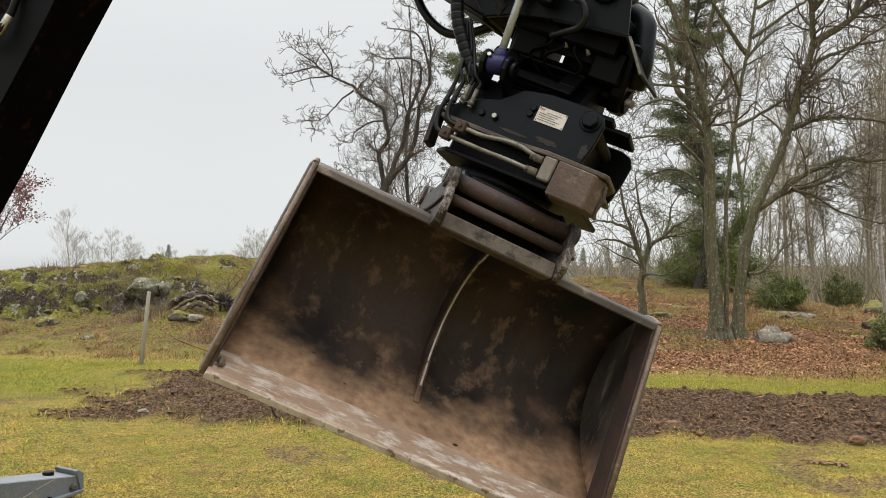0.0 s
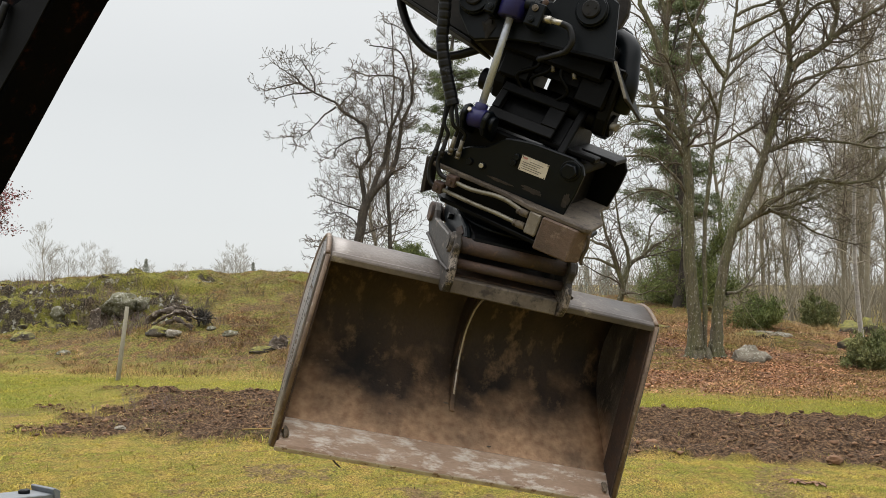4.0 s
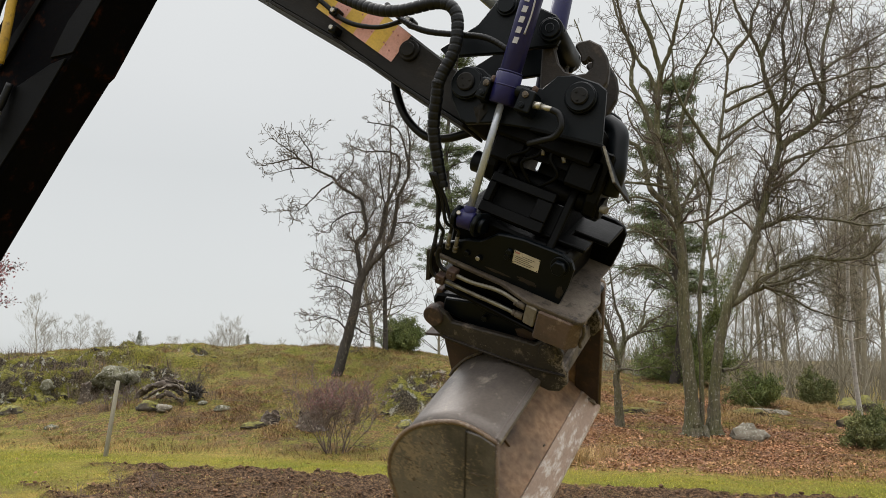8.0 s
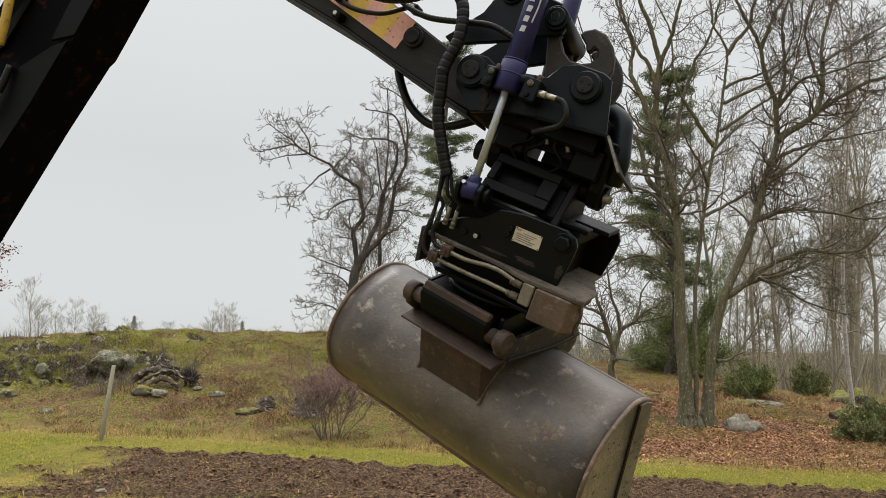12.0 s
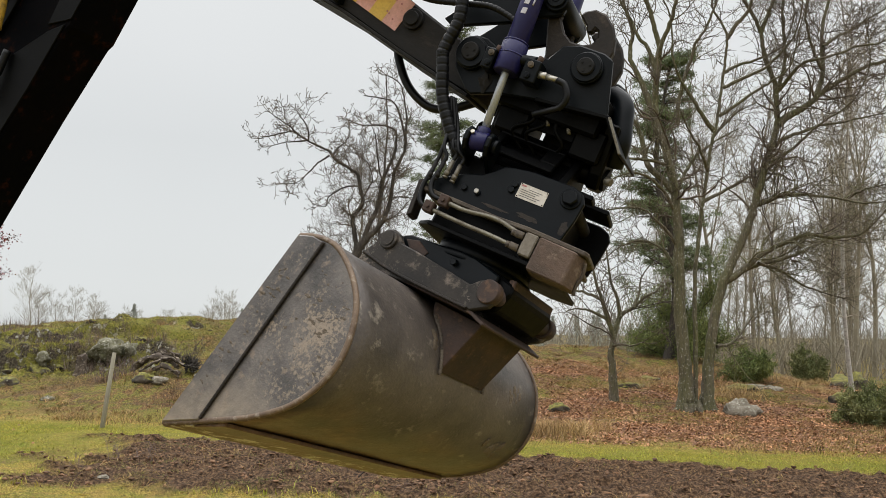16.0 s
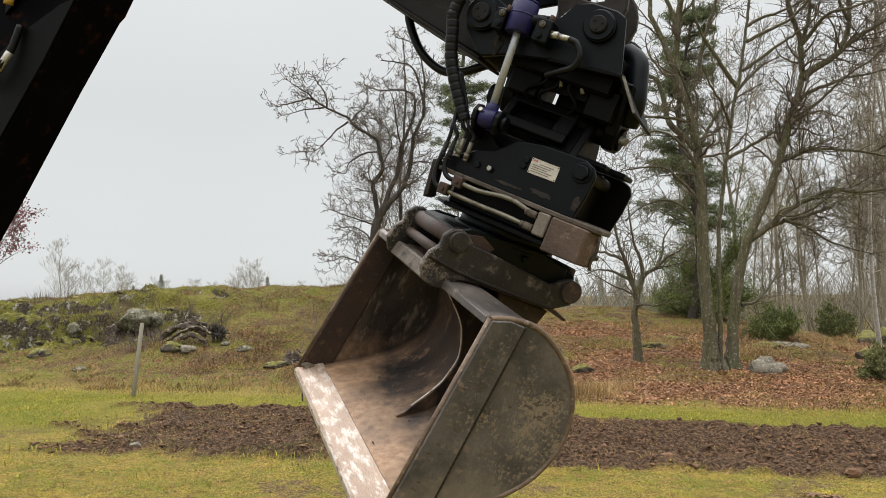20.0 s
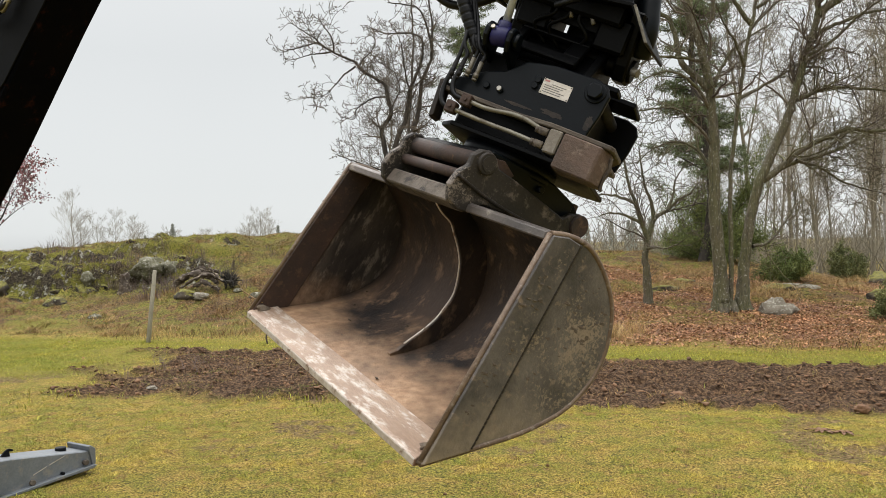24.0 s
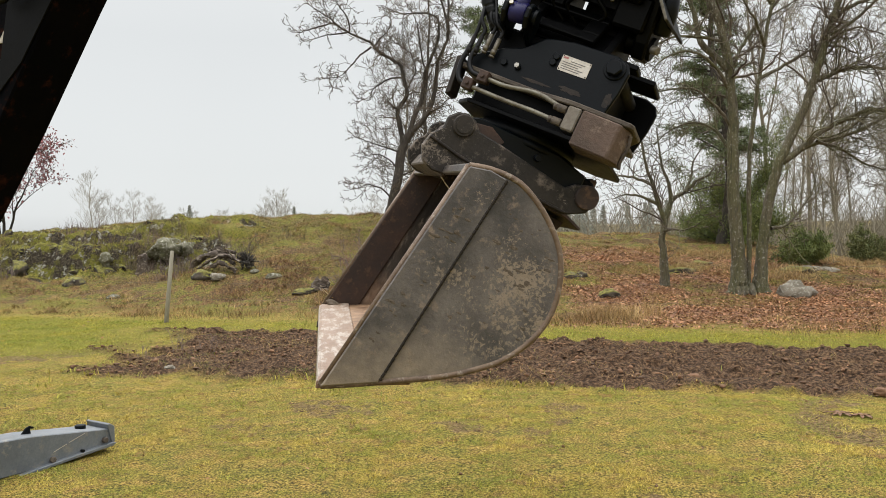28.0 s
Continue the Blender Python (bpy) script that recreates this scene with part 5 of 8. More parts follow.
def scarp(x, y):
    """The low broken rock face on the mound's front."""
    def soft(v):
        v = np.clip(v, 0, 1)
        return v * v * (3 - 2 * v)
    foot = 19.55 + 0.08 * np.abs(x + 9) + 0.9 * fbm(x, y * 0.3, 0.45, 61, 3) + 0.35 * fbm(x, y * 0.5, 2.3, 62, 3)
    side = np.clip((-4.6 - x) / 1.6, 0, 1)
    face = 0.62 * soft((y - foot) / 0.45) + 0.30 * soft((y - foot - 0.9 - 0.5 * fbm(x, y, 0.8, 63, 2)) / 0.3)
    brow = soft((x + 0.7) / 0.7) * soft((2.8 - x) / 0.8)
    front = 17.15 + 0.5 * fbm(x, y * 0.3, 0.8, 64, 3) + 0.2 * fbm(x, y * 0.5, 2.9, 65, 2)
    bluff = 0.40 * soft((y - front) / 0.38) + 0.20 * soft((y - front - 0.7) / 0.35) - 0.60 * soft((y - 18.6) / 3.2)
    return side * (face - 0.92 * soft((y - 18.0) / 6.0)) + brow * bluff


def land(x, y):
    x, y = np.asarray(x, dtype=float), np.asarray(y, dtype=float)
    z = lie(x, y) + scarp(x, y) + rock_share(x, y) * (ledges(x, y) + 0.06)
    up = np.clip(z / 0.6, 0, 1)
    near = np.exp(-np.maximum(0, np.hypot(x, y) - 30) / 20)
    z = z + near * (0.035 * fbm(x, y, 0.5, 5) + 0.012 * fbm(x, y, 3.0, 6, 2) + up * (0.16 * fbm(x, y, 0.55, 7) + 0.12 * fbm(x, y, 1.7, 8, 4) + 0.10 * np.clip((2 - x) / 3, 0, 1) * np.abs(fbm(x, y, 1.1, 18, 4))))
    s = soil_share(x, y) * near
    return z + s * (0.035 + 0.05 * fbm(x, y, 2.6, 9) + 0.11 * fbm(x, y, 6.5, 10, 3))


def build_ground():
    def axis(lo, hi, step, far, back):
        mid = np.arange(lo, hi, step)
        out = hi + np.cumsum(step * 1.28 ** np.arange(1, 60))
        inn = lo - np.cumsum(step * 1.28 ** np.arange(1, 60))
        return np.concatenate([inn[inn > back][::-1], mid, out[out < far]])

    xs, ys = axis(-13.0, 10.0, 0.085, 2500, -2500), np.concatenate([axis(4.2, 14.5, 0.07, 15.0, -600), np.arange(15.0, 25, 0.085), np.arange(25.0, 27, 0.12), 27 + np.cumsum(0.2 * 1.22 ** np.arange(1, 46))])
    ys = np.unique(np.round(ys, 4))
    X, Y = np.meshgrid(xs, ys)
    Z = land(X, Y)
    n, m = len(ys), len(xs)
    idx = np.arange(n * m).reshape(n, m)
    faces = np.stack([idx[:-1, :-1], idx[:-1, 1:], idx[1:, 1:], idx[1:, :-1]], -1).reshape(-1, 4)
    ob = raw("ground", np.stack([X, Y, Z], -1).reshape(-1, 3), faces, (), smooth=True)
    for name, values in (("soil", soil_share(X, Y)), ("litter", litter_share(X, Y)), ("green", green_share(X, Y)), ("slope", np.clip(np.maximum(lie(X, Y) / 0.15, (Y - 13.6 + 0.3 * np.clip(X, -9, 9)) / 1.2), 0, 1)), ("moss", moss_share(X, Y)), ("rock", rock_share(X, Y)), ("dirt", dirt_share(X, Y))):
        layer = ob.data.attributes.new(name, "FLOAT", "POINT")
        layer.data.foreach_set("value", np.asarray(values, dtype=np.float32).ravel())
    ob.data.materials.append(ground_material())
    return tagged(ob, "short yellow green lawn with a dug strip and grassy mound", "ground", kind="structure")


def litter_share(x, y):
    """Where fallen leaves lie thick: the slope under the oaks."""
    edge = y - (13.2 - 0.30 * x)
    return np.clip(edge / 1.0, 0, 1) * np.clip((x - 0.5) / 3.0, 0, 1) * np.clip((21.2 - y) / 2.2, 0, 1) * np.clip(0.72 + fbm(x, y, 0.9, 12, 4) * 1.7, 0.04, 1)


def dirt_share(x, y):
    """Trodden bare places in the lawn."""
    worn = 0.35 * np.exp(-((x + 0.9) / 0.9) ** 2 - ((y - 5.6) / 0.5) ** 2) + 0.3 * np.exp(-((x + 1.7) / 0.8) ** 2 - ((y - 6.6) / 0.6) ** 2)
    return np.clip(2.2 * (fbm(x, y, 0.9, 51, 5) + worn) - 0.62, 0, 1) * np.clip((11.5 - 0.3 * x - y) / 0.5, 0, 1)


def green_share(x, y):
    """The fresh green strip between the dug soil and the slope."""
    lo, hi = y - (11.5 - 0.32 * x), (13.5 - 0.30 * x) - y
    left = np.clip(-(x + 3.6) / 1.2, 0, 1) * np.clip((y - 10.3) / 1.0, 0, 1) * np.clip((13.5 - 0.3 * x - y) / 0.8, 0, 1)
    return np.maximum(np.clip(np.minimum(lo / 0.4, hi / 0.8), 0, 1), left) * np.clip(0.9 + fbm(x, y, 0.9, 14) * 0.6, 0, 1)


def moss_share(x, y):
    return np.clip((lie(x, y) - 0.35) / 0.5, 0, 1) * np.clip(0.6 + fbm(x, y, 0.8, 15, 4) * 1.5, 0, 1) * np.clip((3 - x) / 4 + 0.4 + 0.9 * np.exp(-((x - 5.6) / 0.9) ** 2 - ((y - 18.4) / 0.8) ** 2), 0.08, 1)


def ground_material():
    m = bpy.data.materials.new("meadow ground")
    m.use_nodes = True
    nt = m.node_tree
    bs = nt.nodes["Principled BSDF"]
    geo = nt.nodes.new("ShaderNodeNewGeometry")

    def grain(scale, detail=5):
        k = nt.nodes.new("ShaderNodeTexNoise")
        k.inputs["Scale"].default_value, k.inputs["Detail"].default_value, k.inputs["Roughness"].default_value = scale, detail, 0.65
        nt.links.new(geo.outputs["Position"], k.inputs["Vector"])
        return k.outputs["Fac"]

    def ramp(value, *stops):
        k = nt.nodes.new("ShaderNodeValToRGB")
        nt.links.new(value, k.inputs[0])
        e = k.color_ramp.elements
        while len(e) < len(stops):
            e.new(0.5)
        for el, (p, c) in zip(e, stops):
            el.position, el.color = p, (*c, 1)
        return k.outputs[0]

    def blend(fac, a, b):
        k = nt.nodes.new("ShaderNodeMixRGB")
        nt.links.new(fac, k.inputs[0])
        nt.links.new(a, k.inputs[1])
        nt.links.new(b, k.inputs[2])
        return k.outputs[0]

    def share(name):
        k = nt.nodes.new("ShaderNodeAttribute")
        k.attribute_name = name
        return k.outputs["Fac"]

    mid, fine, tiny = grain(4.2, 7), grain(26, 7), grain(90, 3)
    speck = grain(64, 5)
    lawn = blend(ramp(mid, (0.40, (0, 0, 0)), (0.58, (1, 1, 1))), ramp(speck, (0.39, (0.06, 0.040, 0.014)), (0.5, (0.31, 0.21, 0.044)), (0.61, (0.62, 0.43, 0.12))), ramp(speck, (0.39, (0.042, 0.040, 0.011)), (0.51, (0.22, 0.205, 0.032)), (0.62, (0.48, 0.385, 0.08))))
    bare = ramp(grain(40, 8), (0.38, (0.040, 0.025, 0.013)), (0.5, (0.165, 0.105, 0.053)), (0.62, (0.36, 0.25, 0.13)))
    spread = nt.nodes.new("ShaderNodeMath")
    spread.operation = "MULTIPLY_ADD"
    spread.inputs[1].default_value = 0.5
    nt.links.new(share("dirt"), spread.inputs[0])
    nt.links.new(grain(7.0, 10), spread.inputs[2])
    lawn = blend(ramp(spread.outputs[0], (0.64, (0, 0, 0)), (0.74, (0.85, 0.85, 0.85))), lawn, bare)
    lawn = blend(ramp(grain(9.0, 6), (0.56, (0, 0, 0)), (0.64, (0.75, 0.75, 0.75))), lawn, ramp(speck, (0.38, (0.035, 0.034, 0.012)), (0.62, (0.19, 0.175, 0.035))))
    green = ramp(fine, (0.3, (0.11, 0.10, 0.014)), (0.6, (0.235, 0.225, 0.026)), (0.8, (0.33, 0.26, 0.055)))
    straw = blend(ramp(mid, (0.42, (0, 0, 0)), (0.54, (1, 1, 1))), ramp(fine, (0.36, (0.045, 0.024, 0.010)), (0.5, (0.165, 0.092, 0.036)), (0.64, (0.36, 0.23, 0.10))), ramp(fine, (0.36, (0.038, 0.034, 0.009)), (0.5, (0.14, 0.128, 0.024)), (0.64, (0.28, 0.245, 0.055))))
    straw = blend(ramp(grain(1.15, 7), (0.50, (0, 0, 0)), (0.57, (0.85, 0.85, 0.85))), straw, ramp(fine, (0.34, (0.030, 0.017, 0.010)), (0.5, (0.115, 0.066, 0.032)), (0.66, (0.24, 0.15, 0.075))))
    straw = blend(ramp(grain(0.85, 7), (0.545, (0, 0, 0)), (0.60, (0.85, 0.85, 0.85))), straw, ramp(fine, (0.34, (0.055, 0.055, 0.010)), (0.5, (0.175, 0.168, 0.026)), (0.66, (0.30, 0.265, 0.055))))
    leaf = ramp(fine, (0.36, (0.065, 0.030, 0.014)), (0.5, (0.24, 0.108, 0.045)), (0.66, (0.40, 0.23, 0.105)))
    moss = blend(ramp(grain(1.5, 7), (0.46, (0, 0, 0)), (0.55, (1, 1, 1))), ramp(fine, (0.34, (0.045, 0.036, 0.012)), (0.5, (0.135, 0.10, 0.034)), (0.68, (0.25, 0.175, 0.075))), ramp(fine, (0.34, (0.05, 0.052, 0.010)), (0.5, (0.165, 0.165, 0.024)), (0.68, (0.29, 0.26, 0.05))))
    soil = ramp(fine, (0.36, (0.018, 0.010, 0.005)), (0.5, (0.080, 0.045, 0.023)), (0.64, (0.22, 0.135, 0.072)))
    col = blend(share("slope"), lawn, straw)
    col = blend(share("moss"), col, moss)
    # crag's dark brown also carries the shade of the steep rock faces
    crag = blend(ramp(grain(2.6, 8), (0.50, (0, 0, 0)), (0.60, (1, 1, 1))), ramp(fine, (0.34, (0.012, 0.009, 0.006)), (0.5, (0.052, 0.041, 0.027)), (0.66, (0.15, 0.125, 0.085))), ramp(fine, (0.32, (0.07, 0.066, 0.014)), (0.6, (0.20, 0.19, 0.03))))
    crag = blend(ramp(grain(5.5, 8), (0.565, (0, 0, 0)), (0.61, (1, 1, 1))), crag, ramp(fine, (0.35, (0.16, 0.15, 0.12)), (0.6, (0.40, 0.39, 0.33))))
    flat = nt.nodes.new("ShaderNodeSeparateXYZ")
    nt.links.new(geo.outputs["Normal"], flat.inputs[0])
    lie_up = nt.nodes.new("ShaderNodeMath")
    lie_up.operation = "MULTIPLY_ADD"
    lie_up.inputs[1].default_value = 1.3
    nt.links.new(grain(2.1, 8), lie_up.inputs[0])
    nt.links.new(flat.outputs["Z"], lie_up.inputs[2])
    cushion = ramp(fine, (0.34, (0.050, 0.048, 0.010)), (0.5, (0.175, 0.168, 0.026)), (0.66, (0.32, 0.285, 0.06)))
    half = nt.nodes.new("ShaderNodeMath")
    half.operation = "MULTIPLY"
    half.inputs[1].default_value = 0.5
    nt.links.new(lie_up.outputs[0], half.inputs[0])
    crag = blend(ramp(half.outputs[0], (0.715, (0, 0, 0)), (0.80, (1, 1, 1))), crag, cushion)
    col = blend(share("rock"), col, crag)
    col = blend(share("litter"), col, leaf)
    col = blend(share("green"), col, green)
    col = blend(share("soil"), col, soil)
    nt.links.new(col, bs.inputs["Base Color"])
    bs.inputs["Roughness"].default_value = 0.95
    bs.inputs["Specular IOR Level"].default_value = 0.2
    b = nt.nodes.new("ShaderNodeBump")
    b.inputs["Strength"].default_value, b.inputs["Distance"].default_value = 1.0, 0.038
    add = nt.nodes.new("ShaderNodeMath")
    nt.links.new(fine, add.inputs[0])
    nt.links.new(tiny, add.inputs[1])
    nt.links.new(add.outputs[0], b.inputs["Height"])
    nt.links.new(b.outputs[0], bs.inputs["Normal"])
    return m


ground = build_ground()
RNG = np.random.default_rng(12)


def blades(name, x, y, height, width, lean, mat, label, category="grass", bend=False):
    """Grass blades as thin upright slivers at the given places; bend adds a drooping tip."""
    n = len(x)
    z = land(x, y) - 0.004
    turn, tip = RNG.uniform(0, 2 * np.pi, n), RNG.uniform(0, 2 * np.pi, n)
    h = height * RNG.uniform(0.5, 1.4, n)
    w = width * RNG.uniform(0.6, 1.3, n)
    off = h * lean * RNG.uniform(0.1, 1.0, n)
    ax, ay, tx, ty = np.cos(turn) * w / 2, np.sin(turn) * w / 2, np.cos(tip) * off, np.sin(tip) * off
    a, b = np.stack([x - ax, y - ay, z], -1), np.stack([x + ax, y + ay, z], -1)
    if not bend:
        c = np.stack([x + tx, y + ty, z + h], -1)
        v = np.stack([a, b, c], 1).reshape(-1, 3)
        f = np.arange(3 * n).reshape(n, 3)
    else:
        m0, m1 = np.stack([x - ax * 0.7 + tx * 0.4, y - ay * 0.7 + ty * 0.4, z + h * 0.65], -1), np.stack([x + ax * 0.7 + tx * 0.4, y + ay * 0.7 + ty * 0.4, z + h * 0.65], -1)
        c = np.stack([x + tx * 1.3, y + ty * 1.3, z + h], -1)
        v = np.stack([a, b, m1, m0, c], 1).reshape(-1, 3)
        k = np.arange(n)[:, None] * 5
        f = np.concatenate([k + (0, 1, 2), k + (0, 2, 3), k + (3, 2, 4)])
    return tagged(raw(name, v, f, mat), label, category, kind="stuff")


def scatter(n, x0, x1, y0, y1, keep):
    x, y = RNG.uniform(x0, x1, n), RNG.uniform(y0, y1, n)
    ok = RNG.uniform(0, 1, n) < keep(x, y)
    return x[ok], y[ok]


def build_ground_cover():
    seen = lambda x, y: (np.abs(x) < 0.68 * y + 0.8)
    patch = lambda x, y: np.clip(0.5 + 1.2 * fbm(x, y, 2.2, 21, 4) + 0.7 * fbm(x, y, 9.0, 28, 2), 0.02, 1)
    x, y = scatter(2600000, -7, 8, 4.3, 12.5, lambda x, y: seen(x, y) * (1 - soil_share(x, y)) * (1 - green_share(x, y)) * (1 - 0.8 * dirt_share(x, y)) * patch(x, y) * np.clip(6.5 / y, 0.35, 1) ** 1.8)
    blades("lawn_grass", x, y, 0.012, 0.0046, 2.0, GRASS, "short yellow green trodden lawn grass")
    x, y = scatter(420000, -6, 7, 4.3, 9.5, lambda x, y: seen(x, y) * (1 - soil_share(x, y)) * (1 - 0.7 * dirt_share(x, y)) * np.clip(4 * fbm(x, y, 5.0, 29, 3) - 0.5, 0, 1))
    blades("lawn_tufts", x, y, 0.017, 0.0052, 1.8, GRASS, "small tufts of longer lawn grass", bend=True)
    x, y = scatter(420000, -11, 10, 9, 16, lambda x, y: seen(x, y) * green_share(x, y) * np.clip(0.6 + fbm(x, y, 2.5, 22, 4), 0.1, 1) * (1 - soil_share(x, y)))
    blades("green_grass", x, y, 0.026, 0.008, 1.3, GREENGRASS, "fresh green grass strip behind dug soil")
    x, y = scatter(120000, -13, 13, 11.5, 27, lambda x, y: seen(x, y) * np.clip((y - (13.2 - 0.3 * x)) / 0.6, 0, 1) * np.clip(0.45 + 1.4 * fbm(x, y, 1.3, 23, 4), 0.02, 1) * (1 - 0.5 * litter_share(x, y)) * (1 - 0.75 * rock_share(x, y)))
    blades("dry_grass", x, y, 0.045, 0.010, 2.6, STRAW, "dry straw grass on the slope", bend=True)
    x, y = scatter(260000, -13, 9, 12.5, 25, lambda x, y: seen(x, y) * np.clip((y - (13.3 - 0.3 * x)) / 0.5, 0, 1) * np.clip(4 * fbm(x, y, 2.2, 33, 3) - 0.7, 0, 1) * (1 - 0.6 * litter_share(x, y)) * (1 - 0.8 * rock_share(x, y)))
    blades("grass_tussocks", x, y, 0.075, 0.009, 2.2, STRAW, "tawny tussocks on the slope", bend=True)
    x, y = scatter(110000, -13, 4, 15, 26, lambda x, y: seen(x, y) * moss_share(x, y) * (1 - 0.3 * rock_share(x, y)))
    blades("moss_grass", x, y, 0.045, 0.011, 1.4, MOUNDGRASS, "olive brown mossy grass on the mound")
    x, y = scatter(80000, -14, -3.5, 18.3, 24, lambda x, y: seen(x, y) * rock_share(x, y) * np.clip(3.2 * fbm(x, y, 1.3, 35, 3) + 0.25, 0, 1))
    blades("rock_moss", x, y, 0.04, 0.016, 1.5, MOSS, "green moss cushions between the mound's rocks", "moss")
    x, y = scatter(9000, -13.5, -3.5, 18.3, 22, lambda x, y: seen(x, y) * np.clip(4 * fbm(x, y, 0.9, 36, 3) - 0.6, 0, 1))
    blades("dead_stalks", x, y, 0.30, 0.009, 0.9, REDTWIG, "dead brown stalks on the mound", "stalks", bend=True)
    x, y = scatter(26000, -6, 9, 11.0, 16, lambda x, y: np.exp(-((y - (13.7 - 0.3 * x)) / 0.45) ** 2) * np.clip(0.3 + fbm(x, y, 0.9, 25) * 1.3, 0, 1))
    blades("tall_straw", x, y, 0.15, 0.007, 1.3, STRAW, "tall tawny grass along the fence", bend=True)
    x, y = scatter(16000, -6, 3, 7.4, 10.6, lambda x, y: np.exp(-(soil_share(x, y) - 0.4) ** 2 / 0.06) * np.clip(3 * fbm(x, y, 1.4, 26, 3) + 0.1, 0, 1))
    blades("weed_tufts", x, y, 0.06, 0.010, 1.0, GREENGRASS, "weeds at the edge of the dug soil", bend=True)
    x, y = scatter(60000, -4.8, 9, 7, 13, lambda x, y: np.clip(soil_share(x, y) * 1.5, 0, 1) * np.clip(fbm(x, y, 2.3, 27) * 1.6 - 0.1, 0.01, 1))
    blades("turned_grass", x, y, 0.035, 0.006, 2.6, STRAW, "torn grass roots among the clods", bend=True)
    x, y = scatter(90000, -4.8, 6, 7, 12, lambda x, y: soil_share(x, y) * np.clip(5 * fbm(x, y, 1.8, 37, 4) - 0.9 - 0.5 * x, 0, 1))
    blades("torn_turf", x, y, 0.022, 0.007, 1.8, MOUNDGRASS, "torn green turf among the clods", bend=True)
    x, y = scatter(160000, -8, 9, 4.3, 11, lambda x, y: seen(x, y) * (1 - soil_share(x, y)) * np.clip(0.15 - 1.2 * fbm(x, y, 2.2, 21, 4) + 0.7 * dirt_share(x, y), 0.03, 1))
    blades("thatch", x, y, 0.009, 0.006, 3.5, THATCH, "dead brown thatch lying in the lawn")
    x, y = scatter(60000, -13, 1, 14, 19.5, lambda x, y: seen(x, y) * np.clip((y - (14.6 - 0.3 * x)) / 0.8, 0, 1) * np.clip(4 * fbm(x, y, 0.8, 47, 4) - 0.5, 0, 1) * (1 - rock_share(x, y)))
    blades("bracken_stalks", x, y, 0.06, 0.010, 3.0, BRACKEN, "flattened rust brown bracken on the slope", "bracken", bend=True)
    x, y = scatter(150000, -9, 3.5, 14.5, 25, lambda x, y: seen(x, y) * np.clip((y - (14.6 - 0.3 * x)) / 0.8, 0, 1) * np.clip(5 * fbm(x, y, 0.8, 48, 4) - 0.9 + 0.12 * (y - 20), 0, 1) * (1 - 0.5 * rock_share(x, y)))
    blades("slope_moss", x, y, 0.028, 0.013, 1.6, MOSS, "yellow green moss patches on the grassy slope", "moss")
    x = np.concatenate([RNG.normal(cx, w, n) for cx, cy, w, n in ((2.35, 13.35, 0.13, 520), (2.62, 13.55, 0.10, 380), (2.98, 13.45, 0.15, 420), (3.5, 13.75, 0.12, 160), (1.6, 13.4, 0.15, 200))])
    y = np.concatenate([RNG.normal(cy, w, n) for cx, cy, w, n in ((2.35, 13.35, 0.13, 520), (2.62, 13.55, 0.10, 380), (2.98, 13.45, 0.15, 420), (3.5, 13.75, 0.12, 160), (1.6, 13.4, 0.15, 200))])
    blades("tawny_tuft", x, y, 0.22, 0.006, 1.1, TAWNY, "tall tawny dry grass at the slope's foot", bend=True)
    x, y = scatter(26000, 5.2, 13, 16.6, 20.5, lambda x, y: seen(x, y) * np.clip(4 * fbm(x, y, 0.7, 49, 3) - 0.1 + 0.35 * (y - 18), 0, 1))
    blades("tawny_grass", x, y, 0.13, 0.007, 1.6, TAWNY, "tawny dry grass among the leaves", bend=True)
    # fallen leaves, folded along the middle
    x, y = scatter(130000, 0.2, 12, 11.3, 23, lambda x, y: seen(x, y) * litter_share(x, y))
    x2, y2 = scatter(450, -9, 9, 11, 20, lambda x, y: seen(x, y) * 0.6)
    x3, y3 = scatter(260, -4, 6, 4.6, 8.5, lambda x, y: seen(x, y) * 1.0)
    x, y = np.concatenate([x, x2, x3]), np.concatenate([y, y2, y3])
    n = len(x)
    z = land(x, y) + RNG.uniform(0.004, 0.03, n)
    turn, size = RNG.uniform(0, 6.28, n), RNG.uniform(0.018, 0.042, n)
    size[-len(x3):] *= 0.35
    size[:-len(x3)] *= 0.72
    u, w = np.stack([np.cos(turn), np.sin(turn), RNG.uniform(-0.5, 0.5, n)], -1) * size[:, None], np.stack([-np.sin(turn), np.cos(turn), RNG.uniform(-0.6, 0.9, n)], -1) * size[:, None] * 0.65
    w2 = np.stack([np.sin(turn), -np.cos(turn), RNG.uniform(-0.3, 0.9, n)], -1) * size[:, None] * 0.65
    c = np.stack([x, y, z], -1)
    v = np.stack([c - u, c + w, c + u, c + w2], 1).reshape(-1, 3)
    k = np.arange(n)[:, None] * 4
    tagged(raw("fallen_leaves", v, np.concatenate([k + (0, 2, 1), k + (0, 3, 2)]), LITTER), "brown fallen oak leaves on the slope", "leaves", kind="stuff")
    # clods of soil
    base = bmesh.new()
    bmesh.ops.create_icosphere(base, subdivisions=1, radius=1.0)
    bv = np.array([p.co[:] for p in base.verts])
    bf = np.array([[q.index for q in f.verts] for f in base.faces])
    base.free()
    x, y = scatter(60000, -5.5, 10.5, 6.2, 13.2, lambda x, y: seen(x, y) * np.clip(soil_share(x, y) * 1.2 - 0.2, 0, 1) * np.clip(0.4 + fbm(x, y, 2.0, 30), 0.1, 1))
    x2, y2 = scatter(7000, -5, 6, 4.4, 8.5, lambda x, y: seen(x, y) * (1 - soil_share(x, y)) * np.clip(0.02 + dirt_share(x, y), 0, 1))
    x, y = np.concatenate([x, x2]), np.concatenate([y, y2])
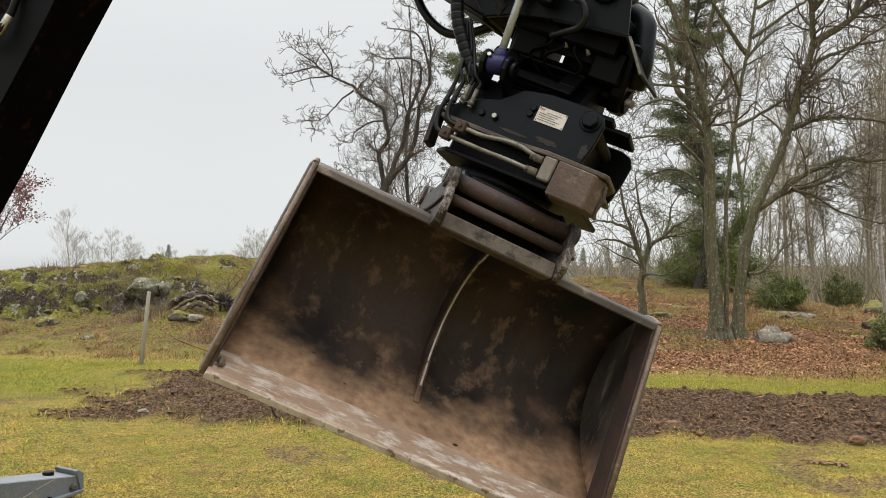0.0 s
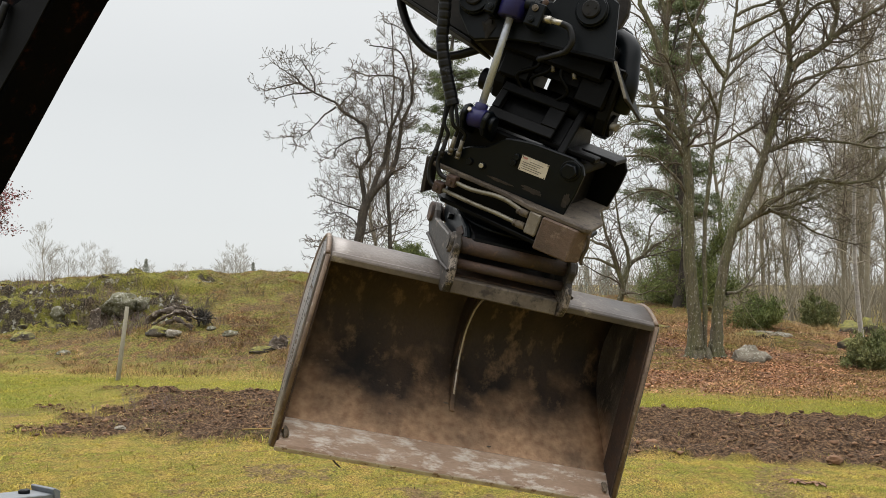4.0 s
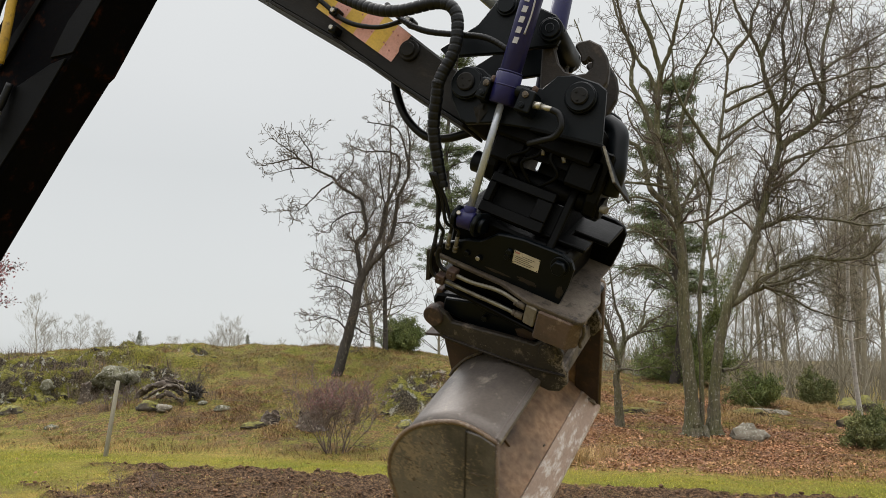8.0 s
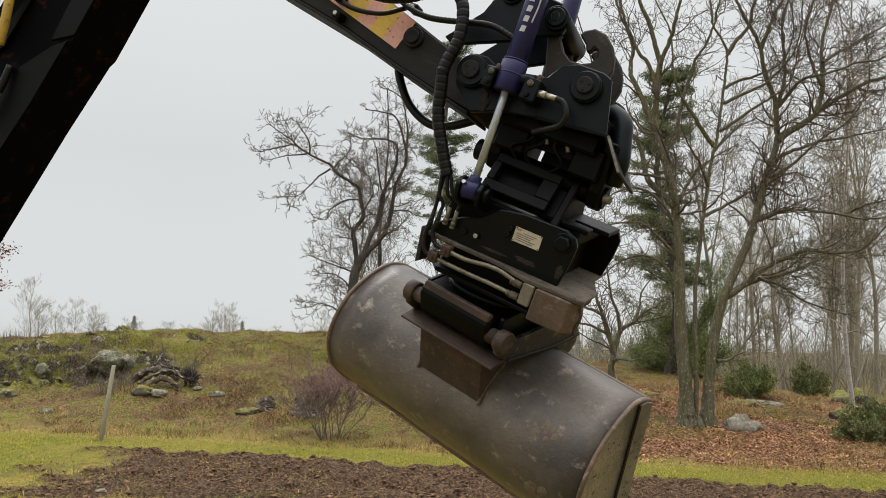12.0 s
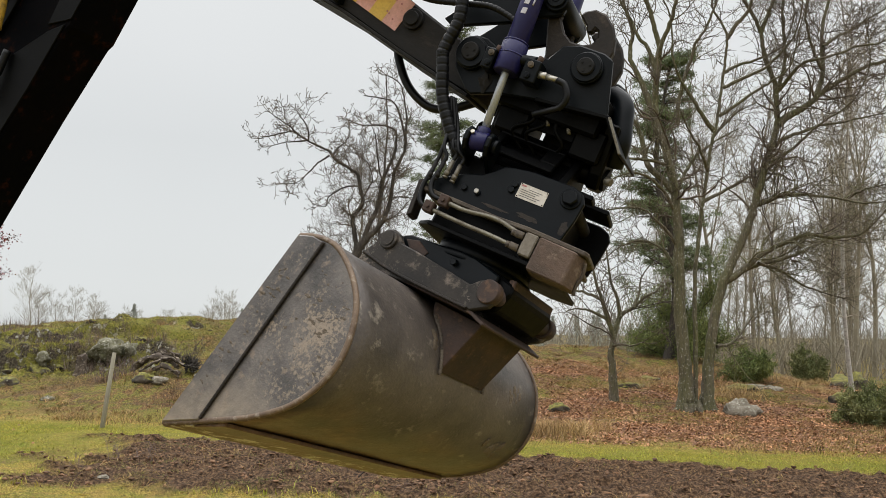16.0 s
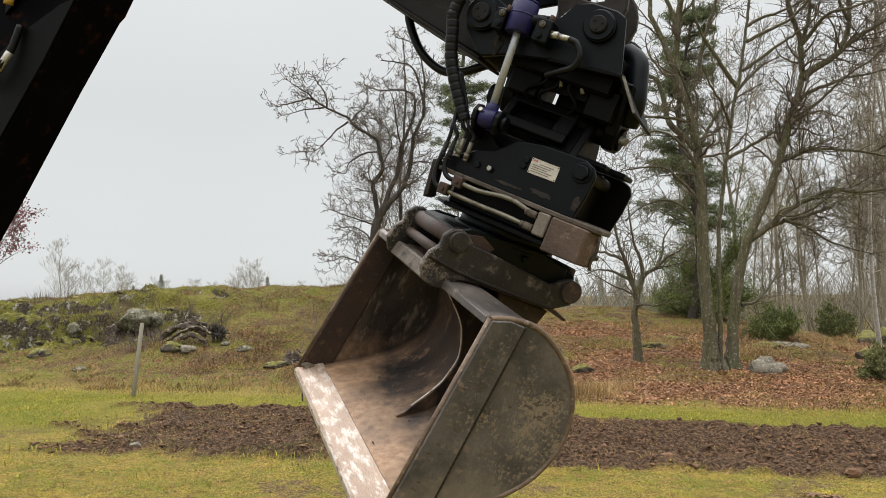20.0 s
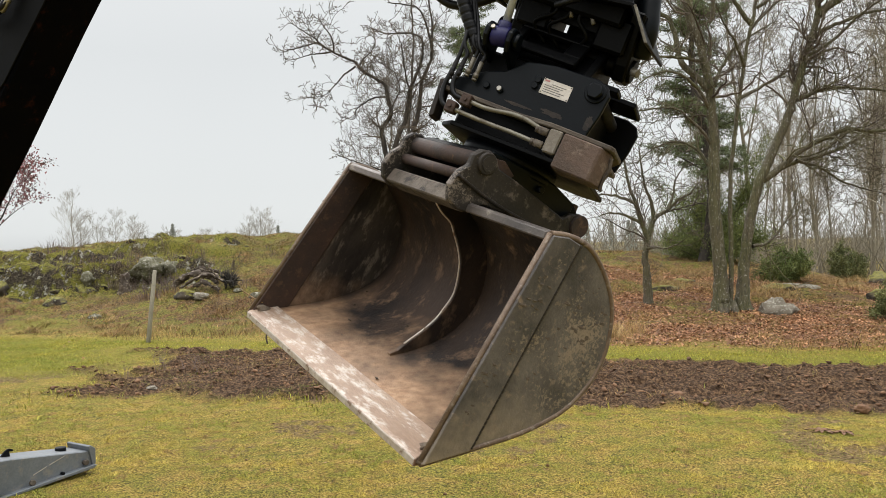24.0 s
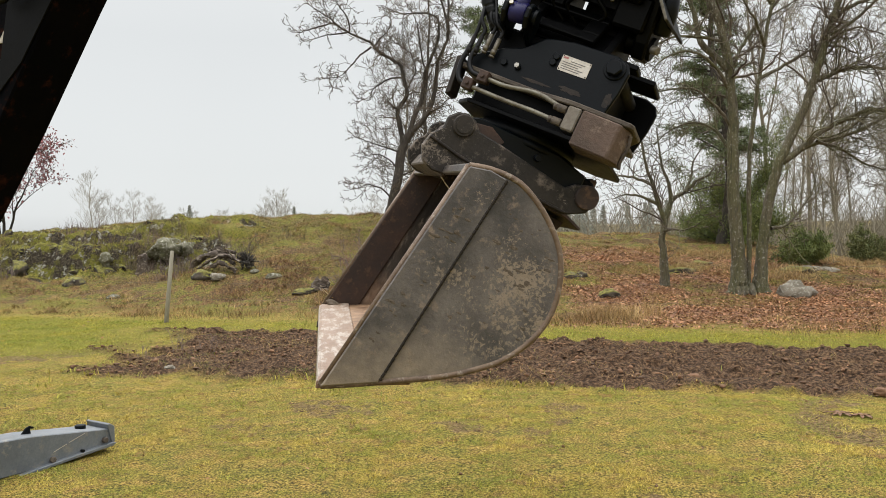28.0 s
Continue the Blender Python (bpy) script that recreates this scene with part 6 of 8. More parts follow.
    n = len(x)
    size = 0.006 + 0.030 * RNG.uniform(0, 1, n) ** 5
    size[-len(x2):] *= 0.5
    jit = RNG.uniform(0.3, 1.5, (n, len(bv), 1))
    sq = RNG.uniform(0.5, 1.5, (n, 1, 3)) * (1, 1, 0.6)
    v = bv[None] * jit * sq * size[:, None, None] + np.stack([x, y, land(x, y) + size * 0.2], -1)[:, None]
    f = bf[None] + (np.arange(n) * len(bv))[:, None, None]
    tagged(raw("soil_clods", v.reshape(-1, 3), f.reshape(-1, 3), SOIL), "dark brown clods of freshly dug soil", "soil", kind="stuff")


build_ground_cover()


# ---- trees ----
def bough_mesh(name, lines, mat, parent=None, thick_sides=16):
    """Tapered round branches: each line is a list of (point, radius)."""
    V, F, at = [], [], 0
    for line in lines:
        p = np.array([q[0] for q in line], dtype=float)
        r = np.array([q[1] for q in line])
        k = thick_sides if r[0] > 0.06 else (5 if r[0] > 0.02 else 3)
        d = np.gradient(p, axis=0)
        d /= np.linalg.norm(d, axis=1, keepdims=True) + 1e-9
        ref = np.array([0.31, 0.87, 0.38]) if abs(d[0, 2]) > 0.6 else np.array([0.1, 0.2, 1.0])
        s = np.cross(d, ref)
        s /= np.linalg.norm(s, axis=1, keepdims=True) + 1e-9
        t = np.cross(d, s)
        ang = np.arange(k) * 2 * np.pi / k
        ring = p[:, None] + r[:, None, None] * (np.cos(ang)[None, :, None] * s[:, None] + np.sin(ang)[None, :, None] * t[:, None])
        if r[0] > 0.06:
            rough = np.sin(p[:, 2:3] * 5.0 + np.arange(k) * 2.1) * 0.06 + np.sin(p[:, 2:3] * 17.0 + np.arange(k) * 4.7 + p[:, :1] * 31) * 0.05
            ring = p[:, None] + (ring - p[:, None]) * (1 + rough[:, :, None])
        V.append(ring.reshape(-1, 3))
        i = np.arange(len(p) - 1)[:, None] * k + np.arange(k)[None]
        j = np.arange(len(p) - 1)[:, None] * k + (np.arange(k)[None] + 1) % k
        F.append(np.stack([i, j, j + k, i + k], -1).reshape(-1, 4) + at)
        at += len(p) * k
    return raw(name, np.concatenate(V), np.concatenate(F), mat, parent, smooth=True)


def grow(out, rng, p, d, length, r, level, spread=0.9, kids=5, lift=0.15, crook=0.25, taper=0.35):
    """A bough with its own boughs, level deep. Adds lines of (point, radius) to out."""
    n = max(3, min(8, int(length / 0.22)))
    p, d = np.array(p, dtype=float), np.array(d, dtype=float)
    d /= np.linalg.norm(d)
    line = [(p.copy(), r)]
    spots = []
    for k in range(n):
        d = d + rng.normal(0, crook, 3) + np.array([0, 0, lift * 0.3])
        d /= np.linalg.norm(d)
        p = p + d * length / n
        rr = max(0.0044, r * (1 - (1 - taper) * (k + 1) / n))
        line.append((p.copy(), rr))
        spots.append((p.copy(), d.copy(), rr, (k + 1) / n))
    out.append(line)
    if level > 0:
        for k in range(kids):
            q, dd, rr, f = spots[min(n - 1, int(rng.uniform(0.2, 1.0) * n))]
            side = rng.normal(0, 1, 3)
            side -= dd * side.dot(dd)
            side /= np.linalg.norm(side) + 1e-9
            nd = dd + side * spread * rng.uniform(0.6, 1.3) + np.array([0, 0, lift])
            grow(out, rng, q, nd, length * rng.uniform(0.42, 0.7) * (1.15 - 0.4 * f), max(0.0044, rr * 0.6), level - 1, spread, kids, lift, crook, taper)


def led(path, r0, r1, depth, rng, wave=0.04):
    """A limb along given (x, z) places at one depth."""
    pts = curve_points([(x, depth + rng.normal(0, wave) * k, z) for k, (x, z) in enumerate(path)], 5)
    n = len(pts)
    return [(np.array(p[:]) + rng.normal(0, 0.012, 3), r0 + (r1 - r0) * (i / (n - 1)) ** 0.8) for i, p in enumerate(pts)]


def dress(lines, out, rng, count, length, level, kids=4, start=0.35, spread=1.0, lift=0.2, crook=0.28):
    """Side boughs along led limbs."""
    for line in lines:
        for k in range(count):
            f = rng.uniform(start, 1.0)
            i = min(len(line) - 2, int(f * (len(line) - 1)))
            p, r = line[i]
            d = line[i + 1][0] - p
            d = d / (np.linalg.norm(d) + 1e-9)
            side = rng.normal(0, 1, 3)
            side -= d * side.dot(d)
            side /= np.linalg.norm(side) + 1e-9
            grow(out, rng, p, d * 0.6 + side * spread, length * rng.uniform(0.5, 1.15) * (1.25 - 0.6 * f), min(0.032, r * 0.34), level, 0.9, kids, lift, crook)


def crown_of(name, spots, size, per, mat, parent, rng, flat=0.5, up=0.3, length=0.16, width=0.022):
    """Needle or leaf sprays: slivers that stand out round each spot."""
    spots = np.asarray(spots, dtype=float)
    n = len(spots) * per
    c = np.repeat(spots, per, 0) + rng.normal(0, 1, (n, 3)) * np.array([size, size, size * flat])
    d = rng.normal(0, 1, (n, 3)) + np.array([0, 0, up])
    d /= np.linalg.norm(d, axis=1, keepdims=True)
    s = np.cross(d, rng.normal(0, 1, (n, 3)))
    s /= np.linalg.norm(s, axis=1, keepdims=True) + 1e-9
    l = (length * rng.uniform(0.5, 1.3, n))[:, None]
    w = (width * rng.uniform(0.6, 1.4, n))[:, None]
    v = np.stack([c - s * w, c + d * l * 0.5 + s * w, c + d * l, c + d * l * 0.4 - s * w * 1.4], 1).reshape(-1, 3)
    f = np.arange(4 * n).reshape(n, 4)
    return raw(name, v, f, mat, parent)


def tree_thing(name, label, trunk_lines, twig_lines, bark, twig, category="tree", group=""):
    base = trunk_lines[0][0][0]
    t = holder(name, Matrix.Translation(base), label, category, group)
    back = lambda lines: [[(p - base, r) for p, r in line] for line in lines]
    bough_mesh("trunk", back(trunk_lines), bark, t)
    if twig_lines:
        bough_mesh("crown", back(twig_lines), twig, t)
    return t


def reach(path, r0, r1, depth, drift, rng, foot=0.0):
    """A limb along (x, z) places seen from eye height; drift carries its tip nearer or farther."""
    pts = curve_points([(x, 0, z) for x, z in path], 5)
    n = len(pts)
    out = []
    for i, p in enumerate(pts):
        f = i / (n - 1)
        k = 1 + drift * f / depth
        flare = 1 + foot * max(0.0, 1 - f / 0.09) ** 2
        out.append((np.array([p.x * k, depth * k, 1.66 + (p.z - 1.66) * k]) + rng.normal(0, 0.006, 3), (r0 + (r1 - r0) * f ** 0.75) * flare))
    return out


def ramify(out, rng, p, d, length, r, level, gap=0.2, lift=0.12, crook=0.2, thin=0.0042):
    """A crooked bough whose side twigs stand off alternately; level deep."""
    n = max(2, min(9, int(length / 0.10) + 1))
    p, d = np.array(p, dtype=float), np.array(d, dtype=float)
    d /= np.linalg.norm(d)
    line, bend = [(p, r)], rng.normal(0, 0.10, 3)
    for k in range(n):
        d = d + bend + rng.normal(0, crook, 3) + np.array([0, 0, lift * 0.25])
        d /= np.linalg.norm(d)
        p = p + d * length / n
        line.append((p, max(thin, r * (1 - 0.65 * (k + 1) / n))))
    out.append(line)
    if level <= 0:
        return
    side = rng.normal(0, 1, 3)
    for k in range(max(2, int(length / gap))):
        f = rng.uniform(0.12, 1.0)
        i = min(n - 1, int(f * n))
        q, rr = line[i]
        dd = line[i + 1][0] - q
        dd /= np.linalg.norm(dd)
        side = -side + rng.normal(0, 0.6, 3)
        s = side - dd * side.dot(dd)
        s /= np.linalg.norm(s) + 1e-9
        nd = dd * rng.uniform(0.4, 1.0) + s * rng.uniform(0.6, 1.0) + np.array([0, 0, lift])
        ramify(out, rng, q + (line[i + 1][0] - q) * rng.uniform(0, 1), nd, length * rng.uniform(0.28, 0.62) * (1.2 - 0.5 * f), max(thin, rr * 0.62), level - 1, gap * 0.62, lift, crook, thin)


def clothe(limbs, out, rng, gap, length, level, start=0.2, lift=0.12, crook=0.2, twig_gap=0.2, thin=0.0042):
    """Boughs all along the limbs, longest in their middle, with a tuft at each tip."""
    for line in limbs:
        total = sum(np.linalg.norm(b[0] - a[0]) for a, b in zip(line, line[1:]))
        for f in [*rng.uniform(start, 1.0, max(2, int(total * (1 - start) / gap))), 0.999, 0.999]:
            i = min(len(line) - 2, int(f * (len(line) - 1)))
            p, r = line[i]
            d = line[i + 1][0] - p
            d = d / (np.linalg.norm(d) + 1e-9)
            s = rng.normal(0, 1, 3)
            s -= d * s.dot(d)
            s /= np.linalg.norm(s) + 1e-9
            wide = 0.35 if f > 0.99 else rng.uniform(0.7, 1.2)
            ramify(out, rng, p, d * 0.75 + s * wide + np.array([0, 0, lift]), length * rng.uniform(0.35, 1.1) * (1.15 - 0.5 * f), float(np.clip(r * 0.4, thin * 1.6, 0.03)), level, twig_gap, lift, crook, thin)


def build_big_oak():
    rng = np.random.default_rng(3)
    limbs = []

    def limb(path, r0, r1, drift):
        # limbs that rise go on into the top of the crown
        (x0, z0), (x1, z1) = path[-2], path[-1]
        if z1 > 6.3:
            path = path + [(x1 + 0.7 * (x1 - x0) + rng.normal(0, 0.12), z1 + 0.75), (x1 + 1.0 * (x1 - x0) + rng.normal(0, 0.25), z1 + 1.7)]
        limbs.append(reach(path, r0, r1, 15.5, drift, rng, 0.5 if r0 > 0.1 else 0.0))

    limb([(5.62, 0.27), (5.61, 0.58), (5.58, 1.00), (5.55, 1.54), (5.51, 2.07), (5.50, 2.61), (5.51, 3.16), (5.50, 3.71), (5.47, 4.21), (5.41, 4.72), (5.27, 5.34), (5.10, 5.76), (5.07, 6.08), (5.09, 6.54), (5.14, 7.13), (5.17, 7.42), (5.07, 7.83), (4.99, 8.18), (4.82, 8.54), (4.75, 8.90), (4.72, 9.62)], 0.148, 0.018, 0)
    limb([(5.14, 7.13), (5.23, 7.46), (5.44, 7.96), (5.52, 8.32), (5.68, 8.93), (5.77, 9.53)], 0.060, 0.012, -1.1)
    limb([(5.11, 6.89), (4.96, 7.33), (4.76, 7.59), (4.63, 7.88), (4.41, 8.29), (4.28, 8.76), (4.20, 9.24)], 0.050, 0.012, 0.4)
    limb([(5.06, 5.96), (4.91, 6.36), (4.81, 6.65), (4.63, 7.00), (4.58, 7.29), (4.64, 7.70), (4.50, 8.17), (4.37, 8.64), (4.31, 9.12)], 0.070, 0.012, 0.5)
    limb([(5.45, 4.44), (5.23, 4.69), (4.95, 4.94), (4.85, 5.18), (4.80, 5.50), (4.70, 5.82), (4.50, 5.95), (4.25, 6.15), (4.05, 6.40), (3.88, 6.74)], 0.075, 0.012, 0.6)
    limb([(5.52, 5.80), (5.56, 6.26), (5.66, 6.73), (5.81, 7.12), (5.91, 7.47), (6.11, 7.76), (6.26, 8.10), (6.40, 8.59), (6.51, 9.07)], 0.050, 0.012, -0.6)
    limb([(5.54, 4.55), (5.64, 4.81), (5.87, 5.18), (6.14, 5.41), (6.42, 5.59), (6.75, 5.77)], 0.045, 0.012, 0.7)
    limb([(5.44, 4.10), (5.22, 4.49), (4.89, 4.77), (4.56, 4.82), (4.22, 4.70), (3.99, 4.49)], 0.040, 0.010, -0.9)
    limb([(5.48, 3.38), (5.31, 3.66), (5.04, 3.93), (4.76, 4.13), (4.43, 4.14), (4.09, 4.08), (3.87, 4.02)], 0.040, 0.010, -0.7)
    limb([(5.49, 2.89), (5.24, 3.27), (4.97, 3.46), (4.64, 3.48), (4.30, 3.34), (4.02, 3.09)], 0.040, 0.010, 0.9)
    limb([(5.35, 5.00), (4.90, 5.10), (4.45, 5.11), (4.11, 4.98), (3.86, 4.86)], 0.040, 0.010, -0.5)
    limb([(5.78, 0.29), (5.80, 1.00), (5.81, 1.64), (5.80, 2.07), (5.81, 2.62), (5.85, 3.17), (5.93, 3.72), (6.00, 4.28), (6.10, 4.84), (6.18, 5.36), (6.29, 5.76), (6.36, 6.11), (6.43, 6.57), (6.51, 7.16), (6.57, 7.63), (6.44, 7.96), (6.29, 8.22), (6.26, 8.58), (6.23, 8.94), (6.20, 9.55)], 0.055, 0.016, 0)
    limb([(6.26, 5.70), (6.04, 6.01), (5.87, 6.30), (5.68, 6.60), (5.53, 6.90), (5.44, 7.25)], 0.055, 0.012, -0.4)
    limb([(6.57, 7.61), (6.78, 7.93), (7.03, 8.22), (7.12, 8.61), (7.29, 8.98), (7.40, 9.47)], 0.050, 0.012, -0.6)
    limb([(6.49, 6.90), (6.74, 7.05), (7.10, 7.17), (7.45, 7.33), (7.76, 7.57)], 0.040, 0.010, 0.5)
    limb([(6.46, 6.60), (6.91, 6.82), (7.36, 7.06), (7.75, 7.45), (8.01, 7.85)], 0.040, 0.010, -0.9)
    limb([(6.37, 6.01), (6.77, 6.29), (7.19, 6.59), (7.51, 6.79), (7.85, 7.08)], 0.040, 0.010, -0.7)
    limb([(6.12, 4.90), (5.93, 5.41), (5.74, 5.72), (5.61, 6.09)], 0.040, 0.010, -1.1)
    limb([(6.26, 5.62), (6.46, 5.85), (6.76, 6.12), (7.11, 6.29)], 0.040, 0.010, 0.9)
    limb([(6.03, 4.30), (6.58, 4.60), (6.93, 4.80), (7.31, 5.03), (7.75, 5.19)], 0.040, 0.010, 0.7)
    limb([(6.01, 0.27), (6.02, 0.58), (6.03, 1.01), (6.10, 1.54), (6.21, 2.08), (6.33, 2.60), (6.52, 3.01), (6.70, 3.40), (6.85, 3.73), (6.99, 4.09), (7.13, 4.52), (7.25, 4.95), (7.33, 5.23), (7.45, 5.55), (7.55, 5.90), (7.54, 6.31), (7.54, 6.66), (7.48, 6.85), (7.38, 7.12), (7.30, 7.42), (7.26, 7.75), (7.14, 8.07), (6.93, 8.42), (6.81, 8.72), (6.74, 8.96), (6.67, 9.44)], 0.116, 0.018, 0)
    limb([(7.27, 7.77), (7.43, 8.14), (7.57, 8.50), (7.72, 8.75), (7.85, 8.99), (8.03, 9.49)], 0.050, 0.012, 0.4)
    limb([(7.54, 6.54), (7.71, 6.72), (7.86, 6.90), (8.09, 7.14), (8.38, 7.24), (8.80, 7.36), (9.29, 7.56), (9.86, 7.70)], 0.050, 0.012, -1.1)
    limb([(7.57, 6.60), (7.71, 7.01), (7.76, 7.43), (7.73, 7.90), (7.73, 8.38), (7.89, 8.87), (7.96, 9.36)], 0.045, 0.012, -0.4)
    limb([(7.56, 5.88), (7.80, 6.08), (8.04, 6.20), (8.34, 6.44), (8.65, 6.68), (9.01, 6.89), (9.38, 7.11), (9.84, 7.27), (10.34, 7.38)], 0.085, 0.015, 0)
    limb([(8.35, 6.46), (8.48, 6.80), (8.53, 7.21), (8.52, 7.66), (8.61, 8.17), (8.76, 8.66), (8.84, 9.02), (8.95, 9.52)], 0.060, 0.012, 0.8)
    limb([(8.50, 7.03), (8.38, 7.33), (8.24, 7.80), (8.22, 8.28), (8.42, 8.89)], 0.040, 0.010, -0.8)
    limb([(8.54, 7.51), (8.82, 7.72), (9.19, 7.92), (9.56, 8.17), (10.00, 8.47)], 0.040, 0.010, 1)
    limb([(7.45, 5.44), (7.72, 5.62), (8.13, 5.77), (8.48, 5.90), (8.95, 5.99), (9.43, 6.10), (10.02, 6.23)], 0.050, 0.012, -0.7)
    limb([(7.36, 5.09), (7.76, 5.33), (8.06, 5.59), (8.27, 5.79), (8.61, 6.04), (9.09, 6.38)], 0.040, 0.010, -0.7)
    limb([(7.14, 4.25), (7.37, 4.36), (7.60, 4.44), (7.94, 4.48), (8.40, 4.45), (8.74, 4.42), (9.09, 4.35), (9.43, 4.35), (9.90, 4.41)], 0.055, 0.012, -0.8)
    limb([(8.86, 4.40), (9.22, 4.58), (9.51, 4.67), (9.92, 4.77)], 0.040, 0.010, -1)
    limb([(6.43, 2.73), (6.74, 2.93), (7.09, 3.23), (7.44, 3.43), (7.78, 3.58), (8.13, 3.69), (8.53, 3.64), (8.81, 3.65), (9.16, 3.71), (9.46, 3.94), (9.77, 4.28)], 0.070, 0.014, -0.5)
    limb([(6.79, 2.96), (7.20, 3.11), (7.65, 3.21), (8.00, 3.36), (8.29, 3.50), (8.58, 3.64), (8.88, 3.87), (9.09, 4.10), (9.37, 4.35)], 0.050, 0.012, 1)
    limb([(7.08, 3.11), (7.53, 2.96), (7.96, 2.69), (8.41, 2.53), (8.85, 2.43)], 0.040, 0.010, 0.7)
    limb([(6.21, 1.48), (6.46, 1.52), (6.63, 1.65), (6.80, 1.87), (6.95, 2.08), (7.07, 2.36)], 0.040, 0.010, 0.9)
    twigs = []
    stems = [limbs[0], limbs[11], limbs[20]]
    clothe(stems, twigs, rng, 0.34, 1.3, 2, 0.34, 0.12, 0.26, 0.21, 0.0048)
    clothe([q for q in limbs if q is not stems[0] and q is not stems[1] and q is not stems[2]], twigs, rng, 0.205, 1.3, 2, 0.22, 0.18, 0.25, 0.19, 0.0044)
    clothe(limbs[20:32], twigs, rng, 0.3, 1.4, 2, 0.3, 0.15, 0.25, 0.19, 0.0048)
    mossy = []
    clothe(limbs[30:36] + limbs[8:11], mossy, rng, 0.13, 1.1, 2, 0.1, 0.02, 0.24, 0.17, 0.0046)
    # root flare
    for a in range(8):
        q = a * 0.8 + rng.uniform(-0.2, 0.2)
        foot = np.array([stems[0][0][0][0] * 0.55 + stems[2][0][0][0] * 0.45, 15.5, 0.30])
        c = foot + np.array([0.22 * math.cos(q), 0.10 * math.sin(q), rng.uniform(0.08, 0.16)])
        e = foot + np.array([rng.uniform(0.38, 0.52) * math.cos(q), 0.34 * math.sin(q), -0.12])
        limbs.append([(c, 0.05), (c * 0.6 + e * 0.4 + np.array([0, 0, -0.05]), 0.075), (c * 0.25 + e * 0.75 + np.array([0, 0, -0.03]), 0.06), (e, 0.02)])
    t = tree_thing("oak_tree", "old bare oak with several mossy lichen grey stems", limbs, twigs, BARK, TWIG)
    base = limbs[0][0][0]
    bough_mesh("lower_crown", [[(p - base, r) for p, r in line] for line in mossy], LICHENTWIG, t)["label"] = "olive lichen covered lower twigs"
    return t


def build_leaning_oak():
    rng = np.random.default_rng(5)
    limbs = []

    def limb(path, r0, r1, drift):
        limbs.append(reach(path, r0, r1, 20.26, drift, rng, 0.5 if r0 > 0.1 else 0.0))

    limb([(-1.68, 0.70), (-1.48, 1.25), (-1.35, 1.71), (-1.24, 2.13), (-1.15, 2.54), (-1.05, 2.96), (-1.01, 3.31), (-0.95, 3.59), (-0.85, 3.80), (-0.72, 3.98)], 0.140, 0.100, 0)
    limb([(-0.76, 3.92), (-0.44, 4.23), (-0.26, 4.52), (-0.17, 4.81), (-0.10, 5.17), (-0.07, 5.60), (0.07, 5.94), (0.20, 6.23), (0.21, 6.55), (0.11, 6.96), (0.04, 7.21), (-0.14, 7.49), (-0.54, 7.57), (-0.86, 7.62)], 0.070, 0.012, 0)
    limb([(0.19, 6.48), (0.24, 7.00), (0.18, 7.44), (0.09, 7.88), (-0.15, 8.10), (-0.49, 8.20)], 0.036, 0.009, 0.5)
    limb([(-0.81, 3.83), (-0.63, 4.37), (-0.49, 4.66), (-0.41, 5.02), (-0.35, 5.45), (-0.18, 5.82), (-0.05, 6.18), (-0.01, 6.48), (-0.05, 6.72), (-0.27, 6.84), (-0.56, 6.86), (-0.91, 6.85), (-1.27, 6.99)], 0.065, 0.012, 0)
    limb([(-0.35, 5.45), (-0.45, 5.81), (-0.52, 6.39), (-0.58, 6.68), (-0.70, 6.95)], 0.027, 0.008, -1)
    limb([(-0.95, 3.58), (-0.97, 3.87), (-1.02, 4.20), (-1.06, 4.48), (-0.87, 4.76), (-0.83, 4.97), (-0.91, 5.34), (-0.96, 5.59), (-1.17, 5.73), (-1.42, 5.87), (-1.60, 6.01), (-1.68, 6.15), (-1.89, 6.25), (-2.18, 6.39), (-2.47, 6.57), (-2.65, 6.64), (-2.96, 6.56), (-3.24, 6.49), (-3.49, 6.42)], 0.068, 0.012, 0)
    limb([(-1.05, 4.51), (-1.19, 4.59), (-1.32, 4.75)], 0.035, 0.015, -0.8)
    limb([(-2.22, 6.40), (-2.22, 6.65), (-2.33, 6.90), (-2.46, 7.05), (-2.52, 7.15)], 0.027, 0.008, -0.9)
    limb([(-1.62, 6.04), (-1.47, 6.23), (-1.29, 6.41), (-1.19, 6.63), (-1.24, 6.85)], 0.027, 0.008, 0.3)
    limb([(-2.28, 6.42), (-2.53, 6.38), (-2.81, 6.35), (-3.20, 6.24)], 0.027, 0.008, -0.5)
    limb([(-1.68, 6.05), (-1.95, 5.86), (-2.12, 5.67), (-2.30, 5.49), (-2.50, 5.33), (-2.88, 5.31)], 0.027, 0.008, -0.7)
    limb([(-0.93, 5.29), (-1.24, 5.27), (-1.51, 5.12), (-1.69, 4.97), (-1.74, 4.76), (-2.07, 4.81)], 0.027, 0.008, 0.4)
    limb([(-0.83, 4.97), (-0.70, 5.23), (-0.60, 5.45), (-0.67, 5.81), (-0.83, 5.98), (-1.11, 6.16), (-1.29, 6.35)], 0.027, 0.008, 0.8)
    limb([(-2.47, 6.56), (-2.68, 6.76), (-2.90, 6.90), (-3.26, 7.14)], 0.027, 0.008, -0.6)
    limb([(-1.23, 2.27), (-1.45, 2.54), (-1.66, 2.64), (-1.87, 2.67), (-2.10, 2.56)], 0.027, 0.008, -1.1)
    limb([(-1.05, 3.03), (-1.33, 3.31), (-1.61, 3.42), (-1.94, 3.37)], 0.027, 0.008, 0.8)
    limb([(-1.00, 3.45), (-1.41, 3.60), (-1.76, 3.71), (-2.15, 3.87)], 0.027, 0.008, -0.4)
